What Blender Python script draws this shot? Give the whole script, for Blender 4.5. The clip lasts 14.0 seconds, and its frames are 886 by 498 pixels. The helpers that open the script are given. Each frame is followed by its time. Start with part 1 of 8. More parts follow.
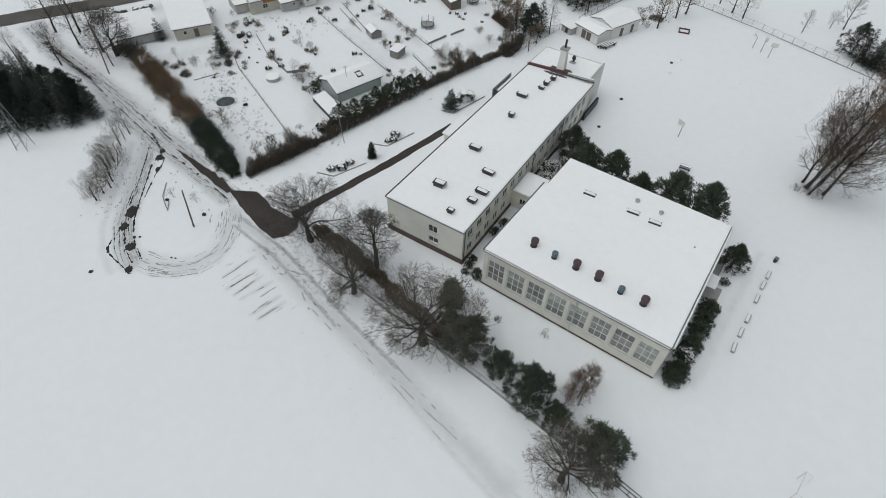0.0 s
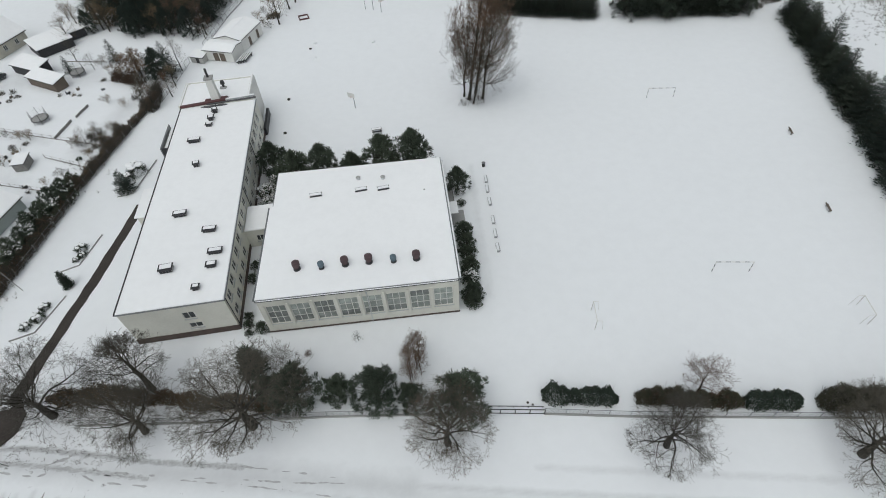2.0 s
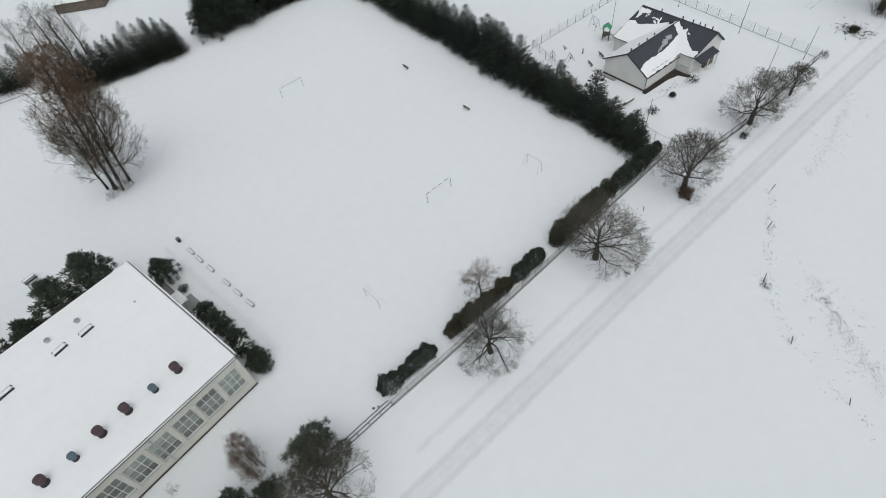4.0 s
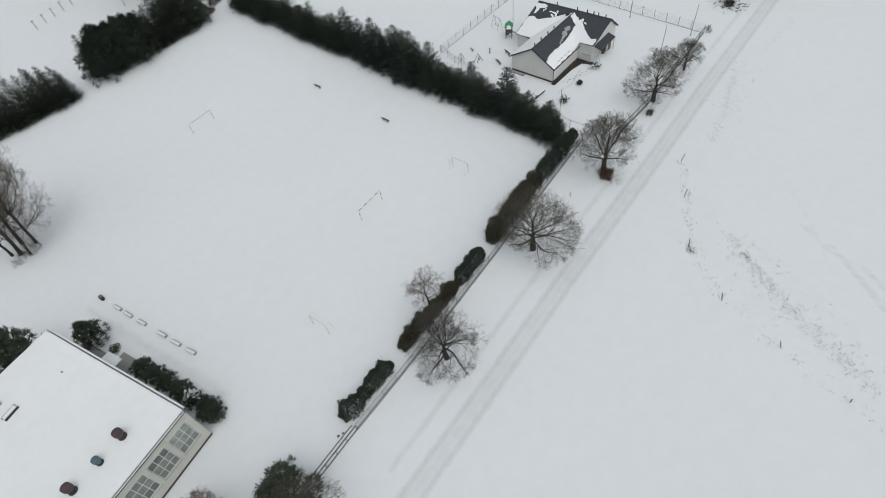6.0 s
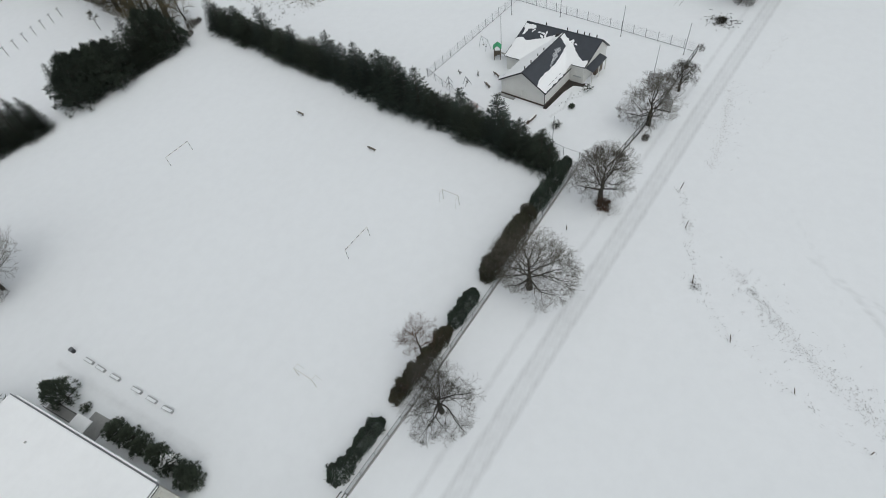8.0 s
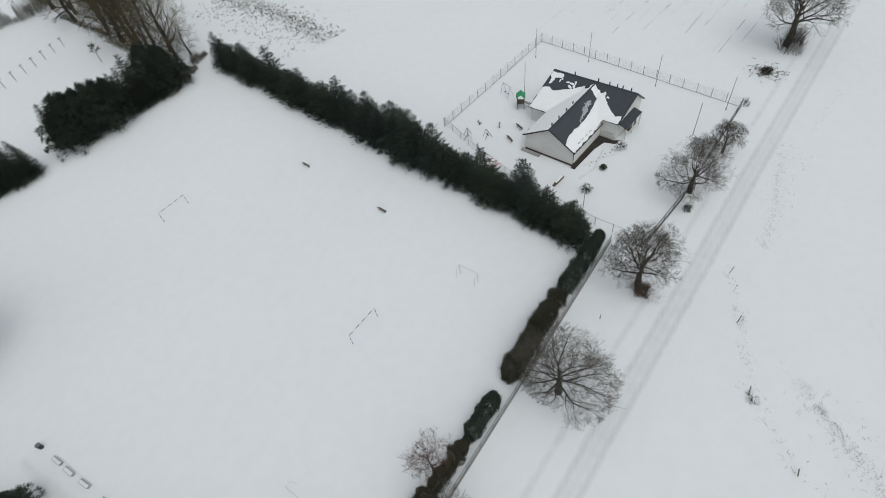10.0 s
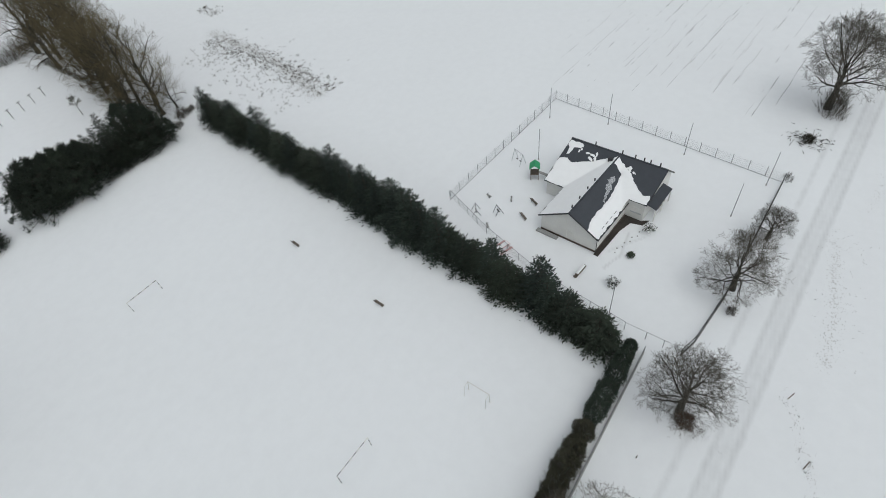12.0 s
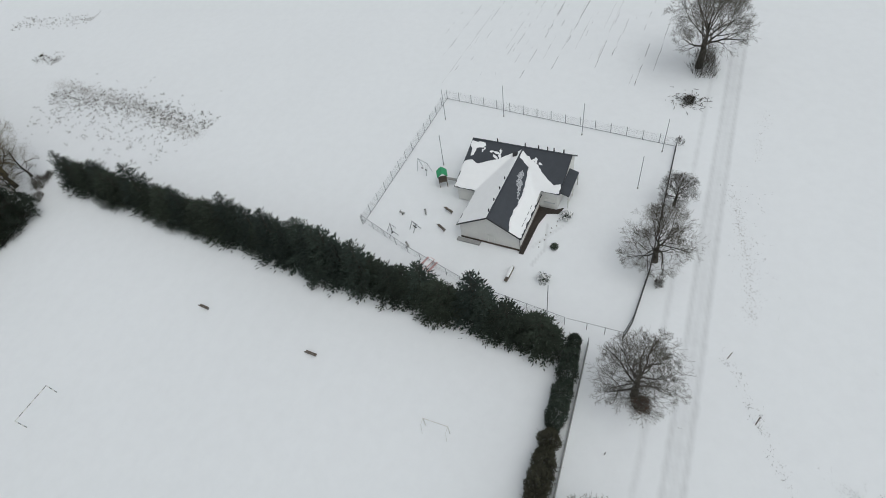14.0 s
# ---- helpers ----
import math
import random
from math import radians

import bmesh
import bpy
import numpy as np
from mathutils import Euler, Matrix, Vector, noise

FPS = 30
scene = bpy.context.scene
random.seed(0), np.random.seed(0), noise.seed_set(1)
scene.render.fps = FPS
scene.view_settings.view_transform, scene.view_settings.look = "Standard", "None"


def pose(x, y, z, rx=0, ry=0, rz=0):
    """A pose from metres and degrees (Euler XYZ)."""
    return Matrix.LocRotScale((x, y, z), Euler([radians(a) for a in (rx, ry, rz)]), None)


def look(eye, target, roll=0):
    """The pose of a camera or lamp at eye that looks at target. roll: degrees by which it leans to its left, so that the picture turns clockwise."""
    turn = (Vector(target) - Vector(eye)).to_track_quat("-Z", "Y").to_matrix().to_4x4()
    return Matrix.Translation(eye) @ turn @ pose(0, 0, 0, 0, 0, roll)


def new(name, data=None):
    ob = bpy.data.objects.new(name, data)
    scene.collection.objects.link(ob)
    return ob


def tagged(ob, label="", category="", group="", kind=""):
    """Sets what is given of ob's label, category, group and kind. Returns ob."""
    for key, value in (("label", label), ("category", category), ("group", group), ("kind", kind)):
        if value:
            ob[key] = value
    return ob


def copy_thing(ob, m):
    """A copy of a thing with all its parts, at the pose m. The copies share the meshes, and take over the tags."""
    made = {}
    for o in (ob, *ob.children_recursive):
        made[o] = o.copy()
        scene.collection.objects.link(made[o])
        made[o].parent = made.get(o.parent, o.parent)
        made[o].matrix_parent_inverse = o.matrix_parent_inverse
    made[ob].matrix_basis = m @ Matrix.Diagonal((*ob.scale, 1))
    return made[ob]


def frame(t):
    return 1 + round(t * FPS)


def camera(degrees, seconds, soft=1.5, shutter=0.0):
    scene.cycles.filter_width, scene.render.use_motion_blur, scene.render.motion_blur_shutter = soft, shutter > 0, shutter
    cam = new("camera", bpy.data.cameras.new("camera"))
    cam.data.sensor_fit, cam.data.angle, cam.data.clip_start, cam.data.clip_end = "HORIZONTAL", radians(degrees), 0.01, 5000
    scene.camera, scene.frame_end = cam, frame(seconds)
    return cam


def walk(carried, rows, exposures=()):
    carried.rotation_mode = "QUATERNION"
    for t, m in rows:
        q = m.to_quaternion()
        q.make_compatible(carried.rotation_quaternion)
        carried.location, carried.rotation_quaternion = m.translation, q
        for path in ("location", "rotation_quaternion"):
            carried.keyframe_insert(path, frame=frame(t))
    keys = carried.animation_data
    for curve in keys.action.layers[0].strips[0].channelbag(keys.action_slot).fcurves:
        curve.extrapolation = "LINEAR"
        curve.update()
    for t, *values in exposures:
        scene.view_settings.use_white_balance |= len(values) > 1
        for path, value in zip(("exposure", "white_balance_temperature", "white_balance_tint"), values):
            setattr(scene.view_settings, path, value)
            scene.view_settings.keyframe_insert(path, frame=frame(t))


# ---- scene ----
cam = camera(80.0, 14.0, 0.95)
PATH = [
    (0, (-3.569, -41.595, 58.719), (-4.321, -40.492, 57.23), 1.9),
    (0.5, (-3.649, -41.405, 58.62), (-4.26, -40.21, 57.137), 0.5),
    (0.7, (-3.67, -41.347, 58.597), (-4.21, -40.117, 57.115), 0.1),
    (1, (-3.696, -41.293, 58.559), (-4.107, -40.011, 57.08), -1.2),
    (1.5, (-3.742, -41.171, 58.506), (-3.939, -39.841, 57.025), -2.4),
    (2, (-3.813, -40.977, 58.413), (-3.743, -39.642, 56.926), -3.9),
    (2.2, (-3.84, -40.908, 58.386), (-3.672, -39.585, 56.895), -4.4),
    (2.5, (-3.895, -40.772, 58.314), (-3.599, -39.478, 56.818), -5.4),
    (3, (-4.036, -40.546, 58.221), (-3.501, -39.344, 56.714), -6.8),
    (3.5, (-4.111, -40.396, 58.279), (-3.384, -39.323, 56.756), -8.0),
    (4, (-4.268, -40.449, 58.273), (-3.373, -39.534, 56.736), -9.1),
    (4.2, (-4.323, -40.489, 58.28), (-3.405, -39.599, 56.742), -9.3),
    (6.5, (-3.741, -40.246, 58.502), (-2.687, -39.529, 56.96), -10.1),
    (7, (-2.654, -39.748, 58.514), (-1.591, -39.035, 56.977), -10.1),
    (7.5, (-0.837, -38.829, 58.557), (0.229, -38.119, 57.021), -10.3),
    (9.8, (11.396, -31.535, 58.398), (12.47, -30.782, 56.888), -10.0),
    (10, (12.584, -30.828, 58.394), (13.663, -30.073, 56.889), -9.9),
    (10.5, (15.79, -28.986, 58.433), (16.873, -28.227, 56.932), -9.9),
    (11, (19.331, -27.028, 58.407), (20.424, -26.263, 56.917), -9.7),
    (11.5, (22.803, -25.158, 58.379), (23.902, -24.387, 56.897), -9.8),
    (12, (25.904, -23.449, 58.291), (27.024, -22.666, 56.83), -9.7),
    (12.5, (28.159, -22.179, 58.276), (29.291, -21.4, 56.823), -9.5),
    (13, (29.412, -21.456, 58.33), (30.561, -20.711, 56.872), -10.0),
    (13.4, (30.002, -21.137, 58.366), (31.16, -20.442, 56.891), -10.4),
    (13.5, (30.117, -21.101, 58.37), (31.281, -20.42, 56.893), -10.6),
    (14, (30.59, -21.082, 58.387), (31.801, -20.587, 56.874), -12.1),
]
EXPOSURES = [(0, -0.24, 6400, 6), (1.5, -0.21, 6400, 6), (3, -0.12, 6400, 6), (4.2, -0.21, 6400, 6), (6.5, -0.25, 6400, 6), (14, -0.25, 6400, 6)]
walk(cam, [(t, look(eye, target, roll)) for t, eye, target, roll in PATH], EXPOSURES)

# ---- world and sun: a closed winter overcast ----
SUN_UP, SUN_TURN = radians(64), radians(215)
world = bpy.data.worlds.new("overcast_sky")
scene.world = world
world.use_nodes = True
wn = world.node_tree
sky = wn.nodes.new("ShaderNodeTexSky")
sky.sky_type, sky.sun_disc = "NISHITA", False
sky.sun_elevation, sky.sun_rotation = SUN_UP, SUN_TURN
sky.air_density, sky.dust_density, sky.ozone_density = 1.0, 3.0, 1.0
grey = wn.nodes.new("ShaderNodeHueSaturation")
grey.inputs["Saturation"].default_value = 0.22
wn.links.new(sky.outputs[0], grey.inputs["Color"])
wn.links.new(grey.outputs[0], wn.nodes["Background"].inputs[0])
wn.nodes["Background"].inputs[1].default_value = 0.15
sun = new("sun", bpy.data.lights.new("sun", "SUN"))
sun.data.energy, sun.data.angle, sun.data.color = 0.42, radians(110), (1.0, 0.98, 0.96)
sun.matrix_world = look((0, 0, 100), (math.sin(SUN_TURN) * -100 / math.tan(SUN_UP), math.cos(SUN_TURN) * -100 / math.tan(SUN_UP), 0))


# ---- materials ----
def nodes_of(name):
    m = bpy.data.materials.new(name)
    m.use_nodes = True
    t = m.node_tree
    return m, t, t.nodes["Principled BSDF"]


def noise_node(t, scale, detail=4, rough=0.6, stretch=None):
    geo = t.nodes.new("ShaderNodeNewGeometry")
    n = t.nodes.new("ShaderNodeTexNoise")
    n.inputs["Scale"].default_value, n.inputs["Detail"].default_value, n.inputs["Roughness"].default_value = scale, detail, rough
    if stretch:
        mp = t.nodes.new("ShaderNodeMapping")
        mp.inputs["Scale"].default_value = stretch
        t.links.new(geo.outputs["Position"], mp.inputs[0])
        t.links.new(mp.outputs[0], n.inputs["Vector"])
    else:
        t.links.new(geo.outputs["Position"], n.inputs["Vector"])
    return n.outputs["Fac"]


def ramp(t, fac, stops):
    r = t.nodes.new("ShaderNodeValToRGB")
    while len(r.color_ramp.elements) < len(stops):
        r.color_ramp.elements.new(0.5)
    for e, (p, c) in zip(r.color_ramp.elements, stops):
        e.position, e.color = p, (*c, 1) if len(c) == 3 else c
    t.links.new(fac, r.inputs[0])
    return r.outputs[0]


def mixed(t, fac, a, b, mode="MIX"):
    m = t.nodes.new("ShaderNodeMix")
    m.data_type, m.blend_type = "RGBA", mode
    for sock, v in ((m.inputs[0], fac), (m.inputs[6], a), (m.inputs[7], b)):
        if isinstance(v, (int, float)):
            sock.default_value = v
        elif isinstance(v, tuple):
            sock.default_value = (*v, 1)
        else:
            t.links.new(v, sock)
    return m.outputs[2]


def maths(t, op, a, b=0.0, clamp=False):
    m = t.nodes.new("ShaderNodeMath")
    m.operation, m.use_clamp = op, clamp
    for sock, v in zip(m.inputs, (a, b)):
        if isinstance(v, (int, float)):
            sock.default_value = v
        else:
            t.links.new(v, sock)
    return m.outputs[0]


def bumped(t, bsdf, fac, strength, distance):
    b = t.nodes.new("ShaderNodeBump")
    b.inputs["Strength"].default_value, b.inputs["Distance"].default_value = strength, distance
    t.links.new(fac, b.inputs["Height"])
    t.links.new(b.outputs[0], bsdf.inputs["Normal"])


def tint(c, k):
    return tuple(min(1, v * k) for v in c)


def plain(name, color, rough=0.8, vary=0.25, coarse=0.6, fine=8.0, metal=0.0, bump=0.3, dist=0.02, island=0.0, per_object=0.0, gloss=0.5):
    """A surface with stains at one scale and grain at another."""
    m, t, b = nodes_of(name)
    big = noise_node(t, coarse, 5, 0.6)
    small = noise_node(t, fine, 4, 0.65)
    col = ramp(t, big, [(0.3, tint(color, 1 - vary)), (0.7, tint(color, 1 + vary))])
    col = mixed(t, 0.35, col, ramp(t, small, [(0.35, tint(color, 1 - vary)), (0.65, tint(color, 1 + vary))]))
    if island:
        geo = t.nodes.new("ShaderNodeNewGeometry")
        col = mixed(t, 1.0, col, ramp(t, geo.outputs["Random Per Island"], [(0, (1 - island,) * 3), (1, (1 + island,) * 3)]), "MULTIPLY")
    if per_object:
        info = t.nodes.new("ShaderNodeObjectInfo")
        col = mixed(t, 1.0, col, ramp(t, info.outputs["Random"], [(0, (1 - per_object, 1 - per_object, 1 - per_object)), (1, (1 + per_object, 1 + per_object * 0.8, 1 + per_object * 0.5))]), "MULTIPLY")
    t.links.new(col, b.inputs["Base Color"])
    b.inputs["Roughness"].default_value, b.inputs["Metallic"].default_value = rough, metal
    b.inputs["Specular IOR Level"].default_value = 0.12 if (island or per_object) else gloss
    if bump:
        bumped(t, b, small, bump, dist)
    return m


def snow_material(name, color):
    m, t, b = nodes_of(name)
    big = noise_node(t, 0.07, 4, 0.55)
    mid = noise_node(t, 0.9, 5, 0.6)
    col = ramp(t, big, [(0.3, tint(color, 0.955)), (0.7, color)])
    col = mixed(t, 0.4, col, ramp(t, mid, [(0.35, tint(color, 0.94)), (0.6, color)]))
    t.links.new(col, b.inputs["Base Color"])
    b.inputs["Roughness"].default_value = 0.75
    b.inputs["Specular IOR Level"].default_value = 0.25
    bumped(t, b, mid, 0.25, 0.06)
    return m


def ground_material():
    """Snow with wet soil, tyre trails and dry stubble where the sheet's own marks say so."""
    m, t, b = nodes_of("snow_field")
    white = (0.80, 0.82, 0.835)
    big = noise_node(t, 0.035, 4, 0.55)
    mid = noise_node(t, 0.55, 6, 0.62)
    fine = noise_node(t, 3.2, 6, 0.7)
    col = ramp(t, big, [(0.3, tint(white, 0.965)), (0.7, white)])
    col = mixed(t, 0.5, col, ramp(t, mid, [(0.3, tint(white, 0.95)), (0.62, white)]))

    def mark(name):
        a = t.nodes.new("ShaderNodeAttribute")
        a.attribute_name = name
        return a.outputs["Fac"]

    def ragged(name, noise_out, low, high, amount):
        s = maths(t, "ADD", mark(name), maths(t, "MULTIPLY", maths(t, "SUBTRACT", noise_out, 0.5), amount))
        r = t.nodes.new("ShaderNodeMapRange")
        r.inputs["From Min"].default_value, r.inputs["From Max"].default_value = low, high
        t.links.new(s, r.inputs["Value"])
        return r.outputs[0]

    trail = ragged("trail", mid, 0.15, 0.9, 0.7)
    col = mixed(t, maths(t, "MULTIPLY", trail, 0.62), col, (0.44, 0.45, 0.455))
    soil = ragged("stubble", fine, 0.52, 0.72, 1.9)
    col = mixed(t, maths(t, "MULTIPLY", soil, 0.55), col, (0.20, 0.18, 0.15))
    wet = ragged("mud", fine, 0.28, 0.95, 0.75)
    earth = ramp(t, mid, [(0.3, (0.03, 0.028, 0.027)), (0.7, (0.085, 0.078, 0.07))])
    col = mixed(t, wet, col, earth)
    t.links.new(col, b.inputs["Base Color"])
    b.inputs["Specular IOR Level"].default_value = 0.25
    t.links.new(ramp(t, wet, [(0, (0.75,) * 3), (1, (0.5,) * 3)]), b.inputs["Roughness"])
    bumped(t, b, maths(t, "SUBTRACT", mid, maths(t, "MULTIPLY", trail, 0.5)), 0.3, 0.1)
    return m




def frost_material():
    """Slates showing through a thin broken rime."""
    m, t, b = nodes_of("rimed_slates")
    n = noise_node(t, 5.0, 5, 0.7, (1.0, 2.4, 1.0))
    t.links.new(ramp(t, n, [(0.36, (0.05, 0.055, 0.065)), (0.62, (0.62, 0.64, 0.66))]), b.inputs["Base Color"])
    b.inputs["Roughness"].default_value = 0.7
    return m


FROST = frost_material()
SNOW = snow_material("roof_snow", (0.86, 0.87, 0.875))
SNOW_G = snow_material("garden_snow", (0.80, 0.82, 0.835))
FIELD = ground_material()
PLASTER = plain("cream_plaster", (0.63, 0.625, 0.565), 0.85, 0.10, 0.35, 5, bump=0.15)
PLASTER_W = plain("white_plaster", (0.66, 0.66, 0.635), 0.85, 0.08, 0.4, 5, bump=0.15)
PLASTER_G = plain("grey_plaster", (0.40, 0.40, 0.38), 0.85, 0.18, 0.4, 5, bump=0.2)
PLASTER_Y = plain("yellowed_plaster", (0.46, 0.445, 0.38), 0.85, 0.18, 0.4, 5, bump=0.2)
PLINTH = plain("brown_plinth_plaster", (0.085, 0.062, 0.052), 0.8, 0.3, 0.8, 6)
CONCRETE = plain("weathered_concrete", (0.30, 0.30, 0.29), 0.85, 0.2, 0.5, 6)
ASPHALT = plain("wet_asphalt", (0.050, 0.043, 0.038), 0.8, 0.35, 0.35, 4, bump=0.3, dist=0.02, gloss=0.2)
MUD = plain("wet_black_soil", (0.034, 0.032, 0.030), 0.8, 0.4, 0.8, 5, bump=0.4, dist=0.03, gloss=0.2)
SOIL_GREY = plain("soiled_snow", (0.26, 0.25, 0.235), 0.7, 0.35, 0.8, 5, bump=0.3, dist=0.03)
SLUSH = plain("grey_slush", (0.42, 0.425, 0.43), 0.6, 0.35, 0.8, 5, bump=0.3, dist=0.03)
WOOD_G = plain("silvered_boards", (0.21, 0.205, 0.195), 0.85, 0.25, 1.5, 12)
ROADWAY = plain("damp_road_asphalt", (0.075, 0.067, 0.060), 0.8, 0.3, 0.2, 3, bump=0.2)
ZINC = plain("zinc_sheet", (0.50, 0.52, 0.53), 0.45, 0.15, 0.8, 7, metal=0.7, bump=0.1)
STEEL = plain("dull_steel", (0.22, 0.23, 0.24), 0.5, 0.2, 1.0, 9, metal=0.6, bump=0.1)
WIRE = plain("galvanised_wire", (0.30, 0.31, 0.32), 0.6, 0.2, metal=0.4, bump=0)
DARK = plain("dark_metal", (0.035, 0.035, 0.038), 0.5, 0.3, 1.0, 9, metal=0.3, bump=0.1)
RUST = plain("faded_maroon_sheet", (0.070, 0.042, 0.046), 0.6, 0.3, 1.5, 9, bump=0.15)
TEAL = plain("blue_grey_sheet", (0.085, 0.125, 0.150), 0.55, 0.25, 1.5, 9, bump=0.15)
BRICK = plain("red_brown_flashing", (0.085, 0.034, 0.034), 0.65, 0.3, 0.9, 6)
SLATE = plain("anthracite_roof_tiles", (0.040, 0.046, 0.056), 0.6, 0.15, 0.9, 12, bump=0.2)
WOOD = plain("grey_weathered_wood", (0.13, 0.105, 0.085), 0.85, 0.3, 1.5, 12)
WOOD_O = plain("orange_timber", (0.30, 0.13, 0.04), 0.8, 0.3, 1.5, 12)
WOOD_R = plain("red_brown_boards", (0.13, 0.055, 0.035), 0.8, 0.3, 1.5, 12)
BARK = plain("grey_brown_bark", (0.052, 0.049, 0.043), 0.9, 0.3, 1.0, 9, bump=0.5, per_object=0.2)
TWIG = plain("winter_twigs", (0.105, 0.099, 0.086), 0.9, 0.25, 1.0, 9, bump=0, per_object=0.2)
TWIG_Y = plain("golden_brown_twigs", (0.120, 0.103, 0.064), 0.9, 0.25, 0.5, 9, bump=0, per_object=0.2)
TWIG_R = plain("red_brown_twigs", (0.125, 0.085, 0.066), 0.9, 0.25, 0.5, 9, bump=0, per_object=0.2)
TWIG_H = plain("ochre_hedge_twigs", (0.165, 0.128, 0.085), 0.9, 0.3, 0.5, 9, bump=0, per_object=0.1)
LEAF_B = plain("withered_brown_leaves", (0.155, 0.112, 0.078), 0.85, 0.3, 0.7, 9, bump=0, island=0.35)
LEAF_D = plain("dull_hedge_leaves", (0.072, 0.072, 0.050), 0.85, 0.3, 0.7, 9, bump=0, island=0.4)
NEEDLE_P = plain("pine_needles", (0.078, 0.098, 0.074), 0.8, 0.3, 0.6, 9, bump=0, island=0.45, per_object=0.15)
NEEDLE_S = plain("spruce_needles", (0.038, 0.052, 0.045), 0.85, 0.3, 0.4, 9, bump=0, island=0.25, per_object=0.25)
NEEDLE_T = plain("thuja_sprays", (0.036, 0.047, 0.037), 0.85, 0.3, 0.5, 9, bump=0, island=0.25, per_object=0.2)
LEAF_G = plain("evergreen_leaves", (0.048, 0.064, 0.050), 0.75, 0.3, 0.6, 9, bump=0, island=0.45)
STRAW = plain("dry_grass", (0.085, 0.074, 0.058), 0.9, 0.3, 0.6, 9, bump=0, island=0.4)
PAINT_W = plain("white_paint", (0.66, 0.66, 0.63), 0.6, 0.1, 0.9, 8, bump=0.05)
PAINT_G = plain("green_plastic", (0.02, 0.30, 0.12), 0.5, 0.15, 1.2, 8, bump=0)
PAINT_RED = plain("red_paint", (0.32, 0.04, 0.03), 0.6, 0.2, 1.2, 8, bump=0)
PAINT_P = plain("pink_paint", (0.55, 0.34, 0.33), 0.6, 0.15, 1.2, 8, bump=0)
RUBBER = plain("black_rubber", (0.02, 0.02, 0.02), 0.7, 0.3, 1.5, 9)
CAR_D = plain("dark_car_paint", (0.03, 0.032, 0.036), 0.3, 0.15, 1.0, 9, bump=0)


def glass_material(name, color, rough=0.08):
    m, t, b = nodes_of(name)
    n = noise_node(t, 0.7, 3)
    t.links.new(ramp(t, n, [(0.35, tint(color, 0.7)), (0.65, tint(color, 1.2))]), b.inputs["Base Color"])
    b.inputs["Roughness"].default_value = rough
    b.inputs["Specular IOR Level"].default_value = 0.6
    return m


GLASS = glass_material("dark_window_glass", (0.035, 0.040, 0.042))
# hall pane tones: strong, middling and weak reflections set as base colour
GLASS_G = glass_material("hall_window_glass", (0.34, 0.38, 0.35), 0.2)
GLASS_M = glass_material("mid_reflection_glass", (0.24, 0.265, 0.245), 0.15)
GLASS_C = glass_material("dim_reflection_glass", (0.15, 0.165, 0.155), 0.12)


# ---- mesh helpers ----
def part(name, bm, material, parent=None, label=""):
    """Link a bmesh as one mesh object, under a thing if one is given."""
    me = bpy.data.meshes.new(name)
    bm.to_mesh(me)
    bm.free()
    me.materials.append(material)
    ob = new(name, me)
    if parent is not None:
        ob.parent = parent
    if label:
        tagged(ob, label)
    return ob


def shared(name, me, parent, m=None):
    ob = new(name, me)
    ob.parent = parent
    if m is not None:
        ob.matrix_basis = m
    return ob


def empty(name, m=None):
    ob = new(name)
    if m is not None:
        ob.matrix_basis = m
    return ob


def box(bm, x0, x1, y0, y1, z0, z1, bevel=0.0):
    geom = bmesh.ops.create_cube(bm, size=1, matrix=Matrix.Translation(((x0 + x1) / 2, (y0 + y1) / 2, (z0 + z1) / 2)) @ Matrix.Diagonal((abs(x1 - x0), abs(y1 - y0), abs(z1 - z0), 1)))
    if bevel:
        edges = list({e for v in geom["verts"] for e in v.link_edges})
        bmesh.ops.bevel(bm, geom=edges, offset=bevel, segments=1, affect="EDGES")
    return bm


def bar(bm, a, b, w, h=None, up=(0, 0, 1)):
    """A squared bar from a to b."""
    a, b = Vector(a), Vector(b)
    d = b - a
    q = d.to_track_quat("Z", "Y").to_matrix().to_4x4()
    bmesh.ops.create_cube(bm, size=1, matrix=Matrix.Translation((a + b) / 2) @ q @ Matrix.Diagonal((w, h or w, d.length, 1)))
    return bm


def rod(bm, a, b, r0, r1=None, n=8):
    a, b = Vector(a), Vector(b)
    d = b - a
    q = d.to_track_quat("Z", "Y").to_matrix().to_4x4()
    bmesh.ops.create_cone(bm, cap_ends=True, segments=n, radius1=r0, radius2=r0 if r1 is None else r1, depth=d.length, matrix=Matrix.Translation((a + b) / 2) @ q)
    return bm


def prism(bm, outline, z0, z1, inset=0.0):
    """A slab over a counter-clockwise outline; the top edge is drawn in by inset."""
    c = Vector((sum(p[0] for p in outline) / len(outline), sum(p[1] for p in outline) / len(outline)))
    low = [bm.verts.new((p[0], p[1], z0)) for p in outline]
    rings = [low]
    levels = [(z1, 0.0)] if not inset else [(z1 - inset * 0.6, 0.0), (z1 - inset * 0.15, inset * 0.45), (z1, inset * 1.3)]
    for z, i in levels:
        ring = []
        for p in outline:
            d = Vector((p[0], p[1])) - c
            k = max(0.0, 1 - i / max(0.1, d.length / 1.2))
            ring.append(bm.verts.new((c.x + d.x * k, c.y + d.y * k, z)))
        rings.append(ring)
    n = len(outline)
    for r0, r1 in zip(rings, rings[1:]):
        for i in range(n):
            bm.faces.new((r0[i], r0[(i + 1) % n], r1[(i + 1) % n], r1[i]))
    bm.faces.new(rings[-1])
    bm.faces.new(list(reversed(low)))
    return bm


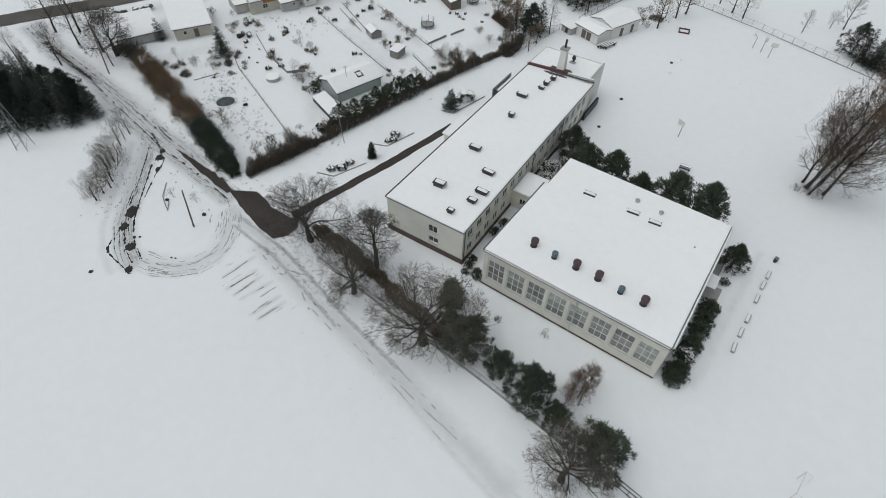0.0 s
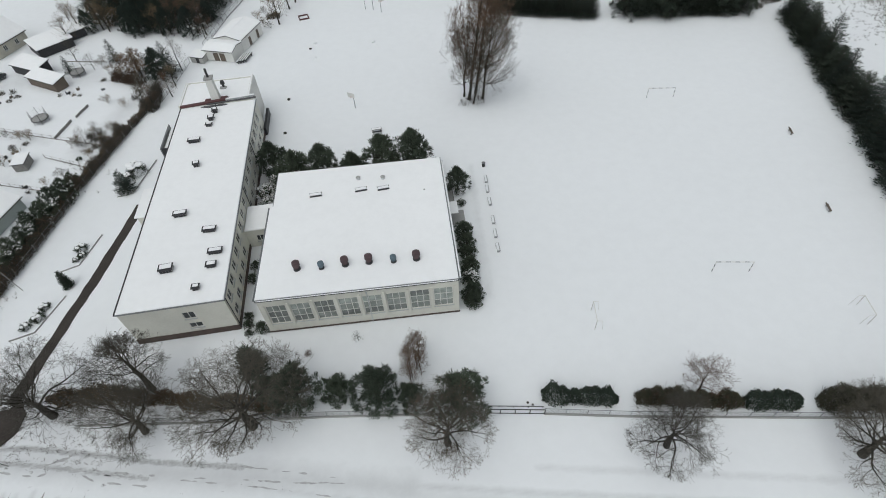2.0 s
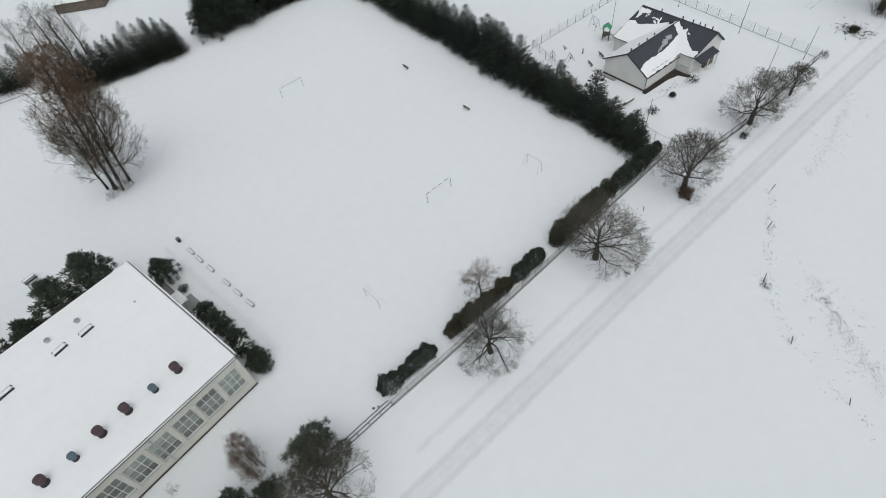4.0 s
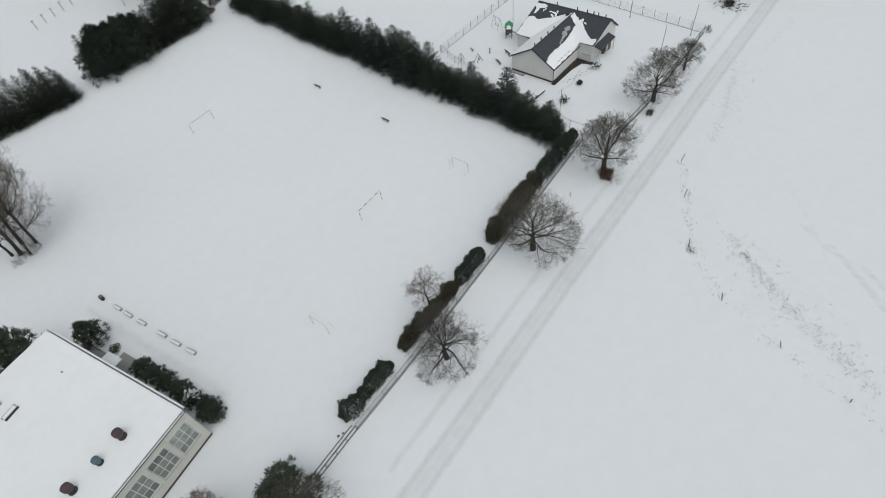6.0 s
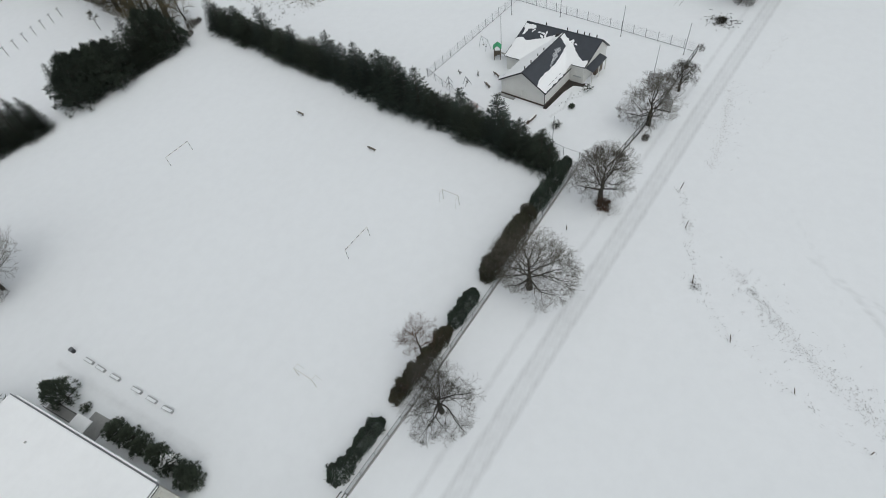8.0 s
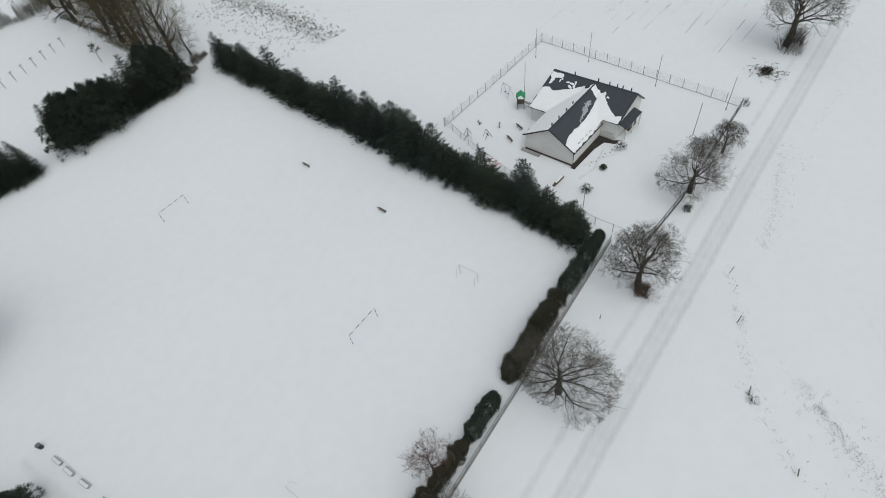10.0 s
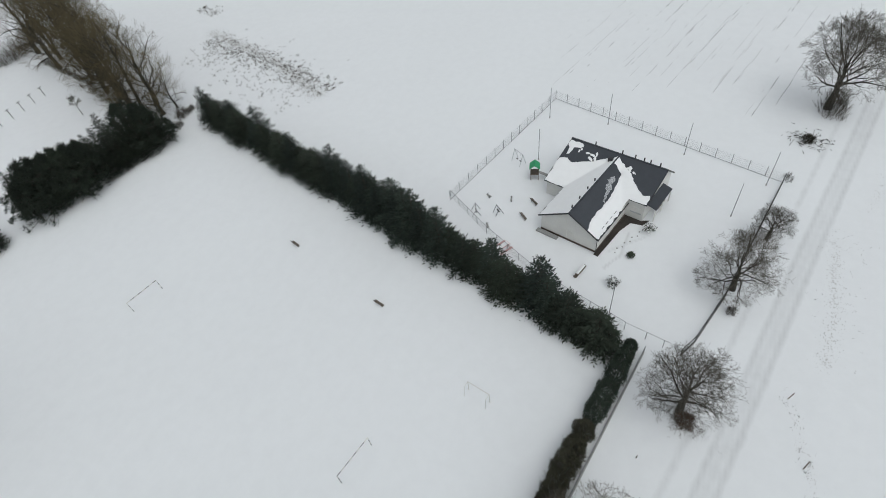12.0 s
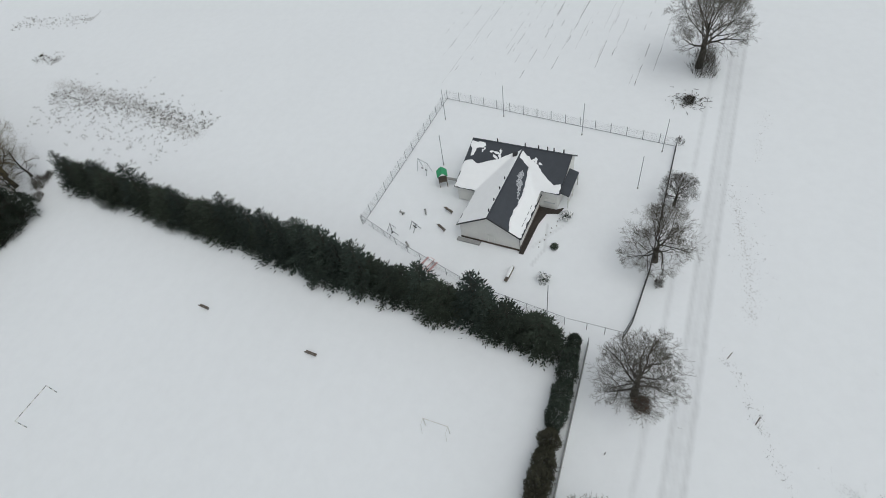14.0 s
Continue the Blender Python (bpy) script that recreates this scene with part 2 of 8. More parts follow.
def ragged_line(pts, step, amount, seed):
    """Points along a polyline at even steps, shaken sideways."""
    rng = random.Random(seed)
    out = []
    for a, b in zip(pts, pts[1:]):
        a, b = Vector(a), Vector(b)
        n = max(1, int((b - a).length / step))
        side = Vector((-(b - a).y, (b - a).x)).normalized()
        for i in range(n):
            out.append(a.lerp(b, i / n) + side * rng.uniform(-amount, amount))
    out.append(Vector(pts[-1]))
    return out


def ribbon(bm, pts, width, z, amount=0.15, seed=1, thick=0.03):
    """A strip of paving along a line with worn edges."""
    line = ragged_line(pts, 1.2, 0, seed)
    rng = random.Random(seed)
    rows = []
    for i, p in enumerate(line):
        d = (line[min(i + 1, len(line) - 1)] - line[max(i - 1, 0)]).normalized()
        s = Vector((-d.y, d.x))
        w0, w1 = width / 2 + rng.uniform(-amount, amount), width / 2 + rng.uniform(-amount, amount)
        a, b = p + s * w0, p - s * w1
        rows.append([bm.verts.new((a.x, a.y, z - thick)), bm.verts.new((a.x, a.y, z)), bm.verts.new((b.x, b.y, z)), bm.verts.new((b.x, b.y, z - thick))])
    for r0, r1 in zip(rows, rows[1:]):
        for k in range(3):
            bm.faces.new((r0[k], r0[k + 1], r1[k + 1], r1[k]))
    return bm


def sprays(name, base, way, length, width, material, rng, flat=0.0):
    """Many small pointed leaves or needle sprays: a four-cornered blade at each base point along its way. flat: how far the blades lie level."""
    n = len(base)
    way = way / np.maximum(1e-6, np.linalg.norm(way, axis=1))[:, None]
    other = rng.normal(size=(n, 3)) * (1 - flat) + np.array([0, 0, 2.0 * flat])
    side = np.cross(way, other)
    side /= np.maximum(1e-6, np.linalg.norm(side, axis=1))[:, None]
    length = np.broadcast_to(length, n)[:, None] * rng.uniform(0.7, 1.3, (n, 1))
    width = np.broadcast_to(width, n)[:, None] * rng.uniform(0.7, 1.3, (n, 1))
    v = np.empty((n, 4, 3))
    v[:, 0], v[:, 2] = base, base + way * length
    v[:, 1], v[:, 3] = base + way * length * 0.45 + side * width / 2, base + way * length * 0.45 - side * width / 2
    return fast_mesh(name, v.reshape(-1, 3), np.arange(n * 4).reshape(-1, 4), material)


def fast_mesh(name, verts, quads, material):
    me = bpy.data.meshes.new(name)
    me.vertices.add(len(verts))
    me.vertices.foreach_set("co", np.asarray(verts, dtype=np.float32).ravel())
    k = quads.shape[1]
    me.loops.add(quads.size)
    me.loops.foreach_set("vertex_index", np.asarray(quads, dtype=np.int32).ravel())
    me.polygons.add(len(quads))
    me.polygons.foreach_set("loop_start", np.arange(0, quads.size, k, dtype=np.int32))
    me.materials.append(material)
    me.update(calc_edges=True)
    return me


def tubes(name, segs, material, sides=3):
    """Tapered branch pieces: rows of x0 y0 z0 x1 y1 z1 r0 r1."""
    s = np.asarray(segs, dtype=float)
    a, b, r0, r1 = s[:, 0:3], s[:, 3:6], s[:, 6:7], s[:, 7:8]
    d = b - a
    d /= np.maximum(1e-6, np.linalg.norm(d, axis=1))[:, None]
    ref = np.where(np.abs(d[:, 2:3]) < 0.9, np.array([[0, 0, 1.0]]), np.array([[1.0, 0, 0]]))
    u = np.cross(d, ref)
    u /= np.linalg.norm(u, axis=1)[:, None]
    w = np.cross(d, u)
    n = len(s)
    v = np.empty((n, 2 * sides, 3))
    for k in range(sides):
        c, q = math.cos(2 * math.pi * k / sides), math.sin(2 * math.pi * k / sides)
        v[:, k] = a + (u * c + w * q) * r0
        v[:, sides + k] = b + (u * c + w * q) * r1
    f = np.array([(k, (k + 1) % sides, sides + (k + 1) % sides, sides + k) for k in range(sides)])
    quads = (np.arange(n)[:, None, None] * 2 * sides + f[None]).reshape(-1, 4)
    return fast_mesh(name, v.reshape(-1, 3), quads, material)
# ---- ground: one snow sheet to the horizon, with its ruts, trails and stubble ----
def steps_axis(lo, hi, fine, far):
    near = np.arange(lo, hi + fine / 2, fine)
    out, d, p = [], fine, hi
    while p < far:
        d *= 1.35
        p += d
        out.append(p)
    low, d, p = [], fine, lo
    while p > -far:
        d *= 1.35
        p -= d
        low.append(p)
    return np.array(low[::-1] + list(near) + out)


def line_distance(X, Y, pts):
    best = np.full(X.shape, 1e9)
    for (ax, ay), (bx, by) in zip(pts, pts[1:]):
        dx, dy = bx - ax, by - ay
        k = np.clip(((X - ax) * dx + (Y - ay) * dy) / (dx * dx + dy * dy), 0, 1)
        best = np.minimum(best, np.hypot(X - ax - k * dx, Y - ay - k * dy))
    return best


def inside(X, Y, poly):
    hit = np.zeros(X.shape, bool)
    for (ax, ay), (bx, by) in zip(poly, poly[1:] + poly[:1]):
        cross = ((ay > Y) != (by > Y)) & (X < (bx - ax) * (Y - ay) / (by - ay + 1e-9) + ax)
        hit ^= cross
    return hit


def offset_line(pts, d):
    out = []
    for i, p in enumerate(pts):
        a, b = Vector(pts[max(i - 1, 0)]), Vector(pts[min(i + 1, len(pts) - 1)])
        s = Vector((-(b - a).y, (b - a).x)).normalized() * d
        out.append((p[0] + s.x, p[1] + s.y))
    return out


LANE_L = [(-150, 0), (-132.5, -2.7), (-120.2, -3.1), (-105.9, -5.5), (-95.4, -7.1), (-88.3, -8.3), (-81.4, -8.6), (-73.5, -9.3), (-67.6, -10.0)]
LANE_R = [(-150, 3), (-136, -0.1), (-122.6, -1.6), (-107.8, -3.0), (-92.8, -5.5), (-82.8, -6.3), (-78, -7.3)]
LOOP = [(-90.5, -8.4), (-86.5, -12.1), (-82.5, -16.1), (-78.9, -19.9), (-75.4, -23.2), (-71.2, -25.7), (-67.4, -27.0)]
RING = [(-67.3, -25.8), (-64.5, -25.2), (-62, -23.9), (-60, -21.7), (-59.5, -19.2), (-60.3, -16.6), (-62.3, -13.9), (-64.9, -11.3)]
SOUTH = [(-62, -12.4), (-52, -13.2), (-44, -14.9), (-36.7, -16.6), (-26.5, -18.4), (-15.9, -20.9), (-8.2, -22.6), (5.3, -24.9), (36.5, -30.0), (64.7, -35.0), (83.8, -38.2), (119, -44.6), (160, -52), (260, -70)]
VERGE = [(-55, -13.6), (-52.3, -14.3), (-49.4, -14.9), (-46.1, -14.1), (-43.8, -15.5), (-42.5, -16.3), (-38.4, -17.1), (-36.1, -17.5)]


def refined(axis, lo, hi, step):
    """The same axis with closer lines between lo and hi."""
    return np.concatenate([axis[axis < lo], np.arange(lo, hi, step), axis[axis > hi]])


gx = refined(refined(steps_axis(-160, 170, 0.9, 2600), -100, -12, 0.3), -12, 132, 0.55)
gy = refined(steps_axis(-75, 112, 0.9, 2600), -50, -2, 0.32)
X, Y = np.meshgrid(gx, gy)
near = np.exp(-np.maximum(0, np.maximum(np.abs(X) - 180, np.abs(Y) - 130)) / 60)
mud, trail, stub = np.zeros(X.shape), np.zeros(X.shape), np.zeros(X.shape)


def press(field, pts, width, strength):
    firm = 1.9 if field is mud else 1.0
    lo, hi = np.min(pts, axis=0) - width - 2, np.max(pts, axis=0) + width + 2
    i0, i1 = np.searchsorted(gx, (lo[0], hi[0]))
    j0, j1 = np.searchsorted(gy, (lo[1], hi[1]))
    s = np.s_[j0:j1, i0:i1]
    field[s] = np.maximum(field[s], strength * np.clip(firm * (1 - line_distance(X[s], Y[s], pts) / width), 0, 1))


# the lane: broad grey slush, two dark ruts and streaks beside them
for line in (LANE_L, LANE_R):
    press(trail, line, 2.4, 1.45)
for d, w in ((1.0, 0.4), (-0.9, 0.35), (1.9, 0.45)):
    press(trail, offset_line(LANE_L, d), w, 0.9)
press(mud, [(-116, -3.2), (-124, -2.6), (-135, -1.6), (-146, 0.6)], 1.5, 0.7)
press(trail, [(-100, -4.5), (-124, -2.6), (-150, 1.0)], 4.5, 0.9)
# the lane south of the hall
for side in (-0.95, 0.95):
    press(trail, offset_line(SOUTH, side), 0.75, 0.64)
press(mud, offset_line(SOUTH, 0.9)[:5], 0.6, 0.48)
press(mud, offset_line(SOUTH, -0.9)[:4], 0.55, 0.46)
press(trail, SOUTH, 1.9, 0.42)
press(trail, offset_line(SOUTH[7:], 3.6), 0.8, 0.45)
# the turning loop
press(trail, LOOP, 2.6, 1.2)
press(trail, offset_line(LOOP, -3.0), 1.3, 0.5)
for d, w, s, i, j in ((-1.9, 0.35, 0.6, 0, 4), (-1.3, 0.4, 0.9, 2, 8), (-0.4, 0.3, 0.6, 0, 5), (0.5, 0.45, 0.9, 1, 7), (1.2, 0.3, 0.5, 3, 8), (1.8, 0.3, 0.4, 0, 3)):
    press(trail, offset_line(RING, d)[i:j], w, s)
press(trail, RING, 3.2, 0.62)
press(trail, [(-64.9, -11.3), (-60, -12.2), (-55, -12.6)], 2.4, 0.8)
press(trail, [(-55, -13.6), (-43, -15.8), (-22, -19.2), (-8, -22)], 3.0, 0.7)
for (ax, ay), (bx, by) in (((-55, -20.6), (-54.6, -16.9)), ((-52.9, -21.9), (-52.4, -18.7)), ((-51.3, -22), (-51, -18.8)), ((-50, -22), (-49.1, -18.7)), ((-46.9, -22.7), (-46.3, -19.8)), ((-45.6, -22.8), (-45, -20))):
    press(trail, [(ax, ay), (bx + 0.1, by + 1.2)], 0.7, 0.6)
# trodden, dirty snow of the gardens and along the street
for pts, w, k in (([(-114, 33), (-106, 52), (-98, 72)], 7.0, 0.5), ([(-98, 72), (-84, 76), (-72, 74)], 8.0, 0.5), ([(-92, 44), (-84, 42), (-74, 38)], 4.0, 0.4), ([(-96, 56), (-86, 55), (-74, 50)], 3.0, 0.45), ([(-114, 8), (-110, 20), (-108, 30)], 6.0, 0.5), ([(-84, 22), (-78, 20), (-72, 14)], 4.0, 0.45), ([(-70, 0), (-69, 8)], 4.0, 0.5), ([(-142, 8), (-134, 32), (-128, 56)], 6.0, 0.6), ([(-160, 14), (-150, 34)], 7.0, 0.6), ([(-66, 46), (-62, 58), (-58, 72)], 5.0, 0.5)):
    press(trail, pts, w, k)
# footpaths and drifts about the schoolyard and the nursery house
press(trail, [(4.6, 2), (4.9, 14), (5.6, 30)], 1.3, 0.4)
press(trail, [(79, -14.5), (81.5, -16.6), (84.5, -19.4)], 0.5, 0.5)
press(trail, [(76, -15), (79, -16.5), (84, -16.4)], 0.4, 0.6)
# stubble: weeds on the field margins, furrows beyond the nursery fence
rngg = np.random.default_rng(4)
for pts, w, s in (([(118, 104), (110, 75), (101, 55)], 7.5, 0.62), ([(66, -38.5), (58, -41), (49, -43.6)], 2.0, 0.42), ([(49, -43.6), (42, -48.5), (37, -56), (31, -66)], 1.3, 0.4),
                  ([(52, -48), (44, -55), (36, -65)], 4.0, 0.45), ([(92, -42), (80, -42.5), (71, -42)], 3.2, 0.5), ([(112, -49), (100, -46)], 3.0, 0.42), ([(58.5, -29.5), (59.5, -31.5)], 3.0, 0.5), ([(-104, 8), (-90, 5), (-75, 4), (-69, 8), (-68, 22)], 4.0, 0.32), ([(-112, 28), (-104, 30), (-98, 24)], 4.0, 0.32), ([(-108, 38), (-101, 50), (-96, 62)], 3.0, 0.32), ([(-90, 45), (-78, 43), (-72, 42)], 2.5, 0.32), ([(-96, 74), (-86, 70), (-76, 68)], 4.0, 0.32), ([(-118, 9), (-112, 12), (-104, 14)], 4.0, 0.32), ([(-66, 44), (-63, 52), (-58, 64)], 4.0, 0.45), ([(-150, 12), (-140, 38), (-134, 66)], 6.5, 0.42), ([(-164, 8), (-152, 34), (-144, 60)], 4.5, 0.5)):
    press(stub, pts, w, s)
for k in range(14):
    a = (54 - k * 1.2 + rngg.uniform(-3, 3), -56 - k * 1.6 + rngg.uniform(-0.6, 0.6))
    press(trail, [a, (a[0] + rngg.uniform(4, 13), a[1] + 6)], 0.5, rngg.uniform(0.1, 0.5))
Z = np.zeros(X.shape)
for amp, wx, wy, ph in ((0.05, 0.11, 0.07, 0.3), (0.04, 0.05, 0.13, 1.7), (0.025, 0.31, 0.27, 4.0), (0.015, 0.9, 0.7, 2.2)):
    Z += amp * np.sin(X * wx + ph) * np.sin(Y * wy + 2 * ph)
Z = Z * near - 0.07 * trail - 0.09 * np.clip(mud, 0, 1) - 0.06
ny, nx = X.shape
idx = np.arange(nx * ny).reshape(ny, nx)
quads = np.stack([idx[:-1, :-1], idx[:-1, 1:], idx[1:, 1:], idx[1:, :-1]], -1).reshape(-1, 4)
me = fast_mesh("ground", np.stack([X, Y, Z], -1).reshape(-1, 3), quads, FIELD)
for nm, f in (("mud", mud), ("trail", trail), ("stubble", stub)):
    at = me.attributes.new(nm, "FLOAT", "POINT")
    at.data.foreach_set("value", f.astype(np.float32).ravel())
me.polygons.foreach_set("use_smooth", np.ones(len(me.polygons), bool))
ground = tagged(new("ground", me), "snow-covered level ground with muddy tyre ruts and trails", "ground", kind="structure")



def height_at(x, y):
    i, j = int(np.clip(np.searchsorted(gx, x) - 1, 0, nx - 2)), int(np.clip(np.searchsorted(gy, y) - 1, 0, ny - 2))
    f, g = (x - gx[i]) / (gx[i + 1] - gx[i]), (y - gy[j]) / (gy[j + 1] - gy[j])
    return (Z[j, i] * (1 - f) + Z[j, i + 1] * f) * (1 - g) + (Z[j + 1, i] * (1 - f) + Z[j + 1, i + 1] * f) * g


def streak(bm, pts, width, fill, rng, step=0.32):
    """A broken strip of wet soil along a line: ragged edges, changing width, gaps where snow lies across. fill: the share that is bare."""
    dense = []
    for a, b in zip(pts, pts[1:]):
        a, b = Vector(a), Vector(b)
        n = max(1, int((b - a).length / step))
        dense += [(a.lerp(b, i / n), (b - a).normalized()) for i in range(n)]
    dense.append((Vector(pts[-1]), dense[-1][1]))
    run, w, last, sway = 0, width, None, 0.0
    for p, d in dense:
        if run <= 0:
            bare = rng.random() < fill
            run = rng.randint(2, 6) if bare else rng.randint(1, max(2, int(8 * (1 - fill))))
            last, w = (None, width) if not bare else (last, width * rng.uniform(0.5, 1.3))
            on = bare
        run -= 1
        sway = 0.8 * sway + rng.gauss(0, 0.022)
        s = Vector((-d.y, d.x))
        if not on:
            last = None
            continue
        k = w * rng.uniform(0.55, 1.1) * (0.35 if last is None or run == 0 else 1.0) / 2
        l, r = p + s * (sway + k), p + s * (sway - k * rng.uniform(0.7, 1.1))
        here = [bm.verts.new((q.x, q.y, height_at(q.x, q.y) + 0.02)) for q in (l, r)]
        if last:
            bm.faces.new((last[0], last[1], here[1], here[0]))
        last = here


rngr = random.Random(21)
RUTS = [("lane_rut", "dark wet tyre rut in the lane", MUD, [(LANE_L, 0.34, 0.6), (LANE_R, 0.28, 0.5), ([(-118, -3.2), (-126, -2.5), (-134, -1.6)], 0.9, 0.96), ([(-133, -1.7), (-137, -1.2), (-141, -0.6)], 1.7, 0.97), ([(-81, -7.3), (-76, -7.2), (-71, -7.4)], 0.45, 0.8), ([(-94, -6.4), (-89.5, -7.8), (-86.5, -9.0)], 0.7, 0.85)]),
        ("slush_streak", "grey slush streak beside the lane rut", SLUSH, [(offset_line(LANE_L, d), w, f) for d, w, f in ((1.0, 0.3, 0.6), (-0.8, 0.25, 0.5), (1.8, 0.3, 0.6), (0.5, 0.2, 0.5), (-0.3, 0.5, 0.7), (2.5, 0.25, 0.4))] + [(offset_line(LANE_R, d), w, f) for d, w, f in ((0.8, 0.22, 0.4), (-0.2, 0.45, 0.7))]),
        ("loop_rut", "dark muddy rut of the turning loop", MUD, [(LOOP, 0.36, 0.65), (offset_line(LOOP, 1.3)[1:], 0.34, 0.7), ([(-84.6, -9.6), (-82.8, -11.5), (-81.8, -13.3), (-78.3, -17.8)], 0.26, 0.9), ([(-73.8, -26.2), (-73.0, -27.4), (-72.0, -27.9), (-69.7, -28.2), (-65.8, -28.4)], 0.34, 0.92)]),
        ("slush_streak", "grey slush streak of the turning loop", SLUSH, [(offset_line(LOOP, d), w, f) for d, w, f in ((0.7, 0.4, 0.7), (-0.8, 0.25, 0.5), (0.2, 0.5, 0.7), (1.0, 0.4, 0.6), (-1.5, 0.2, 0.35))] + [(offset_line(RING, d), w, f) for d, w, f in ((-2.0, 0.2, 0.14), (-1.4, 0.3, 0.3), (-0.9, 0.2, 0.2), (-0.3, 0.3, 0.25), (0.4, 0.34, 0.32), (0.9, 0.2, 0.2), (1.5, 0.2, 0.16))]),
        ("verge_rut", "dark soil line along the snowy verge", MUD, [(VERGE, 0.16, 0.32)]),
        ("slush_streak", "grey slush streak along the snowy verge", SLUSH, [(offset_line(VERGE, -0.9), 0.24, 0.5), (offset_line(VERGE, 0.2), 0.4, 0.6), ([(-36.1, -17.5), (-32.5, -17.9), (-22.2, -19.6), (-15, -20.6)], 0.22, 0.5), (offset_line(SOUTH[:6], 0.95), 0.24, 0.5), (offset_line(SOUTH[:6], -0.95), 0.22, 0.45)]),
        ("parking_rut", "short dark tyre mark on the snowy parking strip", MUD, [([(-55, -20.6), (-54.6, -16.9)], 0.2, 0.5), ([(-52.9, -21.9), (-52.4, -18.7)], 0.2, 0.5), ([(-51.3, -22), (-51, -18.8)], 0.2, 0.5), ([(-50, -22), (-49.1, -18.7)], 0.2, 0.5), ([(-46.9, -22.7), (-46.3, -19.8)], 0.15, 0.8), ([(-45.6, -22.8), (-45, -20)], 0.15, 0.8)])]
for name, label, mat, lines in RUTS:
    for pts, w, fill in lines:
        bm = bmesh.new()
        streak(bm, pts, w, fill, rngr)
        part(name, bm, mat, ground, label)
# furrows of the field behind the nursery showing as long broken dark lines
for k in range(34):
    y = 12 - 1.35 * k + rngr.uniform(-0.3, 0.3)
    x = 121 + rngr.uniform(-3, 16)
    for j in range(rngr.randint(1, 2)):
        n = rngr.uniform(10, 34)
        bm = bmesh.new()
        streak(bm, [(x, y), (x + n, y - 0.2 * n)], rngr.choice((0.07, 0.09, 0.12)), rngr.uniform(0.25, 0.6), rngr, 0.6)
        if bm.faces:
            part("furrow", bm, MUD if k % 2 == 0 else SLUSH, ground, "broken dark furrow line in the snowy field")
        x += n + rngr.uniform(2, 8)
        y -= 0.2 * n
# churned black patches in the loop: a ragged blot with smears dragged out of it
LOOP_WAY = Vector((0.72, -0.69))
for x, y, r, long in ((-85.2, -10.3, 0.75, 1.2), (-86.4, -8.8, 0.5, 1.5), (-77.0, -21.0, 0.85, 1.7), (-74.9, -23.5, 0.7, 1.3), (-70.4, -25.3, 0.8, 1.1), (-66.7, -28.0, 0.6, 1.2), (-82.6, -12.4, 0.4, 1.8)):
    bm = bmesh.new()
    side = Vector((-LOOP_WAY.y, LOOP_WAY.x))
    ring = []
    for k in range(22):
        a = 2 * math.pi * k / 22
        q = Vector((x, y)) + (LOOP_WAY * math.cos(a) * long + side * math.sin(a)) * r * rngr.uniform(0.72, 1.12)
        ring.append(bm.verts.new((q.x, q.y, height_at(q.x, q.y) + 0.03)))
    mid = bm.verts.new((x, y, height_at(x, y) + 0.05))
    for a, b in zip(ring, ring[1:] + ring[:1]):
        bm.faces.new((mid, a, b))
    for k in range(9):
        a = Vector((x, y)) + side * rngr.gauss(0, 0.5 * r) + LOOP_WAY * rngr.uniform(-1, 1) * r * long
        d = LOOP_WAY * r * rngr.uniform(0.3, 0.9) * long
        streak(bm, [tuple(a - d), tuple(a + d)], 0.22 * r, 0.85, rngr, 0.25)
    part("mud_patch", bm, MUD, ground, "churned black mud showing through the snow")
# dirty tyre smears spread over the lane
for k in range(44):
    i = rngr.randint(2, 6)
    bm = bmesh.new()
    streak(bm, offset_line(LANE_L, rngr.uniform(-1.4, 3.2))[i:i + 2], rngr.uniform(0.1, 0.3), 0.5, rngr)
    if bm.faces:
        part("slush_streak", bm, (SOIL_GREY, SLUSH, MUD)[k % 3], ground, "dirty tyre smear on the snowy lane")
# scuffed tyre marks of the parking strip
for k in range(16):
    x, y = -58.5 + 1.0 * k + rngr.uniform(-0.6, 0.6), -17.4 - 0.14 * k + rngr.uniform(-1.2, 1.4)
    n = rngr.uniform(1.2, 3.2)
    bm = bmesh.new()
    streak(bm, [(x, y), (x - 0.13 * n, y - n)], rngr.uniform(0.1, 0.2), 0.6, rngr)
    if bm.faces:
        part("parking_rut", bm, (SOIL_GREY, MUD)[k % 4 == 0], ground, "short dirty tyre mark on the snowy parking strip")
# grey tyre smears between the blots and round the turn
for k in range(26):
    d, i = rngr.uniform(-1.7, 1.5), rngr.randint(2, 5)
    bm = bmesh.new()
    streak(bm, offset_line(LOOP, d)[i:i + 2], rngr.uniform(0.1, 0.22), 0.6, rngr)
    if bm.faces:
        part("slush_streak", bm, SLUSH if k % 3 else MUD, ground, "tyre smear of the turning loop")
for k in range(24):
    d, i = rngr.uniform(-1.8, 1.6), rngr.choice((0, 0, 1, 1, 2, 3, 4, 5))
    bm = bmesh.new()
    streak(bm, offset_line(RING, d)[i:i + 3], rngr.uniform(0.07, 0.15), 0.42, rngr)
    if bm.faces:
        part("slush_streak", bm, SOIL_GREY, ground, "fine brown tyre smear of the turning loop")
for k in range(16):
    x, y = -64.5 + rngr.uniform(-2.2, 2.6), -12.4 + rngr.uniform(-2.4, 1.0)
    bm = bmesh.new()
    streak(bm, [(x, y), (x + 0.9, y - rngr.uniform(0.4, 1.3))], 0.14, 0.8, rngr)
    if bm.faces:
        part("slush_streak", bm, SOIL_GREY, ground, "scuffed dirty snow at the gate")

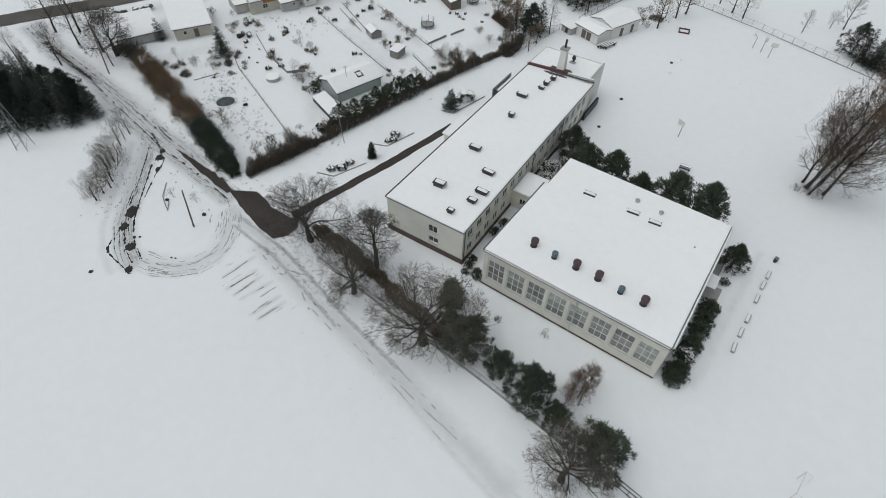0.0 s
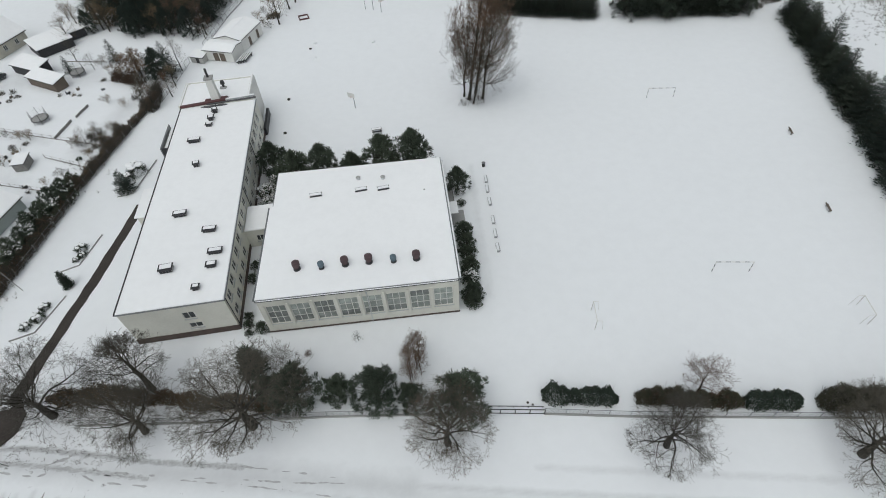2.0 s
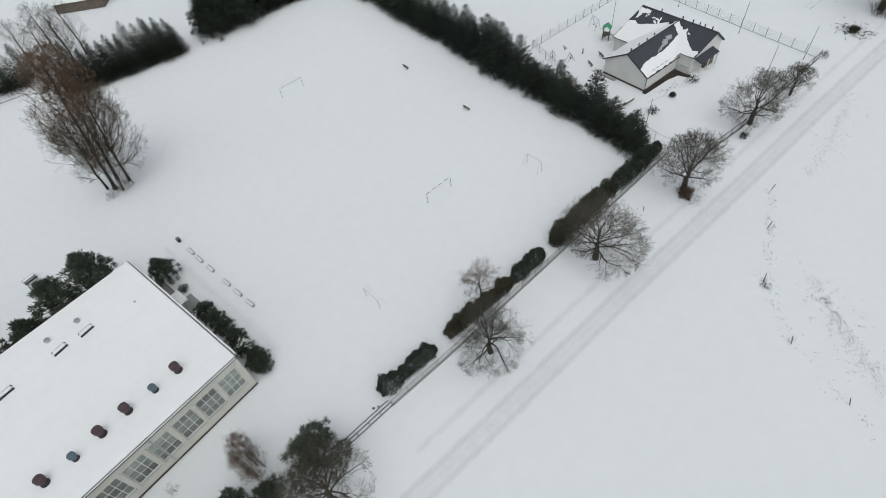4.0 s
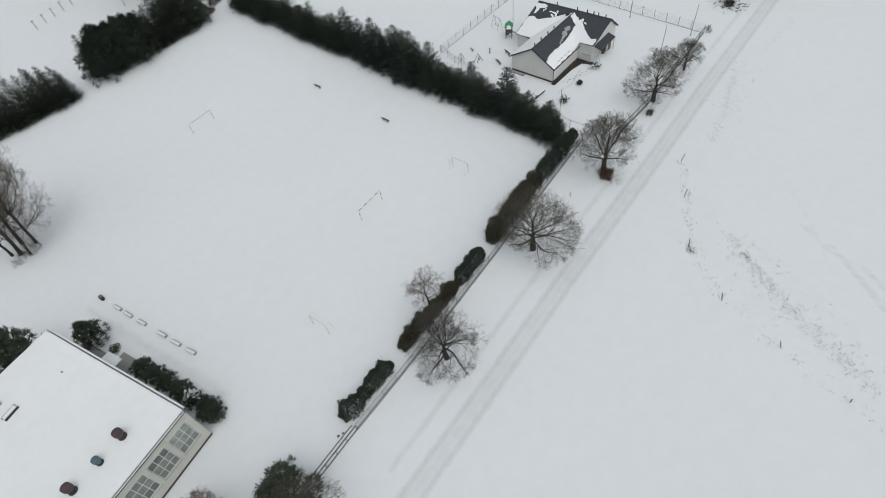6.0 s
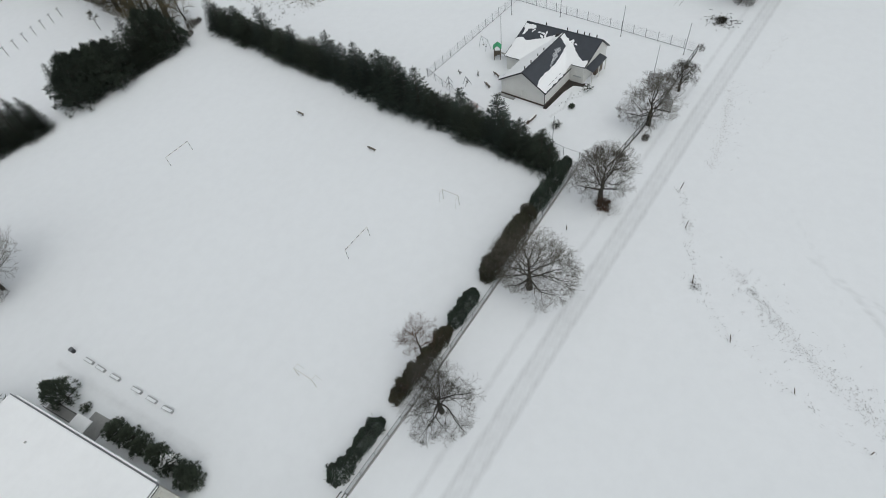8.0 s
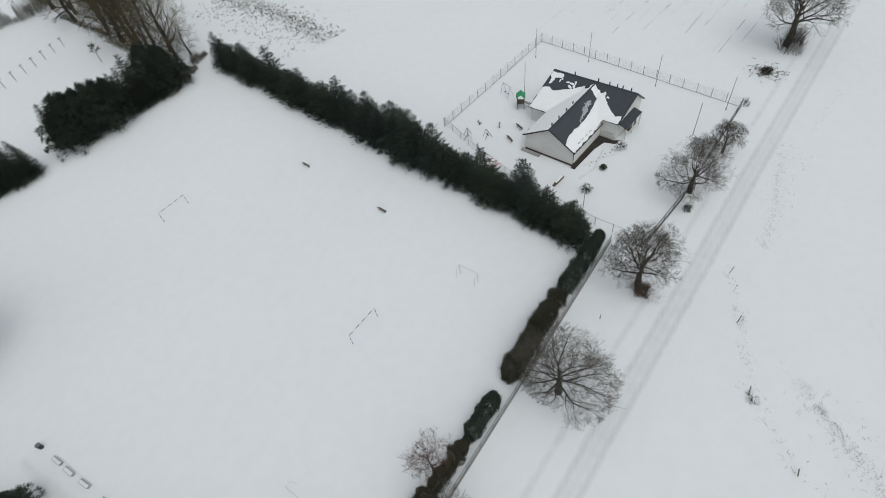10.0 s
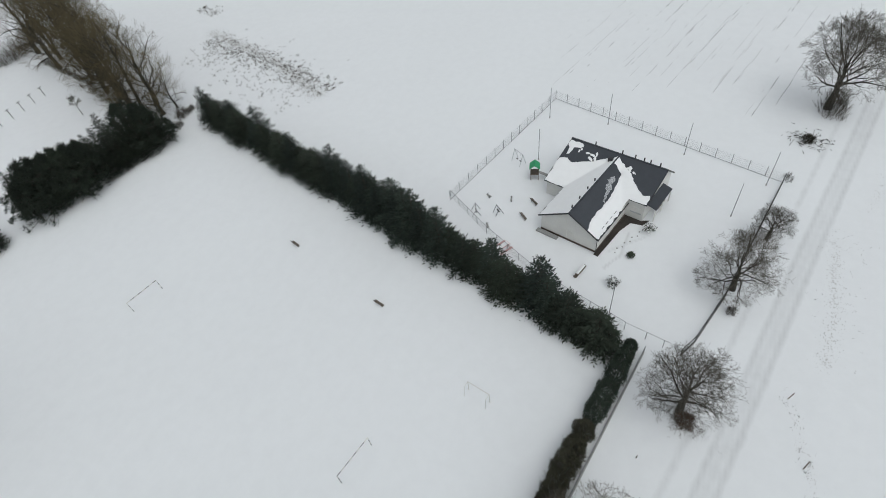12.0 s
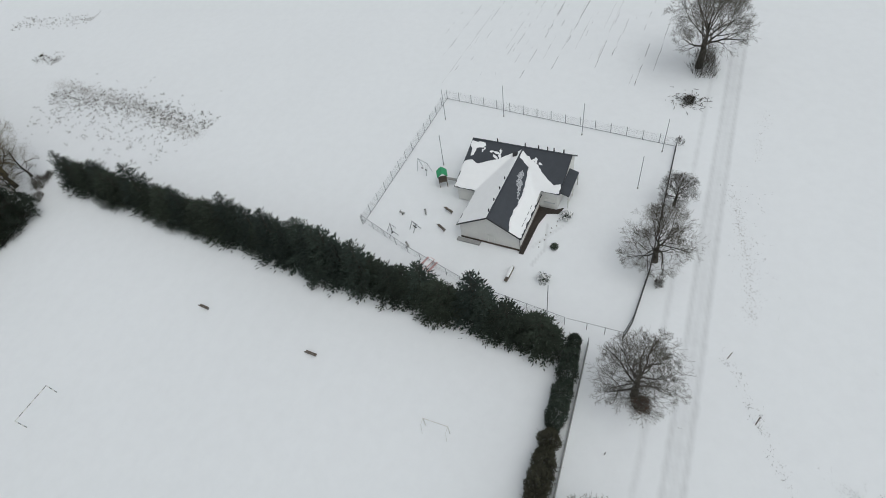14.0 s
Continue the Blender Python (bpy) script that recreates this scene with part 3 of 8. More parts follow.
bm = bmesh.new()
ribbon(bm, [(-56.1, -6.5), (-52.45, 12.6), (-49.95, 28.6)], 1.6, 0.03, 0.09, 5)
tagged(part("pavement", bm, ASPHALT), "cleared wet brown path to the school entrance", "path", kind="structure")
bm = bmesh.new()
FORECOURT = [(-68.8, -8.6), (-63.6, -10.2), (-58.7, -11.4), (-55, -11.8), (-53.7, -10), (-53.8, -7.9), (-55, -5.9), (-56.1, -7.0), (-60, -7.2), (-63.4, -6.3), (-64.9, -6.1), (-68.8, -8.6)]
prism(bm, [tuple(p) for p in ragged_line(FORECOURT, 0.7, 0.1, 3)][:-1], -0.04, 0.022)
TONGUE = [(-84.6, -7.0), (-80.5, -7.9), (-76.1, -8.5), (-72.1, -9.0), (-68.6, -9.3), (-68.2, -8.3), (-71.2, -7.6), (-75.6, -7.2), (-80.5, -7.1), (-84.6, -7.0)]
prism(bm, [tuple(p) for p in ragged_line(TONGUE, 0.6, 0.12, 4)][:-1], -0.04, 0.018)
tagged(part("road", bm, ASPHALT), "cleared wet asphalt forecourt at the school gate", "road", kind="structure")
bm = bmesh.new()
ribbon(bm, [(-166, -22), (-156, 3), (-147, 22), (-138.5, 45), (-131.5, 75), (-128, 100), (-124, 160)], 6.6, 0.02, 0.15, 8)
tagged(part("road", bm, ROADWAY), "dark wet village street between snow verges", "road", kind="structure")
for a, b in (((-147.1, 25.1), (-143.4, 33.2)), ((-142.9, 35.3), (-142.0, 37.6)), ((-140.7, 41.3), (-139.8, 43.9))):
    bm = bmesh.new()
    bar(bm, (*a, 0.02), (*b, 0.02), 0.13, 0.05)
    tagged(part("road_marking", bm, PAINT_W), "worn white centre line on the wet street", "road marking", kind="structure")
# ---- buildings ----
def at_pose(x, y, turn, z=0):
    return pose(x, y, z, 0, 0, turn)


def snow_cover(name, bm, parent):
    return part(name, bm, SNOW, parent, "white snow layer")


def window(parent, x, z, w, h, cols, rows, m, frame_mat=None, glass=None, sill=True):
    """A window in a wall whose outer face is the plane y = 0 of m, facing -y: frame, sill, each pane."""
    hold = empty("window", m @ Matrix.Translation((x, 0, z)))
    hold.parent = parent
    f = 0.07
    bm = bmesh.new()
    for sx in (-w / 2 + f / 2, w / 2 - f / 2):
        box(bm, sx - f / 2, sx + f / 2, -0.03, 0.10, 0, h)
    for sz in (0, h - f):
        box(bm, -w / 2 + f, w / 2 - f, -0.03, 0.10, sz, sz + f)
    for c in range(1, cols):
        xx = -w / 2 + w * c / cols
        box(bm, xx - 0.035, xx + 0.035, -0.025, 0.09, f, h - f)
    for r in range(1, rows):
        zz = h * r / rows
        box(bm, -w / 2 + f, w / 2 - f, -0.02, 0.08, zz - 0.026, zz + 0.026)
    part("window_frame", bm, frame_mat or PAINT_W, hold)
    if sill:
        bm = bmesh.new()
        box(bm, -w / 2 - 0.08, w / 2 + 0.08, -0.20, 0.02, -0.09, -0.02, 0.015)
        part("window_sill", bm, ZINC, hold)
    glass = glass if isinstance(glass, (list, tuple)) else [glass or GLASS] * rows
    for g in glass:
        key = (round(w / cols, 3), round(h / rows, 3), g.name)
        if key in PANES:
            continue
        a, b = w / cols / 2 - 0.02, h / rows - 0.03
        bm2 = bmesh.new()
        box(bm2, -a, a, 0.045, 0.06, 0.02, b)
        me2 = bpy.data.meshes.new("pane")
        bm2.to_mesh(me2)
        bm2.free()
        me2.materials.append(g)
        PANES[key] = me2
    for c in range(cols):
        for r in range(rows):
            shared("pane", PANES[(round(w / cols, 3), round(h / rows, 3), glass[r].name)], hold, Matrix.Translation((-w / 2 + w * (c + 0.5) / cols, 0, h * r / rows)))
    return hold


PANES = {}


def wall_with_holes(bm, x0, x1, z0, z1, holes, thick=0.35, depth=0.12):
    """A wall on the plane y = 0 facing -y, from x0 to x1, with openings (x, z, w, h) cut depth deep to a dark reveal."""
    xs = sorted({x0, x1, *[h[0] - h[2] / 2 for h in holes], *[h[0] + h[2] / 2 for h in holes]})
    zs = sorted({z0, z1, *[h[1] for h in holes], *[h[1] + h[3] for h in holes]})
    for a, b in zip(xs, xs[1:]):
        for c, d in zip(zs, zs[1:]):
            mx, mz = (a + b) / 2, (c + d) / 2
            hole = any(abs(mx - h[0]) < h[2] / 2 and h[1] < mz < h[1] + h[3] for h in holes)
            box(bm, a, b, depth if hole else 0, thick, c, d)
    bmesh.ops.remove_doubles(bm, verts=bm.verts[:], dist=0.001)
    return bm


def sports_hall():
    W, D, H = 25.2, 24.1, 7.05
    hall = tagged(empty("sports_hall", at_pose(0, 0, 0)), "cream school sports hall with tall windows and snowy flat roof", "building")
    bm = bmesh.new()
    wins = [(-W + 2.0 + 3.03 * i, 1.75, 2.5, 3.75) for i in range(8)]
    wall_with_holes(bm, -W, 0, 0, H, wins, 0.4, 0.2)
    part("front_wall", bm, PLASTER, hall)
    for x0, x1, y0, y1 in ((-0.4, 0, 0.4, D), (-W, -W + 0.4, 0.4, 16.6), (-W + 0.45, -W + 0.85, 16.6, D), (-W + 0.85, -0.4, D - 0.4, D)):
        bm = box(bmesh.new(), x0, x1, y0, y1, 0, H)
        part("wall", bm, PLASTER, hall)
    bm = box(bmesh.new(), -W - 0.06, 0.06, -0.07, 0.02, 0, 0.24)
    part("plinth", bm, PLINTH, hall, "dark stained plinth")
    for i in range(9):
        x = -W + 0.5 + 3.03 * i - 0.01
        bm = box(bmesh.new(), x - 0.2, x + 0.2, -0.10, 0.01, 1.2, H - 1.15, 0.02)
        part("pilaster", bm, PLASTER, hall)
    panes = {"f": GLASS_G, "h": GLASS_M, "c": GLASS_C}  # f pale, h mid, c dark, from the sill up; reflections put into colour
    for (x, z, w, h), rows in zip(wins, ("cch", "chf", "hcc", "chf", "chf", "chh", "hhc", "hff")):
        window(hall, x, z, w - 0.02, h - 0.02, 3, 3, Matrix.Translation((0, 0.1, 0)), PAINT_W, [panes[k] for k in rows])
    bm = box(bmesh.new(), -W - 0.1, 0.1, -0.14, 0.0, H - 0.22, H + 0.02, 0.02)
    box(bm, 0.0, 0.14, -0.14, D + 0.1, H - 0.22, H + 0.02, 0.02)
    box(bm, -W - 0.14, -W, 0.02, 16.6, H - 0.22, H + 0.02, 0.02)
    box(bm, -W + 0.31, -W + 0.45, 16.62, D + 0.1, H - 0.22, H + 0.02, 0.02)
    part("roof_edge", bm, STEEL, hall, "grey metal roof edging and gutter")
    bm = bmesh.new()
    prism(bm, [(-W - 0.02, -0.03), (0.02, -0.03), (0.02, D), (-W + 0.45, D), (-W + 0.45, 16.6), (-W - 0.02, 16.6)], H - 0.1, H + 0.16, 0.1)
    snow_cover("roof", bm, hall)
    bm = rod(bmesh.new(), (-11.6, -0.12, 0.2), (-11.6, -0.12, H - 0.1), 0.06)
    rod(bm, (-11.6, -0.12, H - 0.9), (-11.6, -0.12, H - 0.7), 0.11)
    part("downpipe", bm, ZINC, hall)
    # zinc gutter along the east eave
    bm = bmesh.new()
    for k in range(5):
        box(bm, 0.15, 0.42, 0.2 + k * 4.7, 0.2 + k * 4.7 + 4.6, H - 0.28, H - 0.1, 0.04)
    part("gutter", bm, ZINC, hall, "square zinc gutter")
    bm = box(bmesh.new(), 0.19, 0.38, 0.3, 23.4, H - 0.12, H - 0.03, 0.03)
    part("gutter_snow", bm, SNOW, hall, "snow lying in the gutter")
    bm = box(bmesh.new(), -W - 0.02, 0.0, -0.30, -0.15, H - 0.2, H - 0.04, 0.03)
    part("gutter", bm, DARK, hall, "dark front gutter")
    bm = box(bmesh.new(), -W + 0.05, -0.05, -0.285, -0.17, H - 0.06, H + 0.02, 0.03)
    part("gutter_snow", bm, SNOW, hall, "snow lying in the gutter")
    bm = box(bmesh.new(), -W - 0.28, -W - 0.14, -0.1, 16.6, H - 0.14, H + 0.06, 0.03)
    part("gutter", bm, STEEL, hall, "grey gutter along the west eave")
    # entrance canopy and ramp on the east side
    bm = box(bmesh.new(), 0.15, 3.0, 16.2, 19.2, 0.02, 0.16, 0.03)
    part("doorstep", bm, CONCRETE, hall)
    bm = box(bmesh.new(), 0.02, 1.9, 16.0, 18.6, 2.6, 2.8, 0.05)
    part("canopy", bm, SNOW, hall, "snow-covered entrance canopy")
    bm = bmesh.new()
    for y0 in (19.3, 25.6):
        rod(bm, (1.7, y0, 0), (1.7, y0, 1.0), 0.04)
    bar(bm, (1.7, 19.3, 1.0), (1.7, 25.6, 1.0), 0.07)
    bar(bm, (0.6, 19.3, 1.0), (0.6, 25.6, 1.0), 0.07)
    part("ramp_rail", bm, DARK, hall)
    bm = box(bmesh.new(), 0.5, 1.8, 19.3, 25.8, 0.0, 0.25)
    part("ramp", bm, CONCRETE, hall)
    return H


HALL_H = sports_hall()


def hall_cowl(big):
    cowl = tagged(empty("roof_vent"), "maroon metal roof ventilator with a drum hood" if big else "small blue-grey roof ventilator with domed cap", "roof vent", "vents on the hall roof")
    q = 1.0 if big else 0.8
    body = RUST if big else TEAL
    # the curb's dark colour takes in the contact shade at the foot
    bm = rod(bmesh.new(), (0, 0, -0.05), (0, 0, 0.34 * q), 0.5 * q, 0.42 * q, 14)
    part("base", bm, DARK, cowl, "curb darkened for contact shade")
    bm = rod(bmesh.new(), (0, 0, 0.32 * q), (0, 0, 0.78 * q), 0.36 * q, 0.36 * q, 14)
    part("neck", bm, body, cowl)
    bm = bmesh.new()
    rod(bm, (0, 0.04, 0.74 * q), (0, 0.1 * q, 1.22 * q), 0.52 * q, 0.5 * q, 16)
    rod(bm, (0, 0.1 * q, 1.22 * q), (0, 0.11 * q, 1.34 * q), 0.5 * q, 0.22 * q, 16)
    part("cap", bm, body, cowl)
    return cowl


big, small = hall_cowl(True), hall_cowl(False)
first = [True, True]
for k, (x, y) in enumerate(((-20.4, 5.0), (-17.25, 4.75), (-14.2, 4.85), (-11.15, 4.85), (-8.0, 4.55), (-5.05, 4.55))):
    kind = 1 if k in (1, 4) else 0
    src = (big, small)[kind]
    m = pose(x + 0.1, y - 0.75, HALL_H + 0.14, 0, 0, (k * 37) % 25 - 12)
    if first[kind]:
        src.matrix_basis, first[kind] = m, False
    else:
        copy_thing(src, m)


def low_vent():
    v = tagged(empty("roof_vent"), "low roof vent box with dark rails either side of snow", "roof vent", "low vents on the hall roof")
    part("base", box(bmesh.new(), -0.8, 0.8, -0.26, 0.26, -0.05, 0.26, 0.03), ZINC, v)
    for y in (-0.34, 0.3):
        part("louvre", box(bmesh.new(), -0.88, 0.88, y - 0.025, y + 0.025, -0.05, 0.3, 0.01), DARK, v)
    part("snow_cap", box(bmesh.new(), -0.8, 0.8, -0.25, 0.22, 0.26, 0.38, 0.05), SNOW, v)
    return v


lv = low_vent()
lv.matrix_basis = pose(-18.7, 18.1, HALL_H + 0.13, 0, 0, 4)
for x, y in ((-12.1, 18.7), (-8.85, 18.5)):
    copy_thing(lv, pose(x, y - 0.4, HALL_H + 0.13, 0, 0, 6))
for k, (x, y) in enumerate(((-12.5, 21.3), (-8.85, 20.9), (-2.9, 17.4))):
    pv = tagged(empty("vent_pipe", pose(x, y - 0.5, HALL_H + 0.1)), "short grey vent pipe with a snow cap", "vent pipe")
    s = 0.4 if k == 2 else 1
    part("pipe", rod(bmesh.new(), (0, 0, -0.05), (0, 0, 0.42 * s), 0.3 * s, 0.3 * s, 12), ZINC, pv)
    part("cap", rod(bmesh.new(), (0, 0, 0.40 * s), (0, 0, 0.62 * s), 0.36 * s, 0.12 * s, 12), CONCRETE, pv)


# school wing: its own axes have y along the long side, origin at the front corner by the hall
SCHOOL_TURN = 2.7
SCHOOL = at_pose(-29.35, 1.1, SCHOOL_TURN)
SH = 6.55


FELT = plain("roofing_felt", (0.10, 0.10, 0.105), 0.9, 0.3, 0.7, 9)


def school():
    W, D, A = 13.1, 46.0, 54.2
    s = tagged(empty("school_building", SCHOOL), "two-storey cream school wing with snowy flat roof", "building")
    wins = [(-5.05, 3.75, 1.55, 1.35), (-4.95, 1.75, 1.7, 1.05)]
    part("front_wall", wall_with_holes(bmesh.new(), -W, 0, 0, SH, wins, 0.4, 0.2), PLASTER, s)
    for x, z, w, h in wins:
        window(s, x, z, w - 0.02, h - 0.02, 2, 1, Matrix.Translation((0, 0.08, 0)))
    side = Matrix.Rotation(radians(90), 4, "Z")
    cols = [2.0 + 2.55 * k for k in range(17)]
    wins = [(y, z, 1.45, 1.5) for y in cols for z in (1.35, 4.2) if not (13.6 < y < 20.6 and z < 2)]
    bm = wall_with_holes(bmesh.new(), 0.4, D, 0, SH, wins, 0.4, 0.2)
    bm.transform(side)
    part("side_wall", bm, PLASTER, s)
    for y, z, w, h in wins:
        window(s, y, z, w - 0.02, h - 0.02, 2, 1, side @ Matrix.Translation((0, 0.08, 0)))
    part("wall", box(bmesh.new(), -W, -W + 0.4, 0.4, D, 0, SH), PLASTER, s)
    part("wall", box(bmesh.new(), -W + 0.4, -0.4, D - 0.4, D, 0, SH + 0.2), PLASTER, s)
    bm = box(bmesh.new(), -W - 0.1, 0.1, -0.10, 0.0, 0, 1.0, 0.02)
    box(bm, 0.0, 0.1, 0.0, D, 0, 0.75, 0.02)
    part("plinth", bm, PLINTH, s, "dark brown plinth band")
    bm = box(bmesh.new(), -W - 0.12, 0.12, -0.14, 0.0, SH - 0.16, SH + 0.02, 0.02)
    box(bm, 0.0, 0.14, 0.0, D, SH - 0.16, SH + 0.02, 0.02)
    box(bm, -W - 0.14, -W, 0.0, D, SH - 0.16, SH + 0.02, 0.02)
    part("roof_edge", bm, STEEL, s)
    bm = box(bmesh.new(), -W - 0.30, -W - 0.14, 0.0, D, SH - 0.08, SH + 0.10, 0.03)
    box(bm, -W - 0.30, -W - 0.14, -0.14, 0.0, SH - 0.08, SH + 0.02, 0.03)
    part("gutter", bm, DARK, s, "dark gutter along the west eave")
    part("roof", prism(bmesh.new(), [(-W - 0.03, -0.03), (0.03, -0.03), (0.03, D - 0.1), (-W - 0.03, D - 0.1)], SH - 0.1, SH + 0.17, 0.1), SNOW, s, "white snow layer")
    for y in (0.25, 21.5, 33.0):
        part("downpipe", rod(bmesh.new(), (0.14, y, 0.1), (0.14, y, SH - 0.1), 0.06), DARK, s)
    # rear block with fire wall, parapets and red-brown flashing
    part("rear_wall", box(bmesh.new(), -W - 0.6, -0.9, A - 0.4, A, 0, SH + 0.35), PLASTER, s)
    part("rear_wall", box(bmesh.new(), -1.3, -0.9, D + 0.02, A - 0.4, 0, SH + 0.75), PLASTER_W, s)
    part("rear_wall", box(bmesh.new(), -W - 0.6, -W - 0.2, D + 0.02, A - 0.4, 0, SH + 0.3), PLASTER, s)
    part("roof", prism(bmesh.new(), [(-W - 0.2, D + 0.1), (-1.3, D + 0.1), (-1.3, A - 0.4), (-W - 0.2, A - 0.4)], SH - 0.1, SH + 0.2, 0.08), SNOW, s, "white snow layer")
    bm = bmesh.new()
    bar(bm, (-W - 0.1, D - 0.35, SH + 0.35), (-5.2, D + 0.1, SH + 0.62), 0.55, 0.35)
    part("flashing", bm, BRICK, s, "red-brown ridge flashing of the fire wall")
    bm = bmesh.new()
    bar(bm, (-5.2, D + 0.1, SH + 0.62), (0.05, D + 0.25, SH + 0.78), 0.5, 0.2)
    part("parapet_cap", bm, ZINC, s)
    bm = bmesh.new()
    bar(bm, (-8.6, D - 0.42, SH + 0.36), (0.2, D - 0.12, SH + 0.52), 0.2, 0.22)
    part("flashing", bm, FELT, s, "dark sheet apron below the fire wall")
    bm = bmesh.new()
    bar(bm, (-5.0, D + 0.14, SH + 0.74), (-0.1, D + 0.26, SH + 0.9), 0.34, 0.08)
    part("snow_cap", bm, SNOW, s)
    for x0, x1, y0, y1, z in ((-W - 0.5, -W - 0.22, D + 0.2, A - 0.45, SH + 0.3), (-W - 0.5, -1.35, A - 0.34, A - 0.08, SH + 0.35), (-1.24, -1.0, D + 0.5, A - 0.1, SH + 0.75)):
        part("snow_cap", box(bmesh.new(), x0, x1, y0, y1, z, z + 0.07, 0.03), SNOW, s)
    rngs = random.Random(5)
    for x, y, w, d in ((-8.1, D - 0.95, 1.7, 0.45), (-5.9, D - 0.85, 1.3, 0.5), (-6.9, 43.4, 0.75, 0.8), (-7.3, 41.3, 0.7, 0.6), (-5.6, D + 1.5, 0.9, 0.6), (-8.6, D + 0.9, 0.7, 0.6)):
        bm = bmesh.new()
        ring = [((x + w * math.cos(0.524 * k) * rngs.uniform(0.6, 1.1), y + d * math.sin(0.524 * k) * rngs.uniform(0.6, 1.1))) for k in range(12)]
        prism(bm, ring, SH + 0.1, SH + (0.215 if y > D else 0.185))
        part("bare_patch", bm, FELT, s, "bare dark roofing felt where the snow has melted")
    for a, b in (((-6.8, 43.6), (-7.0, D - 0.4)), ((-6.9, 41.6), (-6.8, 43.2))):
        part("conduit", rod(bmesh.new(), (*a, SH + 0.26), (*b, SH + 0.3), 0.07, 0.07, 6), DARK, s)
    # chimney
    bm = bmesh.new()
    bmesh.ops.create_cone(bm, cap_ends=True, segments=4, radius1=1.02, radius2=0.78, depth=4.6, matrix=Matrix.Translation((-7.0, D + 1.1, SH + 2.2)) @ Matrix.Rotation(radians(45), 4, "Z"))
    ch = part("chimney", bm, PLASTER_W, s, "tapered white chimney stack")
    part("chimney_crown", box(bmesh.new(), -7.75, -6.25, D + 0.35, D + 1.85, SH + 4.45, SH + 4.75, 0.04), CONCRETE, ch)
    part("flue", rod(bmesh.new(), (-7.0, D + 1.1, SH + 4.7), (-7.0, D + 1.1, SH + 6.3), 0.2, 0.2, 10), DARK, ch, "black metal flue pipe")
    for x, y, z, w in ((-5.6, D + 0.9, 0.15, 0.6), (-8.4, D + 0.6, 0.15, 0.5)):
        part("coping", box(bmesh.new(), x - w, x + w, y - 0.4, y + 0.4, SH + z, SH + z + 0.55, 0.08), BRICK, s)
    # stair rail and side porch behind
    part("side_wall", box(bmesh.new(), 0.1, 0.55, 44.0, 51.0, 0, 1.5, 0.03), DARK, s, "dark cellar stair wall")
    part("porch", box(bmesh.new(), -W - 4.1, -W - 0.6, 21.8, 28.0, 0, 3.0), PLASTER, s)
    part("porch_roof", box(bmesh.new(), -W - 4.4, -W - 0.1, 21.5, 28.4, 3.0, 3.25, 0.08), SNOW, s, "snow-covered porch roof")
    # raised landing beside the west wall, with its parapet, rail and dark end
    part("landing", box(bmesh.new(), -W - 4.3, -W - 0.6, 40.2, 47.4, 0, 1.9, 0.03), CONCRETE, s)
    part("snow_cap", box(bmesh.new(), -W - 4.1, -W - 0.6, 40.6, 47.3, 1.9, 2.02, 0.04), SNOW, s)
    part("parapet", box(bmesh.new(), -W - 4.5, -W - 4.3, 40.0, 47.6, 0, 2.6, 0.02), STEEL, s)
    # closed dark sheet in place of the shadowed opening below the landing
    part("end_shade", box(bmesh.new(), -W - 4.3, -W - 0.6, 40.0, 40.2, 0, 2.5, 0.02), DARK, s, "dark sheet standing for the shaded open end of the landing")
    for x, y, h in ((-W - 2.6, 44.2, 1.2), (-W - 2.8, 45.6, 0.9), (-W - 2.3, 42.8, 0.8)):
        part("rail", bar(bmesh.new(), (x, y - 0.7, 2.0 + h), (x + 0.3, y + 0.7, 2.0 + h), 0.16), DARK, s)
        part("post", box(bmesh.new(), x - 0.1, x + 0.25, y - 0.15, y + 0.15, 1.95, 2.0 + h), DARK, s)
    part("porch_door", box(bmesh.new(), -W - 3.3, -W - 2.0, 21.72, 21.80, 0.05, 2.2), WOOD, s)


school()


def at_school(x, y, z=0.0, turn=0.0):
    return SCHOOL @ pose(x, y, z, 0, 0, turn)


def roof_box(w, d, h, label):
    v = tagged(empty("roof_vent"), label, "roof vent", "vents on the school roof")
    w, d, h = w * 1.1, d * 1.1, h * 0.8
    part("base", box(bmesh.new(), -w / 2, w / 2, -d / 2, d / 2, -0.05, h, 0.03), CONCRETE, v)
    n = max(2, int(w / 0.35))
    for y in (-d / 2 - 0.03, d / 2):
        bm = bmesh.new()
        for k in range(n):
            x = -w / 2 + 0.06 + (w - 0.12) * k / n
            box(bm, x, x + (w - 0.12) / n - 0.04, y, y + 0.03, 0.04, h - 0.04)
        part("opening", bm, DARK, v, "dark vent openings")
    part("lid", box(bmesh.new(), -w / 2 - 0.12, w / 2 + 0.12, -d / 2 - 0.14, d / 2 + 0.12, h, h + 0.09, 0.02), DARK, v)
    part("snow_cap", box(bmesh.new(), -w / 2 + 0.1, w / 2 - 0.02, -d / 2 + 0.16, d / 2 - 0.02, h + 0.09, h + 0.2, 0.06), SNOW, v)
    return v


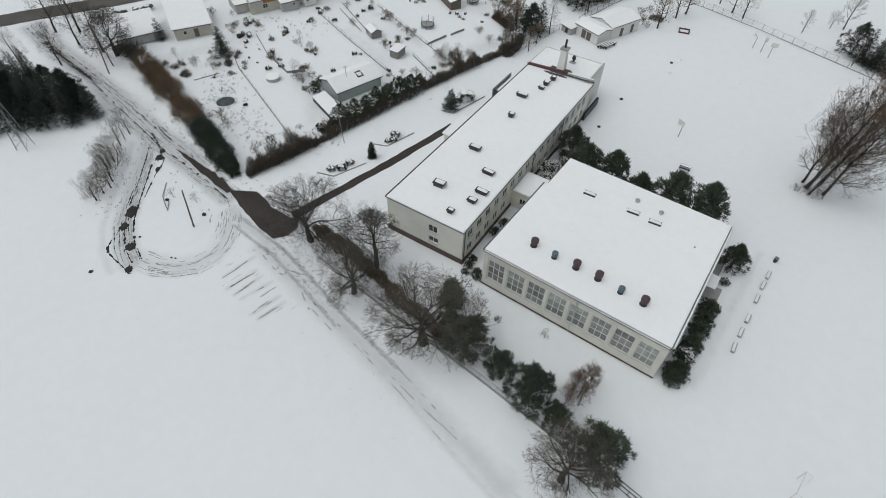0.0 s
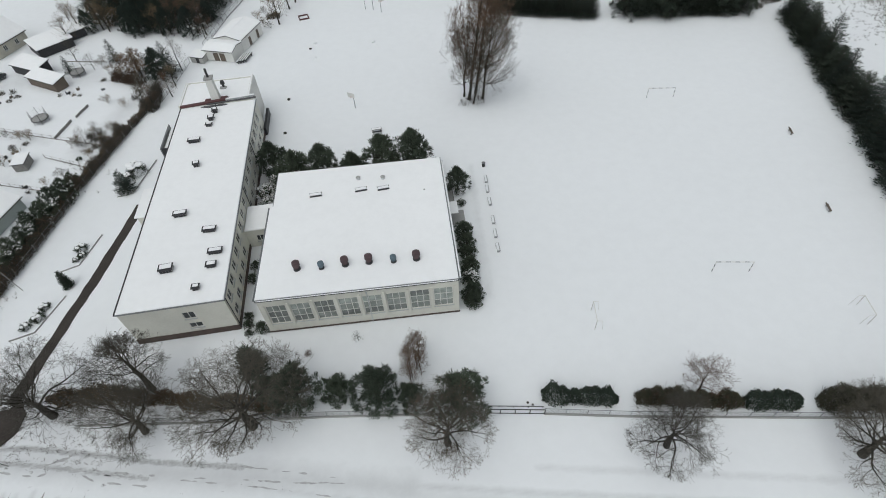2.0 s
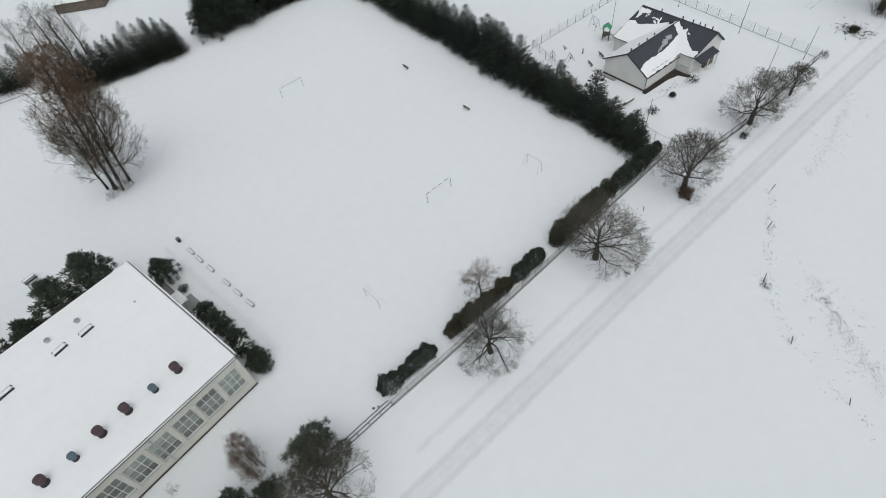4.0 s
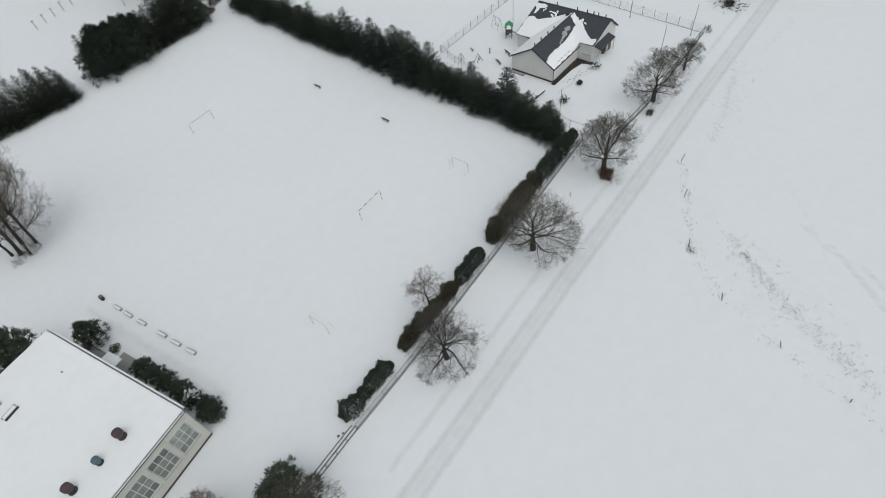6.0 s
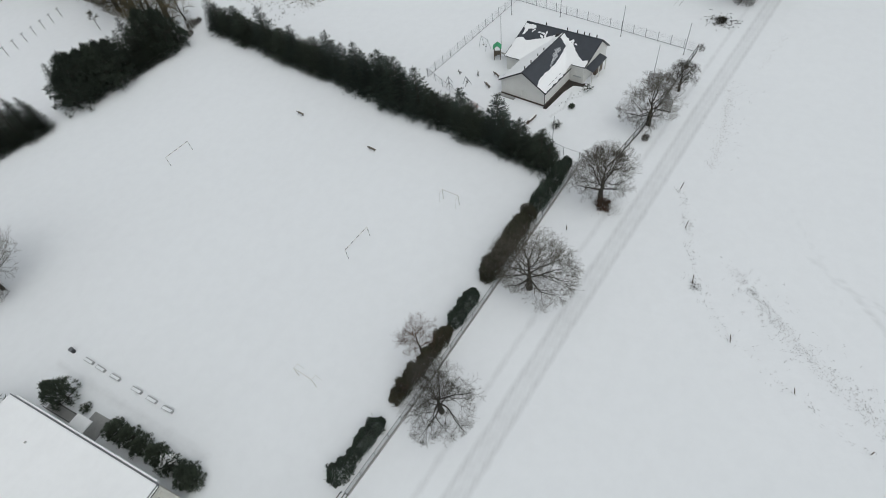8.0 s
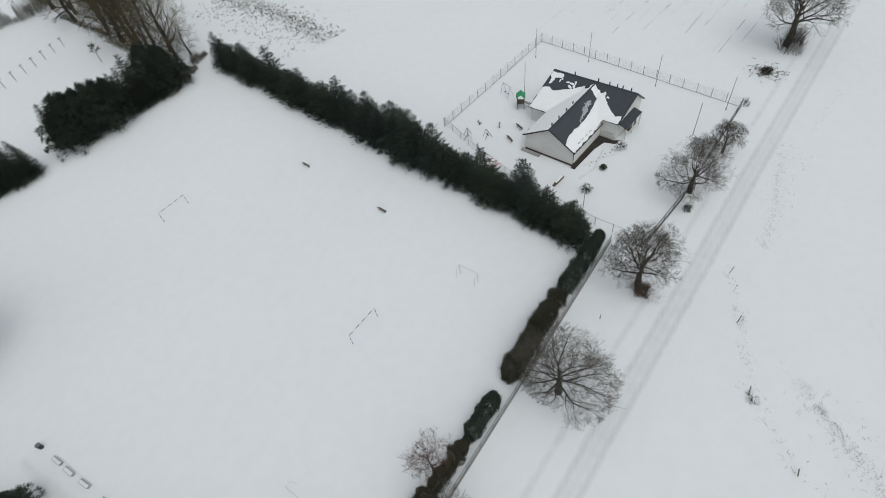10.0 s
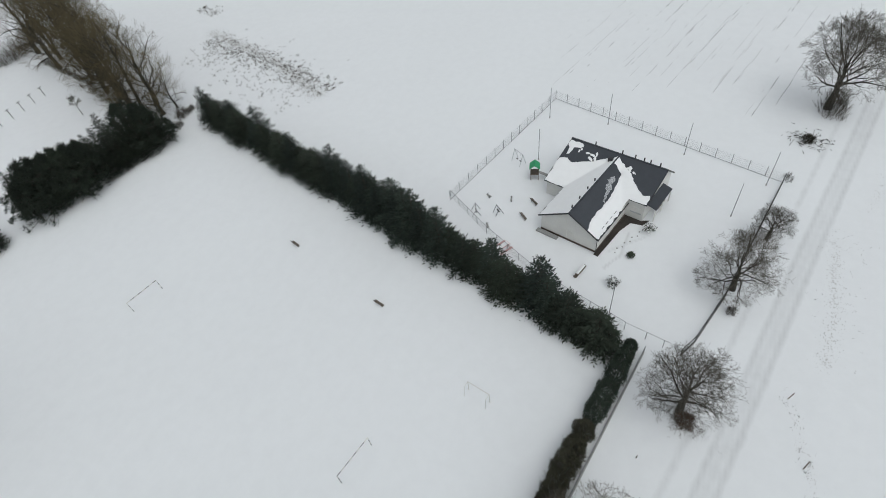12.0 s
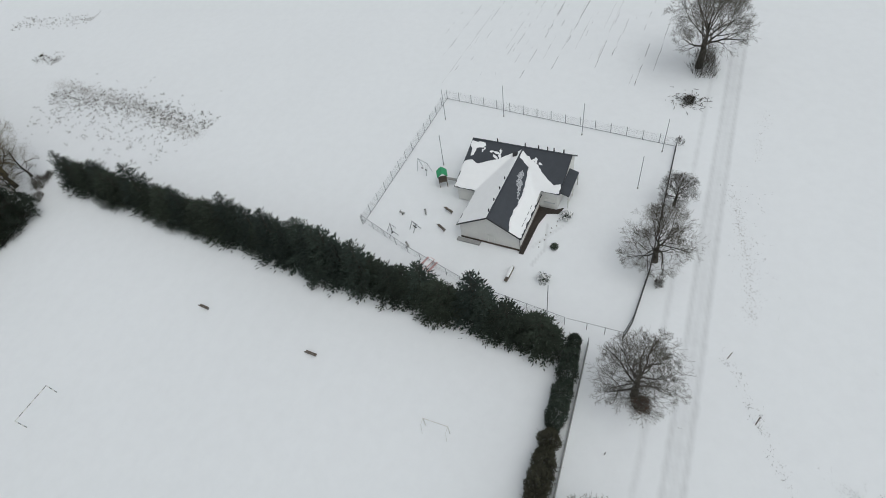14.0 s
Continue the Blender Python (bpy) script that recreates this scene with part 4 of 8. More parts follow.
SHAFTS = ((-8.3, 6.7, 1.5, 0.9, 0.75, 3), (-9.3, 35.2, 1.7, 0.7, 0.6, 1), (-7.9, 28.5, 0.8, 0.7, 0.75, 8), (-8.4, 17.2, 1.6, 0.75, 0.6, 2), (-3.9, 2.8, 0.75, 0.6, 0.6, 0), (-3.7, 13.2, 1.6, 0.7, 0.5, -2), (-2.3, 8.8, 1.6, 0.7, 0.5, 0), (-2.5, 6.4, 1.1, 0.7, 0.5, 0), (-7.4, 41.3, 0.8, 0.8, 0.7, 5), (-7.5, 39.4, 0.9, 0.5, 0.5, -5), (-7.0, 43.5, 0.7, 0.6, 0.8, 10))
for x, y, w, d, h, turn in SHAFTS:
    v = roof_box(w, d, h, "concrete roof vent shaft with dark slots and snow")
    v.matrix_basis = at_school(x + 0.3, y - 0.5, SH + 0.14, turn)
v = tagged(empty("roof_vent", at_school(-6.2, 51.0, SH + 0.15)), "dark turbine vent on the rear roof", "roof vent")
part("base", rod(bmesh.new(), (0, 0, 0), (0, 0, 0.9), 0.25, 0.2, 10), DARK, v)
part("turbine", rod(bmesh.new(), (0, 0, 0.9), (0, 0, 1.5), 0.42, 0.3, 12), DARK, v)
part("snow_cap", box(bmesh.new(), -0.7, 0.5, -0.5, 0.3, 0, 0.35, 0.12), CONCRETE, v)


def link_passage():
    k = tagged(empty("link_passage", SCHOOL), "low cream passage joining school and sports hall", "building")
    part("wall", wall_shift(4.35, 15.0), PLASTER, k)
    part("wall", box(bmesh.new(), 0.02, 4.6, 19.6, 19.9, 0, 3.4), PLASTER, k)
    window(k, 2.2, 1.1, 1.58, 1.18, 3, 1, Matrix.Translation((0, 15.07, 0)))
    part("roof", box(bmesh.new(), 0.12, 4.75, 14.8, 20.1, 3.4, 3.75, 0.1), SNOW, k, "white snow layer")


def wall_shift(w, y):
    bm = wall_with_holes(bmesh.new(), 0.02, w, 0, 3.4, [(2.2, 1.1, 1.6, 1.2)], 0.3, 0.15)
    bm.transform(Matrix.Translation((0, y, 0)))
    return bm


link_passage()


# nursery house: cross-gabled bungalow beyond the spruce row; its x axis runs from the front gable to the rear
NURSERY = at_pose(78.1, -13.8, -11.5)


def slope(bm, a, b, c, d, thick=0.14):
    """A roof plane over four corners in order, thickened downwards."""
    top = [bm.verts.new(p) for p in (a, b, c, d)]
    low = [bm.verts.new((p[0], p[1], p[2] - thick)) for p in (a, b, c, d)]
    bm.faces.new(top)
    bm.faces.new(low[::-1])
    for i in range(4):
        j = (i + 1) % 4
        bm.faces.new((top[i], low[i], low[j], top[j]))
    return bm


def gable_wall(bm, pts, thick, axis):
    """A wall over the outline pts (u, z) on the plane axis = 0, thick towards +axis."""
    rows = []
    for t in (0.0, thick):
        rows.append([bm.verts.new((t, u, z) if axis == "x" else (u, t, z)) for u, z in pts])
    bm.faces.new(rows[0])
    bm.faces.new(rows[1][::-1])
    n = len(pts)
    for i in range(n):
        j = (i + 1) % n
        bm.faces.new((rows[0][i], rows[1][i], rows[1][j], rows[0][j]))
    return bm


def nursery():
    h = tagged(empty("nursery_house", NURSERY), "white cross-gabled bungalow with anthracite roof half under snow", "house")
    E, RR, o = 2.9, 5.7, 0.35
    m0, m1, mr = 0.8, 9.75, 5.2  # front block: its side walls and ridge
    c0, cs, c1, cr, v0, v1 = 7.2, 9.2, 18.2, 15.2, -1.9, 13.3  # cross block: front wall north and south of the front block, rear wall, ridge, gables
    k_s, k_n = (RR - E) / (mr - m0 + o), (RR - E) / (m1 - mr + o)
    k_f, k_b = (RR - E) / (cr - c0 + o), (RR - E) / (c1 - cr + o)

    def zmain(u, v):
        return RR - (mr - v) * k_s if v < mr else RR - (v - mr) * k_n

    def zcross(u, v):
        return RR - (cr - u) * k_f if u < cr else RR - (u - cr) * k_b

    def on(zf, *pts):
        return [(u, v, zf(u, v)) for u, v in pts]

    # walls
    part("front_wall", gable_wall(bmesh.new(), [(m0, 0), (m1, 0), (m1, zmain(0, m1) - 0.16), (mr, RR - 0.16), (m0, zmain(0, m0) - 0.16)], 0.3, "x"), PLASTER_W, h)
    part("wall", box(bmesh.new(), 0.3, cs, m0, m0 + 0.3, 0, E - 0.05), PLASTER_W, h)
    part("wall", box(bmesh.new(), 0.3, c0, m1 - 0.3, m1, 0, E - 0.05), PLASTER_W, h)
    for start, v, name in ((cs, v0, "gable_wall"), (c0, v1 - 0.3, "gable_wall")):
        bm = gable_wall(bmesh.new(), [(start, 0), (c1, 0), (c1, zcross(c1, 0) - 0.16), (cr, RR - 0.16), (start, zcross(start, 0) - 0.16)], 0.3, "y")
        bm.transform(Matrix.Translation((0, v, 0)))
        part(name, bm, PLASTER_W, h)
    part("wall", wall_across(v0 + 0.3, m0 - 0.01, 0, zcross(cs, 0) - 0.17, cs), PLASTER_W, h)
    part("wall", wall_across(m1 + 0.01, v1 - 0.3, 0, zcross(c0, 0) - 0.17, c0), PLASTER_W, h)
    part("wall", wall_across(v0 + 0.3, v1 - 0.3, 0, zcross(c1, 0) - 0.17, c1 - 0.3), PLASTER_W, h)
    # roof planes, the front block's running into the cross block's along the two valleys
    south, north = m0 - o, m1 + o
    us, un = cr - (RR - zmain(0, south)) / k_f, cr - (RR - zmain(0, north)) / k_f
    part("roof", slope(bmesh.new(), *on(zmain, (-o, south), (us, south), (cr, mr), (-o, mr))), SLATE, h)
    part("roof", slope(bmesh.new(), *on(zmain, (-o, mr), (cr, mr), (un, north), (-o, north))), SLATE, h)
    es, en = cs - o, c0 - o
    vs, vn = mr - (RR - zcross(es, 0)) / k_s, mr + (RR - zcross(en, 0)) / k_n
    part("roof", slope(bmesh.new(), *on(zcross, (es, v0 - o), (cr, v0 - o), (cr, mr), (es, vs))), SLATE, h)
    part("roof", slope(bmesh.new(), *on(zcross, (en, vn), (cr, mr), (cr, v1 + o), (en, v1 + o))), SLATE, h)
    part("roof", slope(bmesh.new(), *on(zcross, (cr, v0 - o), (c1 + o, v0 - o), (c1 + o, v1 + o), (cr, v1 + o))), SLATE, h)
    part("ridge", bar(bmesh.new(), (-o, mr, RR + 0.02), (cr - 0.1, mr, RR + 0.02), 0.22, 0.1), SLATE, h)
    part("ridge", bar(bmesh.new(), (cr, v0 - o, RR + 0.02), (cr, v1 + o, RR + 0.02), 0.22, 0.1), SLATE, h)
    for a, b in (((-o - 0.02, south, zmain(0, south)), (-o - 0.02, mr, RR)), ((-o - 0.02, mr, RR), (-o - 0.02, north, zmain(0, north))),
                 ((es, v0 - o - 0.02, zcross(es, 0)), (cr, v0 - o - 0.02, RR)), ((cr, v0 - o - 0.02, RR), (c1 + o, v0 - o - 0.02, zcross(c1 + o, 0)))):
        part("verge_board", bar(bmesh.new(), a, b, 0.06, 0.22), DARK, h)

    def roof_height(u, v):
        return max(zmain(u, v), zcross(u, v)) if u < cr else zcross(u, v)

    def snow_patch(outline, seed, t=0.13, shake=0.10, step=0.4, mat=SNOW):
        """A snow sheet lying over the roof with a ragged, rounded edge: a fine net over the outline that follows the planes below it."""
        rng = random.Random(seed)
        ring = []
        for a, b in zip(outline, outline[1:] + outline[:1]):
            a, b = Vector(a), Vector(b)
            n = max(1, int((b - a).length / step))
            ring += [a.lerp(b, i / n) + Vector((rng.uniform(-shake, shake), rng.uniform(-shake, shake))) for i in range(n)]
        poly = [tuple(p) for p in ring]
        cell = 0.22
        lo, hi = np.min(poly, axis=0) - cell, np.max(poly, axis=0) + cell
        us_, vs_ = np.arange(lo[0], hi[0] + cell, cell), np.arange(lo[1], hi[1] + cell, cell)
        U, V = np.meshgrid(us_, vs_)
        inner = inside(U, V, poly)
        rim_d = line_distance(U, V, poly + poly[:1])
        bm = bmesh.new()
        made = {}

        def vert(i, j):
            if (i, j) not in made:
                u, v = U[j, i], V[j, i]
                d = rim_d[j, i] if inner[j, i] else 0.0
                if not inner[j, i]:
                    q = min(ring, key=lambda r: (r.x - u) ** 2 + (r.y - v) ** 2)
                    u, v = q.x, q.y
                lift = 0.012 + t * min(1.0, d / (1.6 * t + 0.05)) ** 0.5
                made[(i, j)] = bm.verts.new((u, v, roof_height(u, v) + lift))
            return made[(i, j)]

        for j in range(len(vs_) - 1):
            for i in range(len(us_) - 1):
                quad = ((i, j), (i + 1, j), (i + 1, j + 1), (i, j + 1))
                if any(inner[b, a] for a, b in quad):
                    bm.faces.new([vert(a, b) for a, b in quad])
        bmesh.ops.remove_doubles(bm, verts=bm.verts[:], dist=0.004)
        for f in bm.faces:
            f.smooth = True
        part("roof_snow", bm, mat, h, "white snow layer" if mat is SNOW else "thin grey rime")

    # north side: the whole slope, over the valley, up to the bare strip under the ridge
    snow_patch([(-0.32, mr + 0.08), (6.5, mr + 0.08), (14.6, mr + 0.12), (14.2, 6.0), (13.4, 7.2), (12.3, 8.8), (11.5, 10.6), (11.2, 11.6), (11.7, 12.4), (11.3, 13.6), (en + 0.04, 13.6), (en + 0.04, vn), (un, north - 0.05), (-0.32, north - 0.05)], 1)
    # south side: the lower half at the front, all of it towards the ridge crossing, over the valley to the eave
    snow_patch([(-0.3, south + 0.06), (es - 0.1, south + 0.06), (es + 0.05, v0 - o + 0.1), (9.8, v0 - o + 0.08), (10.5, -1.9), (10.0, -1.0), (10.7, 0.0), (11.3, 0.7), (11.8, 1.3), (12.6, 2.2), (13.3, 3.2), (14.2, 4.6), (14.6, mr - 0.06), (12.9, mr - 0.1), (12.5, 4.2), (12.0, 3.5), (9.8, 3.0), (6.9, 2.7), (4.5, 2.65), (1.4, 2.65), (0.1, 2.3), (-0.3, 2.2)], 2)
    snow_patch([(cr + 0.2, v0 - o + 0.05), (c1 + o - 0.05, v0 - o + 0.05), (c1 + o - 0.05, v1 + o - 0.05), (cr + 0.2, v1 + o - 0.05)], 5)
    snow_patch([(14.75, 13.5), (14.9, 12.2), (14.85, 11.3), (14.3, 11.1), (13.9, 11.4), (14.0, 12.4), (13.2, 12.4), (12.4, 12.5), (12.3, 13.0), (13.6, 13.1), (14.0, 13.5)], 6, 0.06, 0.12)
    # thin frost on the bare slope beside the snow's edge, and crumbs left on the slates
    snow_patch([(5.2, 2.75), (8.3, 3.3), (10.6, 3.7), (10.9, 4.0), (9.4, 4.25), (8.2, 3.9), (6.8, 3.3)], 7, 0.006, 0.2, 0.3, FROST)
    crumb = random.Random(17)
    for u, v, r, n in ((13.4, 9.1, 0.75, 6), (13.0, 3.1, 0.6, 7), (12.6, 2.3, 0.5, 5), (13.9, 11.0, 0.4, 3)):
        for _ in range(n):
            pu, pv, q, turn = u + crumb.gauss(0, 0.5 * r), v + crumb.gauss(0, 0.8 * r), r * crumb.uniform(0.3, 0.6), crumb.uniform(0, 3)
            ring = []
            for i in range(9):
                a, w = 0.698 * i, q * crumb.uniform(0.6, 1.2)
                x, y = w * math.cos(a) * 1.4, w * math.sin(a) * 0.6
                ring.append((pu + x * math.cos(turn) - y * math.sin(turn), pv + x * math.sin(turn) + y * math.cos(turn)))
            snow_patch(ring, crumb.randint(0, 999), 0.05, 0.05, 0.2)
    # flues, snow guards, windows, porch
    for u, v in ((1.0, 5.45), (3.2, 5.5), (5.6, 5.55), (7.8, 5.6)):
        part("vent_pipe", rod(bmesh.new(), (u, v, zmain(u, v)), (u, v, zmain(u, v) + 0.55), 0.11, 0.1), DARK, h)
    for v in (9.6, 5.1, 3.0, 1.6, -0.9, 0.6):
        part("vent_pipe", rod(bmesh.new(), (cr + 0.3, v, RR - 0.1), (cr + 0.3, v, RR + 0.5), 0.11, 0.1), DARK, h)
    part("chimney", box(bmesh.new(), 13.1, 13.6, 5.6, 6.3, RR - 0.9, RR + 0.2, 0.03), DARK, h)
    for u in (1.6, 2.7, 3.9, 5.2):
        z = zmain(0, m0 + 0.1)
        bm = bmesh.new()
        bar(bm, (u, m0 + 0.1, z + 0.17), (u + 0.7, m0 + 0.1, z + 0.17), 0.07)
        part("snow_guard", bm, STEEL, h)
    face = Matrix.Rotation(radians(-90), 4, "Z")
    window(h, 0.75, 1.35, 1.5, 0.85, 3, 1, Matrix.Translation((cs - 0.02, 0, 0)) @ face)
    window(h, -5.0, 0.2, 1.0, 1.7, 1, 1, Matrix.Translation((-0.03, 0, 0)) @ face, PAINT_W, GLASS_G, False)
    bm = wall_across(m0 - 0.05, m1 + 0.05, 0, 0.3, -0.08, 0.08)
    box(bm, 0, cs - 0.05, m0 - 0.08, m0, 0, 0.3, 0.02)
    part("plinth", bm, PLINTH, h)
    part("gutter", bar(bmesh.new(), (-o, south - 0.05, zmain(0, south) - 0.08), (es, south - 0.05, zmain(0, south) - 0.08), 0.12), DARK, h)
    part("downpipe", rod(bmesh.new(), (-0.1, m0 - 0.15, 0.1), (-0.1, m0 - 0.15, E), 0.06), DARK, h)
    # open porch on the south gable
    part("porch_roof", slope(bmesh.new(), (9.9, v0 - 1.5, 2.5), (15.4, v0 - 1.5, 2.5), (15.4, v0 - 0.02, 2.95), (9.9, v0 - 0.02, 2.95)), SLATE, h)
    for u in (10.0, 12.6, 15.3):
        part("post", box(bmesh.new(), u - 0.07, u + 0.07, v0 - 1.45, v0 - 1.31, 0, 2.5), PAINT_W, h)
    part("porch_wall", box(bmesh.new(), 12.7, 15.2, v0 - 0.9, v0 - 0.02, 0, 2.4), WOOD, h)
    part("rail", bar(bmesh.new(), (10.1, v0 - 1.38, 0.9), (12.5, v0 - 1.38, 0.9), 0.07), PAINT_W, h)
    part("path_edge", box(bmesh.new(), -0.9, -0.2, 6.6, 10.2, -0.05, 0.16, 0.04), CONCRETE, h)
    # dark ground sheet stands for the shade of porch and eaves
    part("wall_foot_shade", prism(bmesh.new(), [(-0.5, m0 - 0.75), (5.6, m0 - 0.95), (8.0, m0 - 1.5), (8.5, v0 - 0.5), (9.9, v0 - 0.9), (cs - 0.02, v0 + 0.2), (cs - 0.02, m0 - 0.05), (-0.5, m0 - 0.05)], -0.05, 0.035), ASPHALT, h, "dark brown sheet standing for the shade along the wall foot")


def wall_across(y0, y1, z0, z1, x, thick=0.3):
    """A wall box across the house, its front face at x."""
    return box(bmesh.new(), x, x + thick, y0, y1, z0, z1)


nursery()
# ---- village gardens west and north of the school ----
def hut(name, label, m, w, d, h_front, h_back, wall, category="shed", snow=0.16, over=0.3, roof_mat=None, ridge=None, wins=(), doors=(), door_mat=None):
    """A small building: walls from x 0..w, y 0..d; a lean-to roof, or a gable roof with its ridge along x at height ridge."""
    b = tagged(empty(name, m), label, category)
    t = 0.18
    part("front_wall", wall_with_holes(bmesh.new(), 0, w, 0, h_front, [(x, z, ww, hh) for x, z, ww, hh, c in wins], t, 0.09), wall, b)
    part("rear_wall", box(bmesh.new(), 0, w, d - t, d, 0, h_back), wall, b)
    for x in (0.0, w):
        hi = ridge if ridge else h_back
        pts = [(t, 0), (d - t, 0), (d - t, h_back), (d / 2, ridge), (t, h_front)] if ridge else [(t, 0), (d - t, 0), (d - t, h_back), (t, h_front)]
        bm = gable_wall(bmesh.new(), pts, t if x == 0 else -t, "x")
        bm.transform(Matrix.Translation((x, 0, 0)))
        bmesh.ops.recalc_face_normals(bm, faces=bm.faces[:])
        part("side_wall", bm, wall, b)
    o = over
    if ridge:
        k0, k1 = (ridge - h_front) / (d / 2), (ridge - h_back) / (d / 2)
        a = (-o, -o, h_front - o * k0 + 0.04), (w + o, -o, h_front - o * k0 + 0.04), (w + o, d / 2, ridge + 0.04), (-o, d / 2, ridge + 0.04)
        c = (-o, d / 2, ridge + 0.04), (w + o, d / 2, ridge + 0.04), (w + o, d + o, h_back - o * k1 + 0.04), (-o, d + o, h_back - o * k1 + 0.04)
        planes = (a, c)
    else:
        k = (h_back - h_front) / d
        planes = (((-o, -o, h_front - o * k + 0.04), (w + o, -o, h_front - o * k + 0.04), (w + o, d + o, h_back + o * k + 0.04), (-o, d + o, h_back + o * k + 0.04)),)
    for pl in planes:
        part("roof", slope(bmesh.new(), *pl, 0.1), roof_mat or DARK, b)
        if snow:
            up = [(p[0] * 1.0, p[1], p[2] + snow) for p in pl]
            bm = slope(bmesh.new(), *up, snow - 0.01)
            bmesh.ops.bevel(bm, geom=bm.edges[:], offset=0.05, segments=1, affect="EDGES")
            snow_cover("roof_snow", bm, b)
    for x, z, ww, hh, c in wins:
        window(b, x, z, ww - 0.02, hh - 0.02, c, 1, Matrix.Translation((0, 0.03, 0)))
    for x, ww, hh in doors:
        part("door", box(bmesh.new(), x - ww / 2, x + ww / 2, -0.04, 0.0, 0.02, hh, 0.01), door_mat or WOOD_R, b)
    return b


# long terraced house on the street
ROW = at_pose(-115, 36.2, 68.9)
hut("terraced_house", "long low grey terraced house under a snowy gable roof", ROW, 39.5, 10.4, 2.9, 2.9, PLASTER_Y, "house", 0.22, 0.12, DARK, 6.2,
    [(3.6, 0.9, 1.3, 1.1, 2), (18.6, 0.9, 1.3, 1.1, 2), (21.8, 0.9, 1.3, 1.1, 2), (24.6, 0.9, 1.2, 1.1, 2), (30.5, 0.9, 1.3, 1.1, 2), (34.6, 0.9, 1.5, 1.1, 2), (37.6, 0.9, 1.2, 1.1, 2)], [(20.2, 0.9, 2.0), (28.6, 0.9, 2.0), (32.6, 0.9, 2.0)], WOOD)
# dark strip on the front wall stands for the overhang's shade
bm = box(bmesh.new(), 13.6, 39.4, -0.10, -0.01, 2.2, 2.84, 0.01)
eb = part("eave_shade", bm, DARK)
eb.matrix_basis = ROW
tagged(eb, "dark strip standing for eave shade on the terraced house", "cladding")
hut("porch", "grey plastered porch with snowy lean-to roof", ROW @ pose(6.9, -2.2, 0), 4.4, 2.15, 2.1, 2.6, PLASTER_G, "porch", 0.18, 0.25, DARK, None, [(3.2, 1.0, 0.7, 0.6, 1)])
hut("porch", "white porch with snowy lean-to roof", ROW @ pose(12.9, -2.2, 0), 3.0, 2.15, 2.2, 2.6, PLASTER_W, "porch", 0.18, 0.2, DARK, None, [(0.8, 1.1, 0.6, 0.6, 1)])
hut("porch", "small white porch with snowy roof", ROW @ pose(25.9, -1.7, 0), 2.4, 1.65, 2.1, 2.5, PLASTER_W, "porch", 0.18, 0.2, DARK)
bm = bmesh.new()
for k in range(10):
    box(bm, 3.2 + k * 0.98, 4.14 + k * 0.98, -0.07, -0.01, 2.15, 2.84, 0.01)
tb = part("timber_cladding", bm, WOOD_O)
tb.matrix_basis = ROW
tagged(tb, "bare orange timber cladding under the eaves", "cladding")
c = tagged(empty("roof_chimney", ROW @ pose(5.5, 4.4, 5.8)), "small dark chimney on the terraced house", "chimney")
part("stack", box(bmesh.new(), -0.35, 0.35, -0.3, 0.3, -0.4, 1.1, 0.03), DARK, c)
part("cap", box(bmesh.new(), -0.45, 0.45, -0.4, 0.4, 1.1, 1.2), CONCRETE, c)
copy_thing(c, ROW @ pose(24.0, 4.6, 5.8))
copy_thing(c, ROW @ pose(31.0, 4.6, 5.8))
hut("annex_shed", "grey lean-to at the end of the terraced house", ROW @ pose(-3.0, 2.0, 0), 2.9, 6.0, 2.2, 2.5, PLASTER_G, "shed", 0.15, 0.2)

# house with two snowy roofs west of the gardens
HW = at_pose(-118.2, 17.2, 62.7)
hut("village_house", "low plastered house with one large snowy roof", HW, 8.0, 12.0, 2.5, 4.4, PLASTER_Y, "house", 0.22, 0.4, DARK, None, [(2.2, 0.9, 0.8, 0.9, 1)], [(4.6, 1.0, 1.9)], WOOD)
hut("outbuilding", "dark grey outbuilding with snowy lean-to roof", at_pose(-124.6, 7.2, 70), 9.6, 9.0, 1.9, 3.2, PLASTER_G, "outbuilding", 0.2, 0.3)
hut("garden_shed", "small brown garden shed under snow", at_pose(-112.6, 5.2, 70), 3.0, 2.4, 1.4, 1.8, WOOD, "shed", 0.12, 0.15)
# far gabled house, sheds
hut("gabled_house", "cream gabled house with steep snowy roof", at_pose(-98.9, 86.2, 68.5) @ pose(0, 0, 0), 9.4, 11.0, 3.0, 3.0, PLASTER_Y, "house", 0.22, 0.4, DARK, 6.6, [(3.0, 1.0, 1.0, 1.2, 2), (6.4, 1.0, 1.0, 1.2, 2)])
hut("outbuilding", "dark timber annex with snowy roof", at_pose(-108.8, 84.4, 40), 7.0, 6.0, 2.3, 3.4, DARK, "outbuilding", 0.2, 0.3)
hut("long_shed", "black timber shed with snowy roof", at_pose(-88.6, 85.0, 42.8), 8.0, 6.4, 2.0, 2.5, DARK, "shed", 0.2, 0.3)
hut("long_shed", "black timber shed beside the wood", at_pose(-84.6, 93.0, 42.8), 4.0, 4.5, 1.9, 2.3, DARK, "shed", 0.2, 0.3)
hut("long_shed", "black open-fronted shed with snowy roof", at_pose(-92.2, 79.2, -29.4), 8.1, 3.6, 2.1, 2.7, DARK, "shed", 0.18, 0.3)
hut("timber_shed", "brown weathered timber shed with snowy roof", at_pose(-86.2, 73.0, -31), 8.8, 2.8, 2.0, 2.5, WOOD, "shed", 0.18, 0.3, None, None, [], [(4.0, 1.0, 1.7), (6.5, 1.0, 1.7)], WOOD)
# garden garage with skylight, carport, little huts
GG = at_pose(-72.2, 21.0, 75.6)
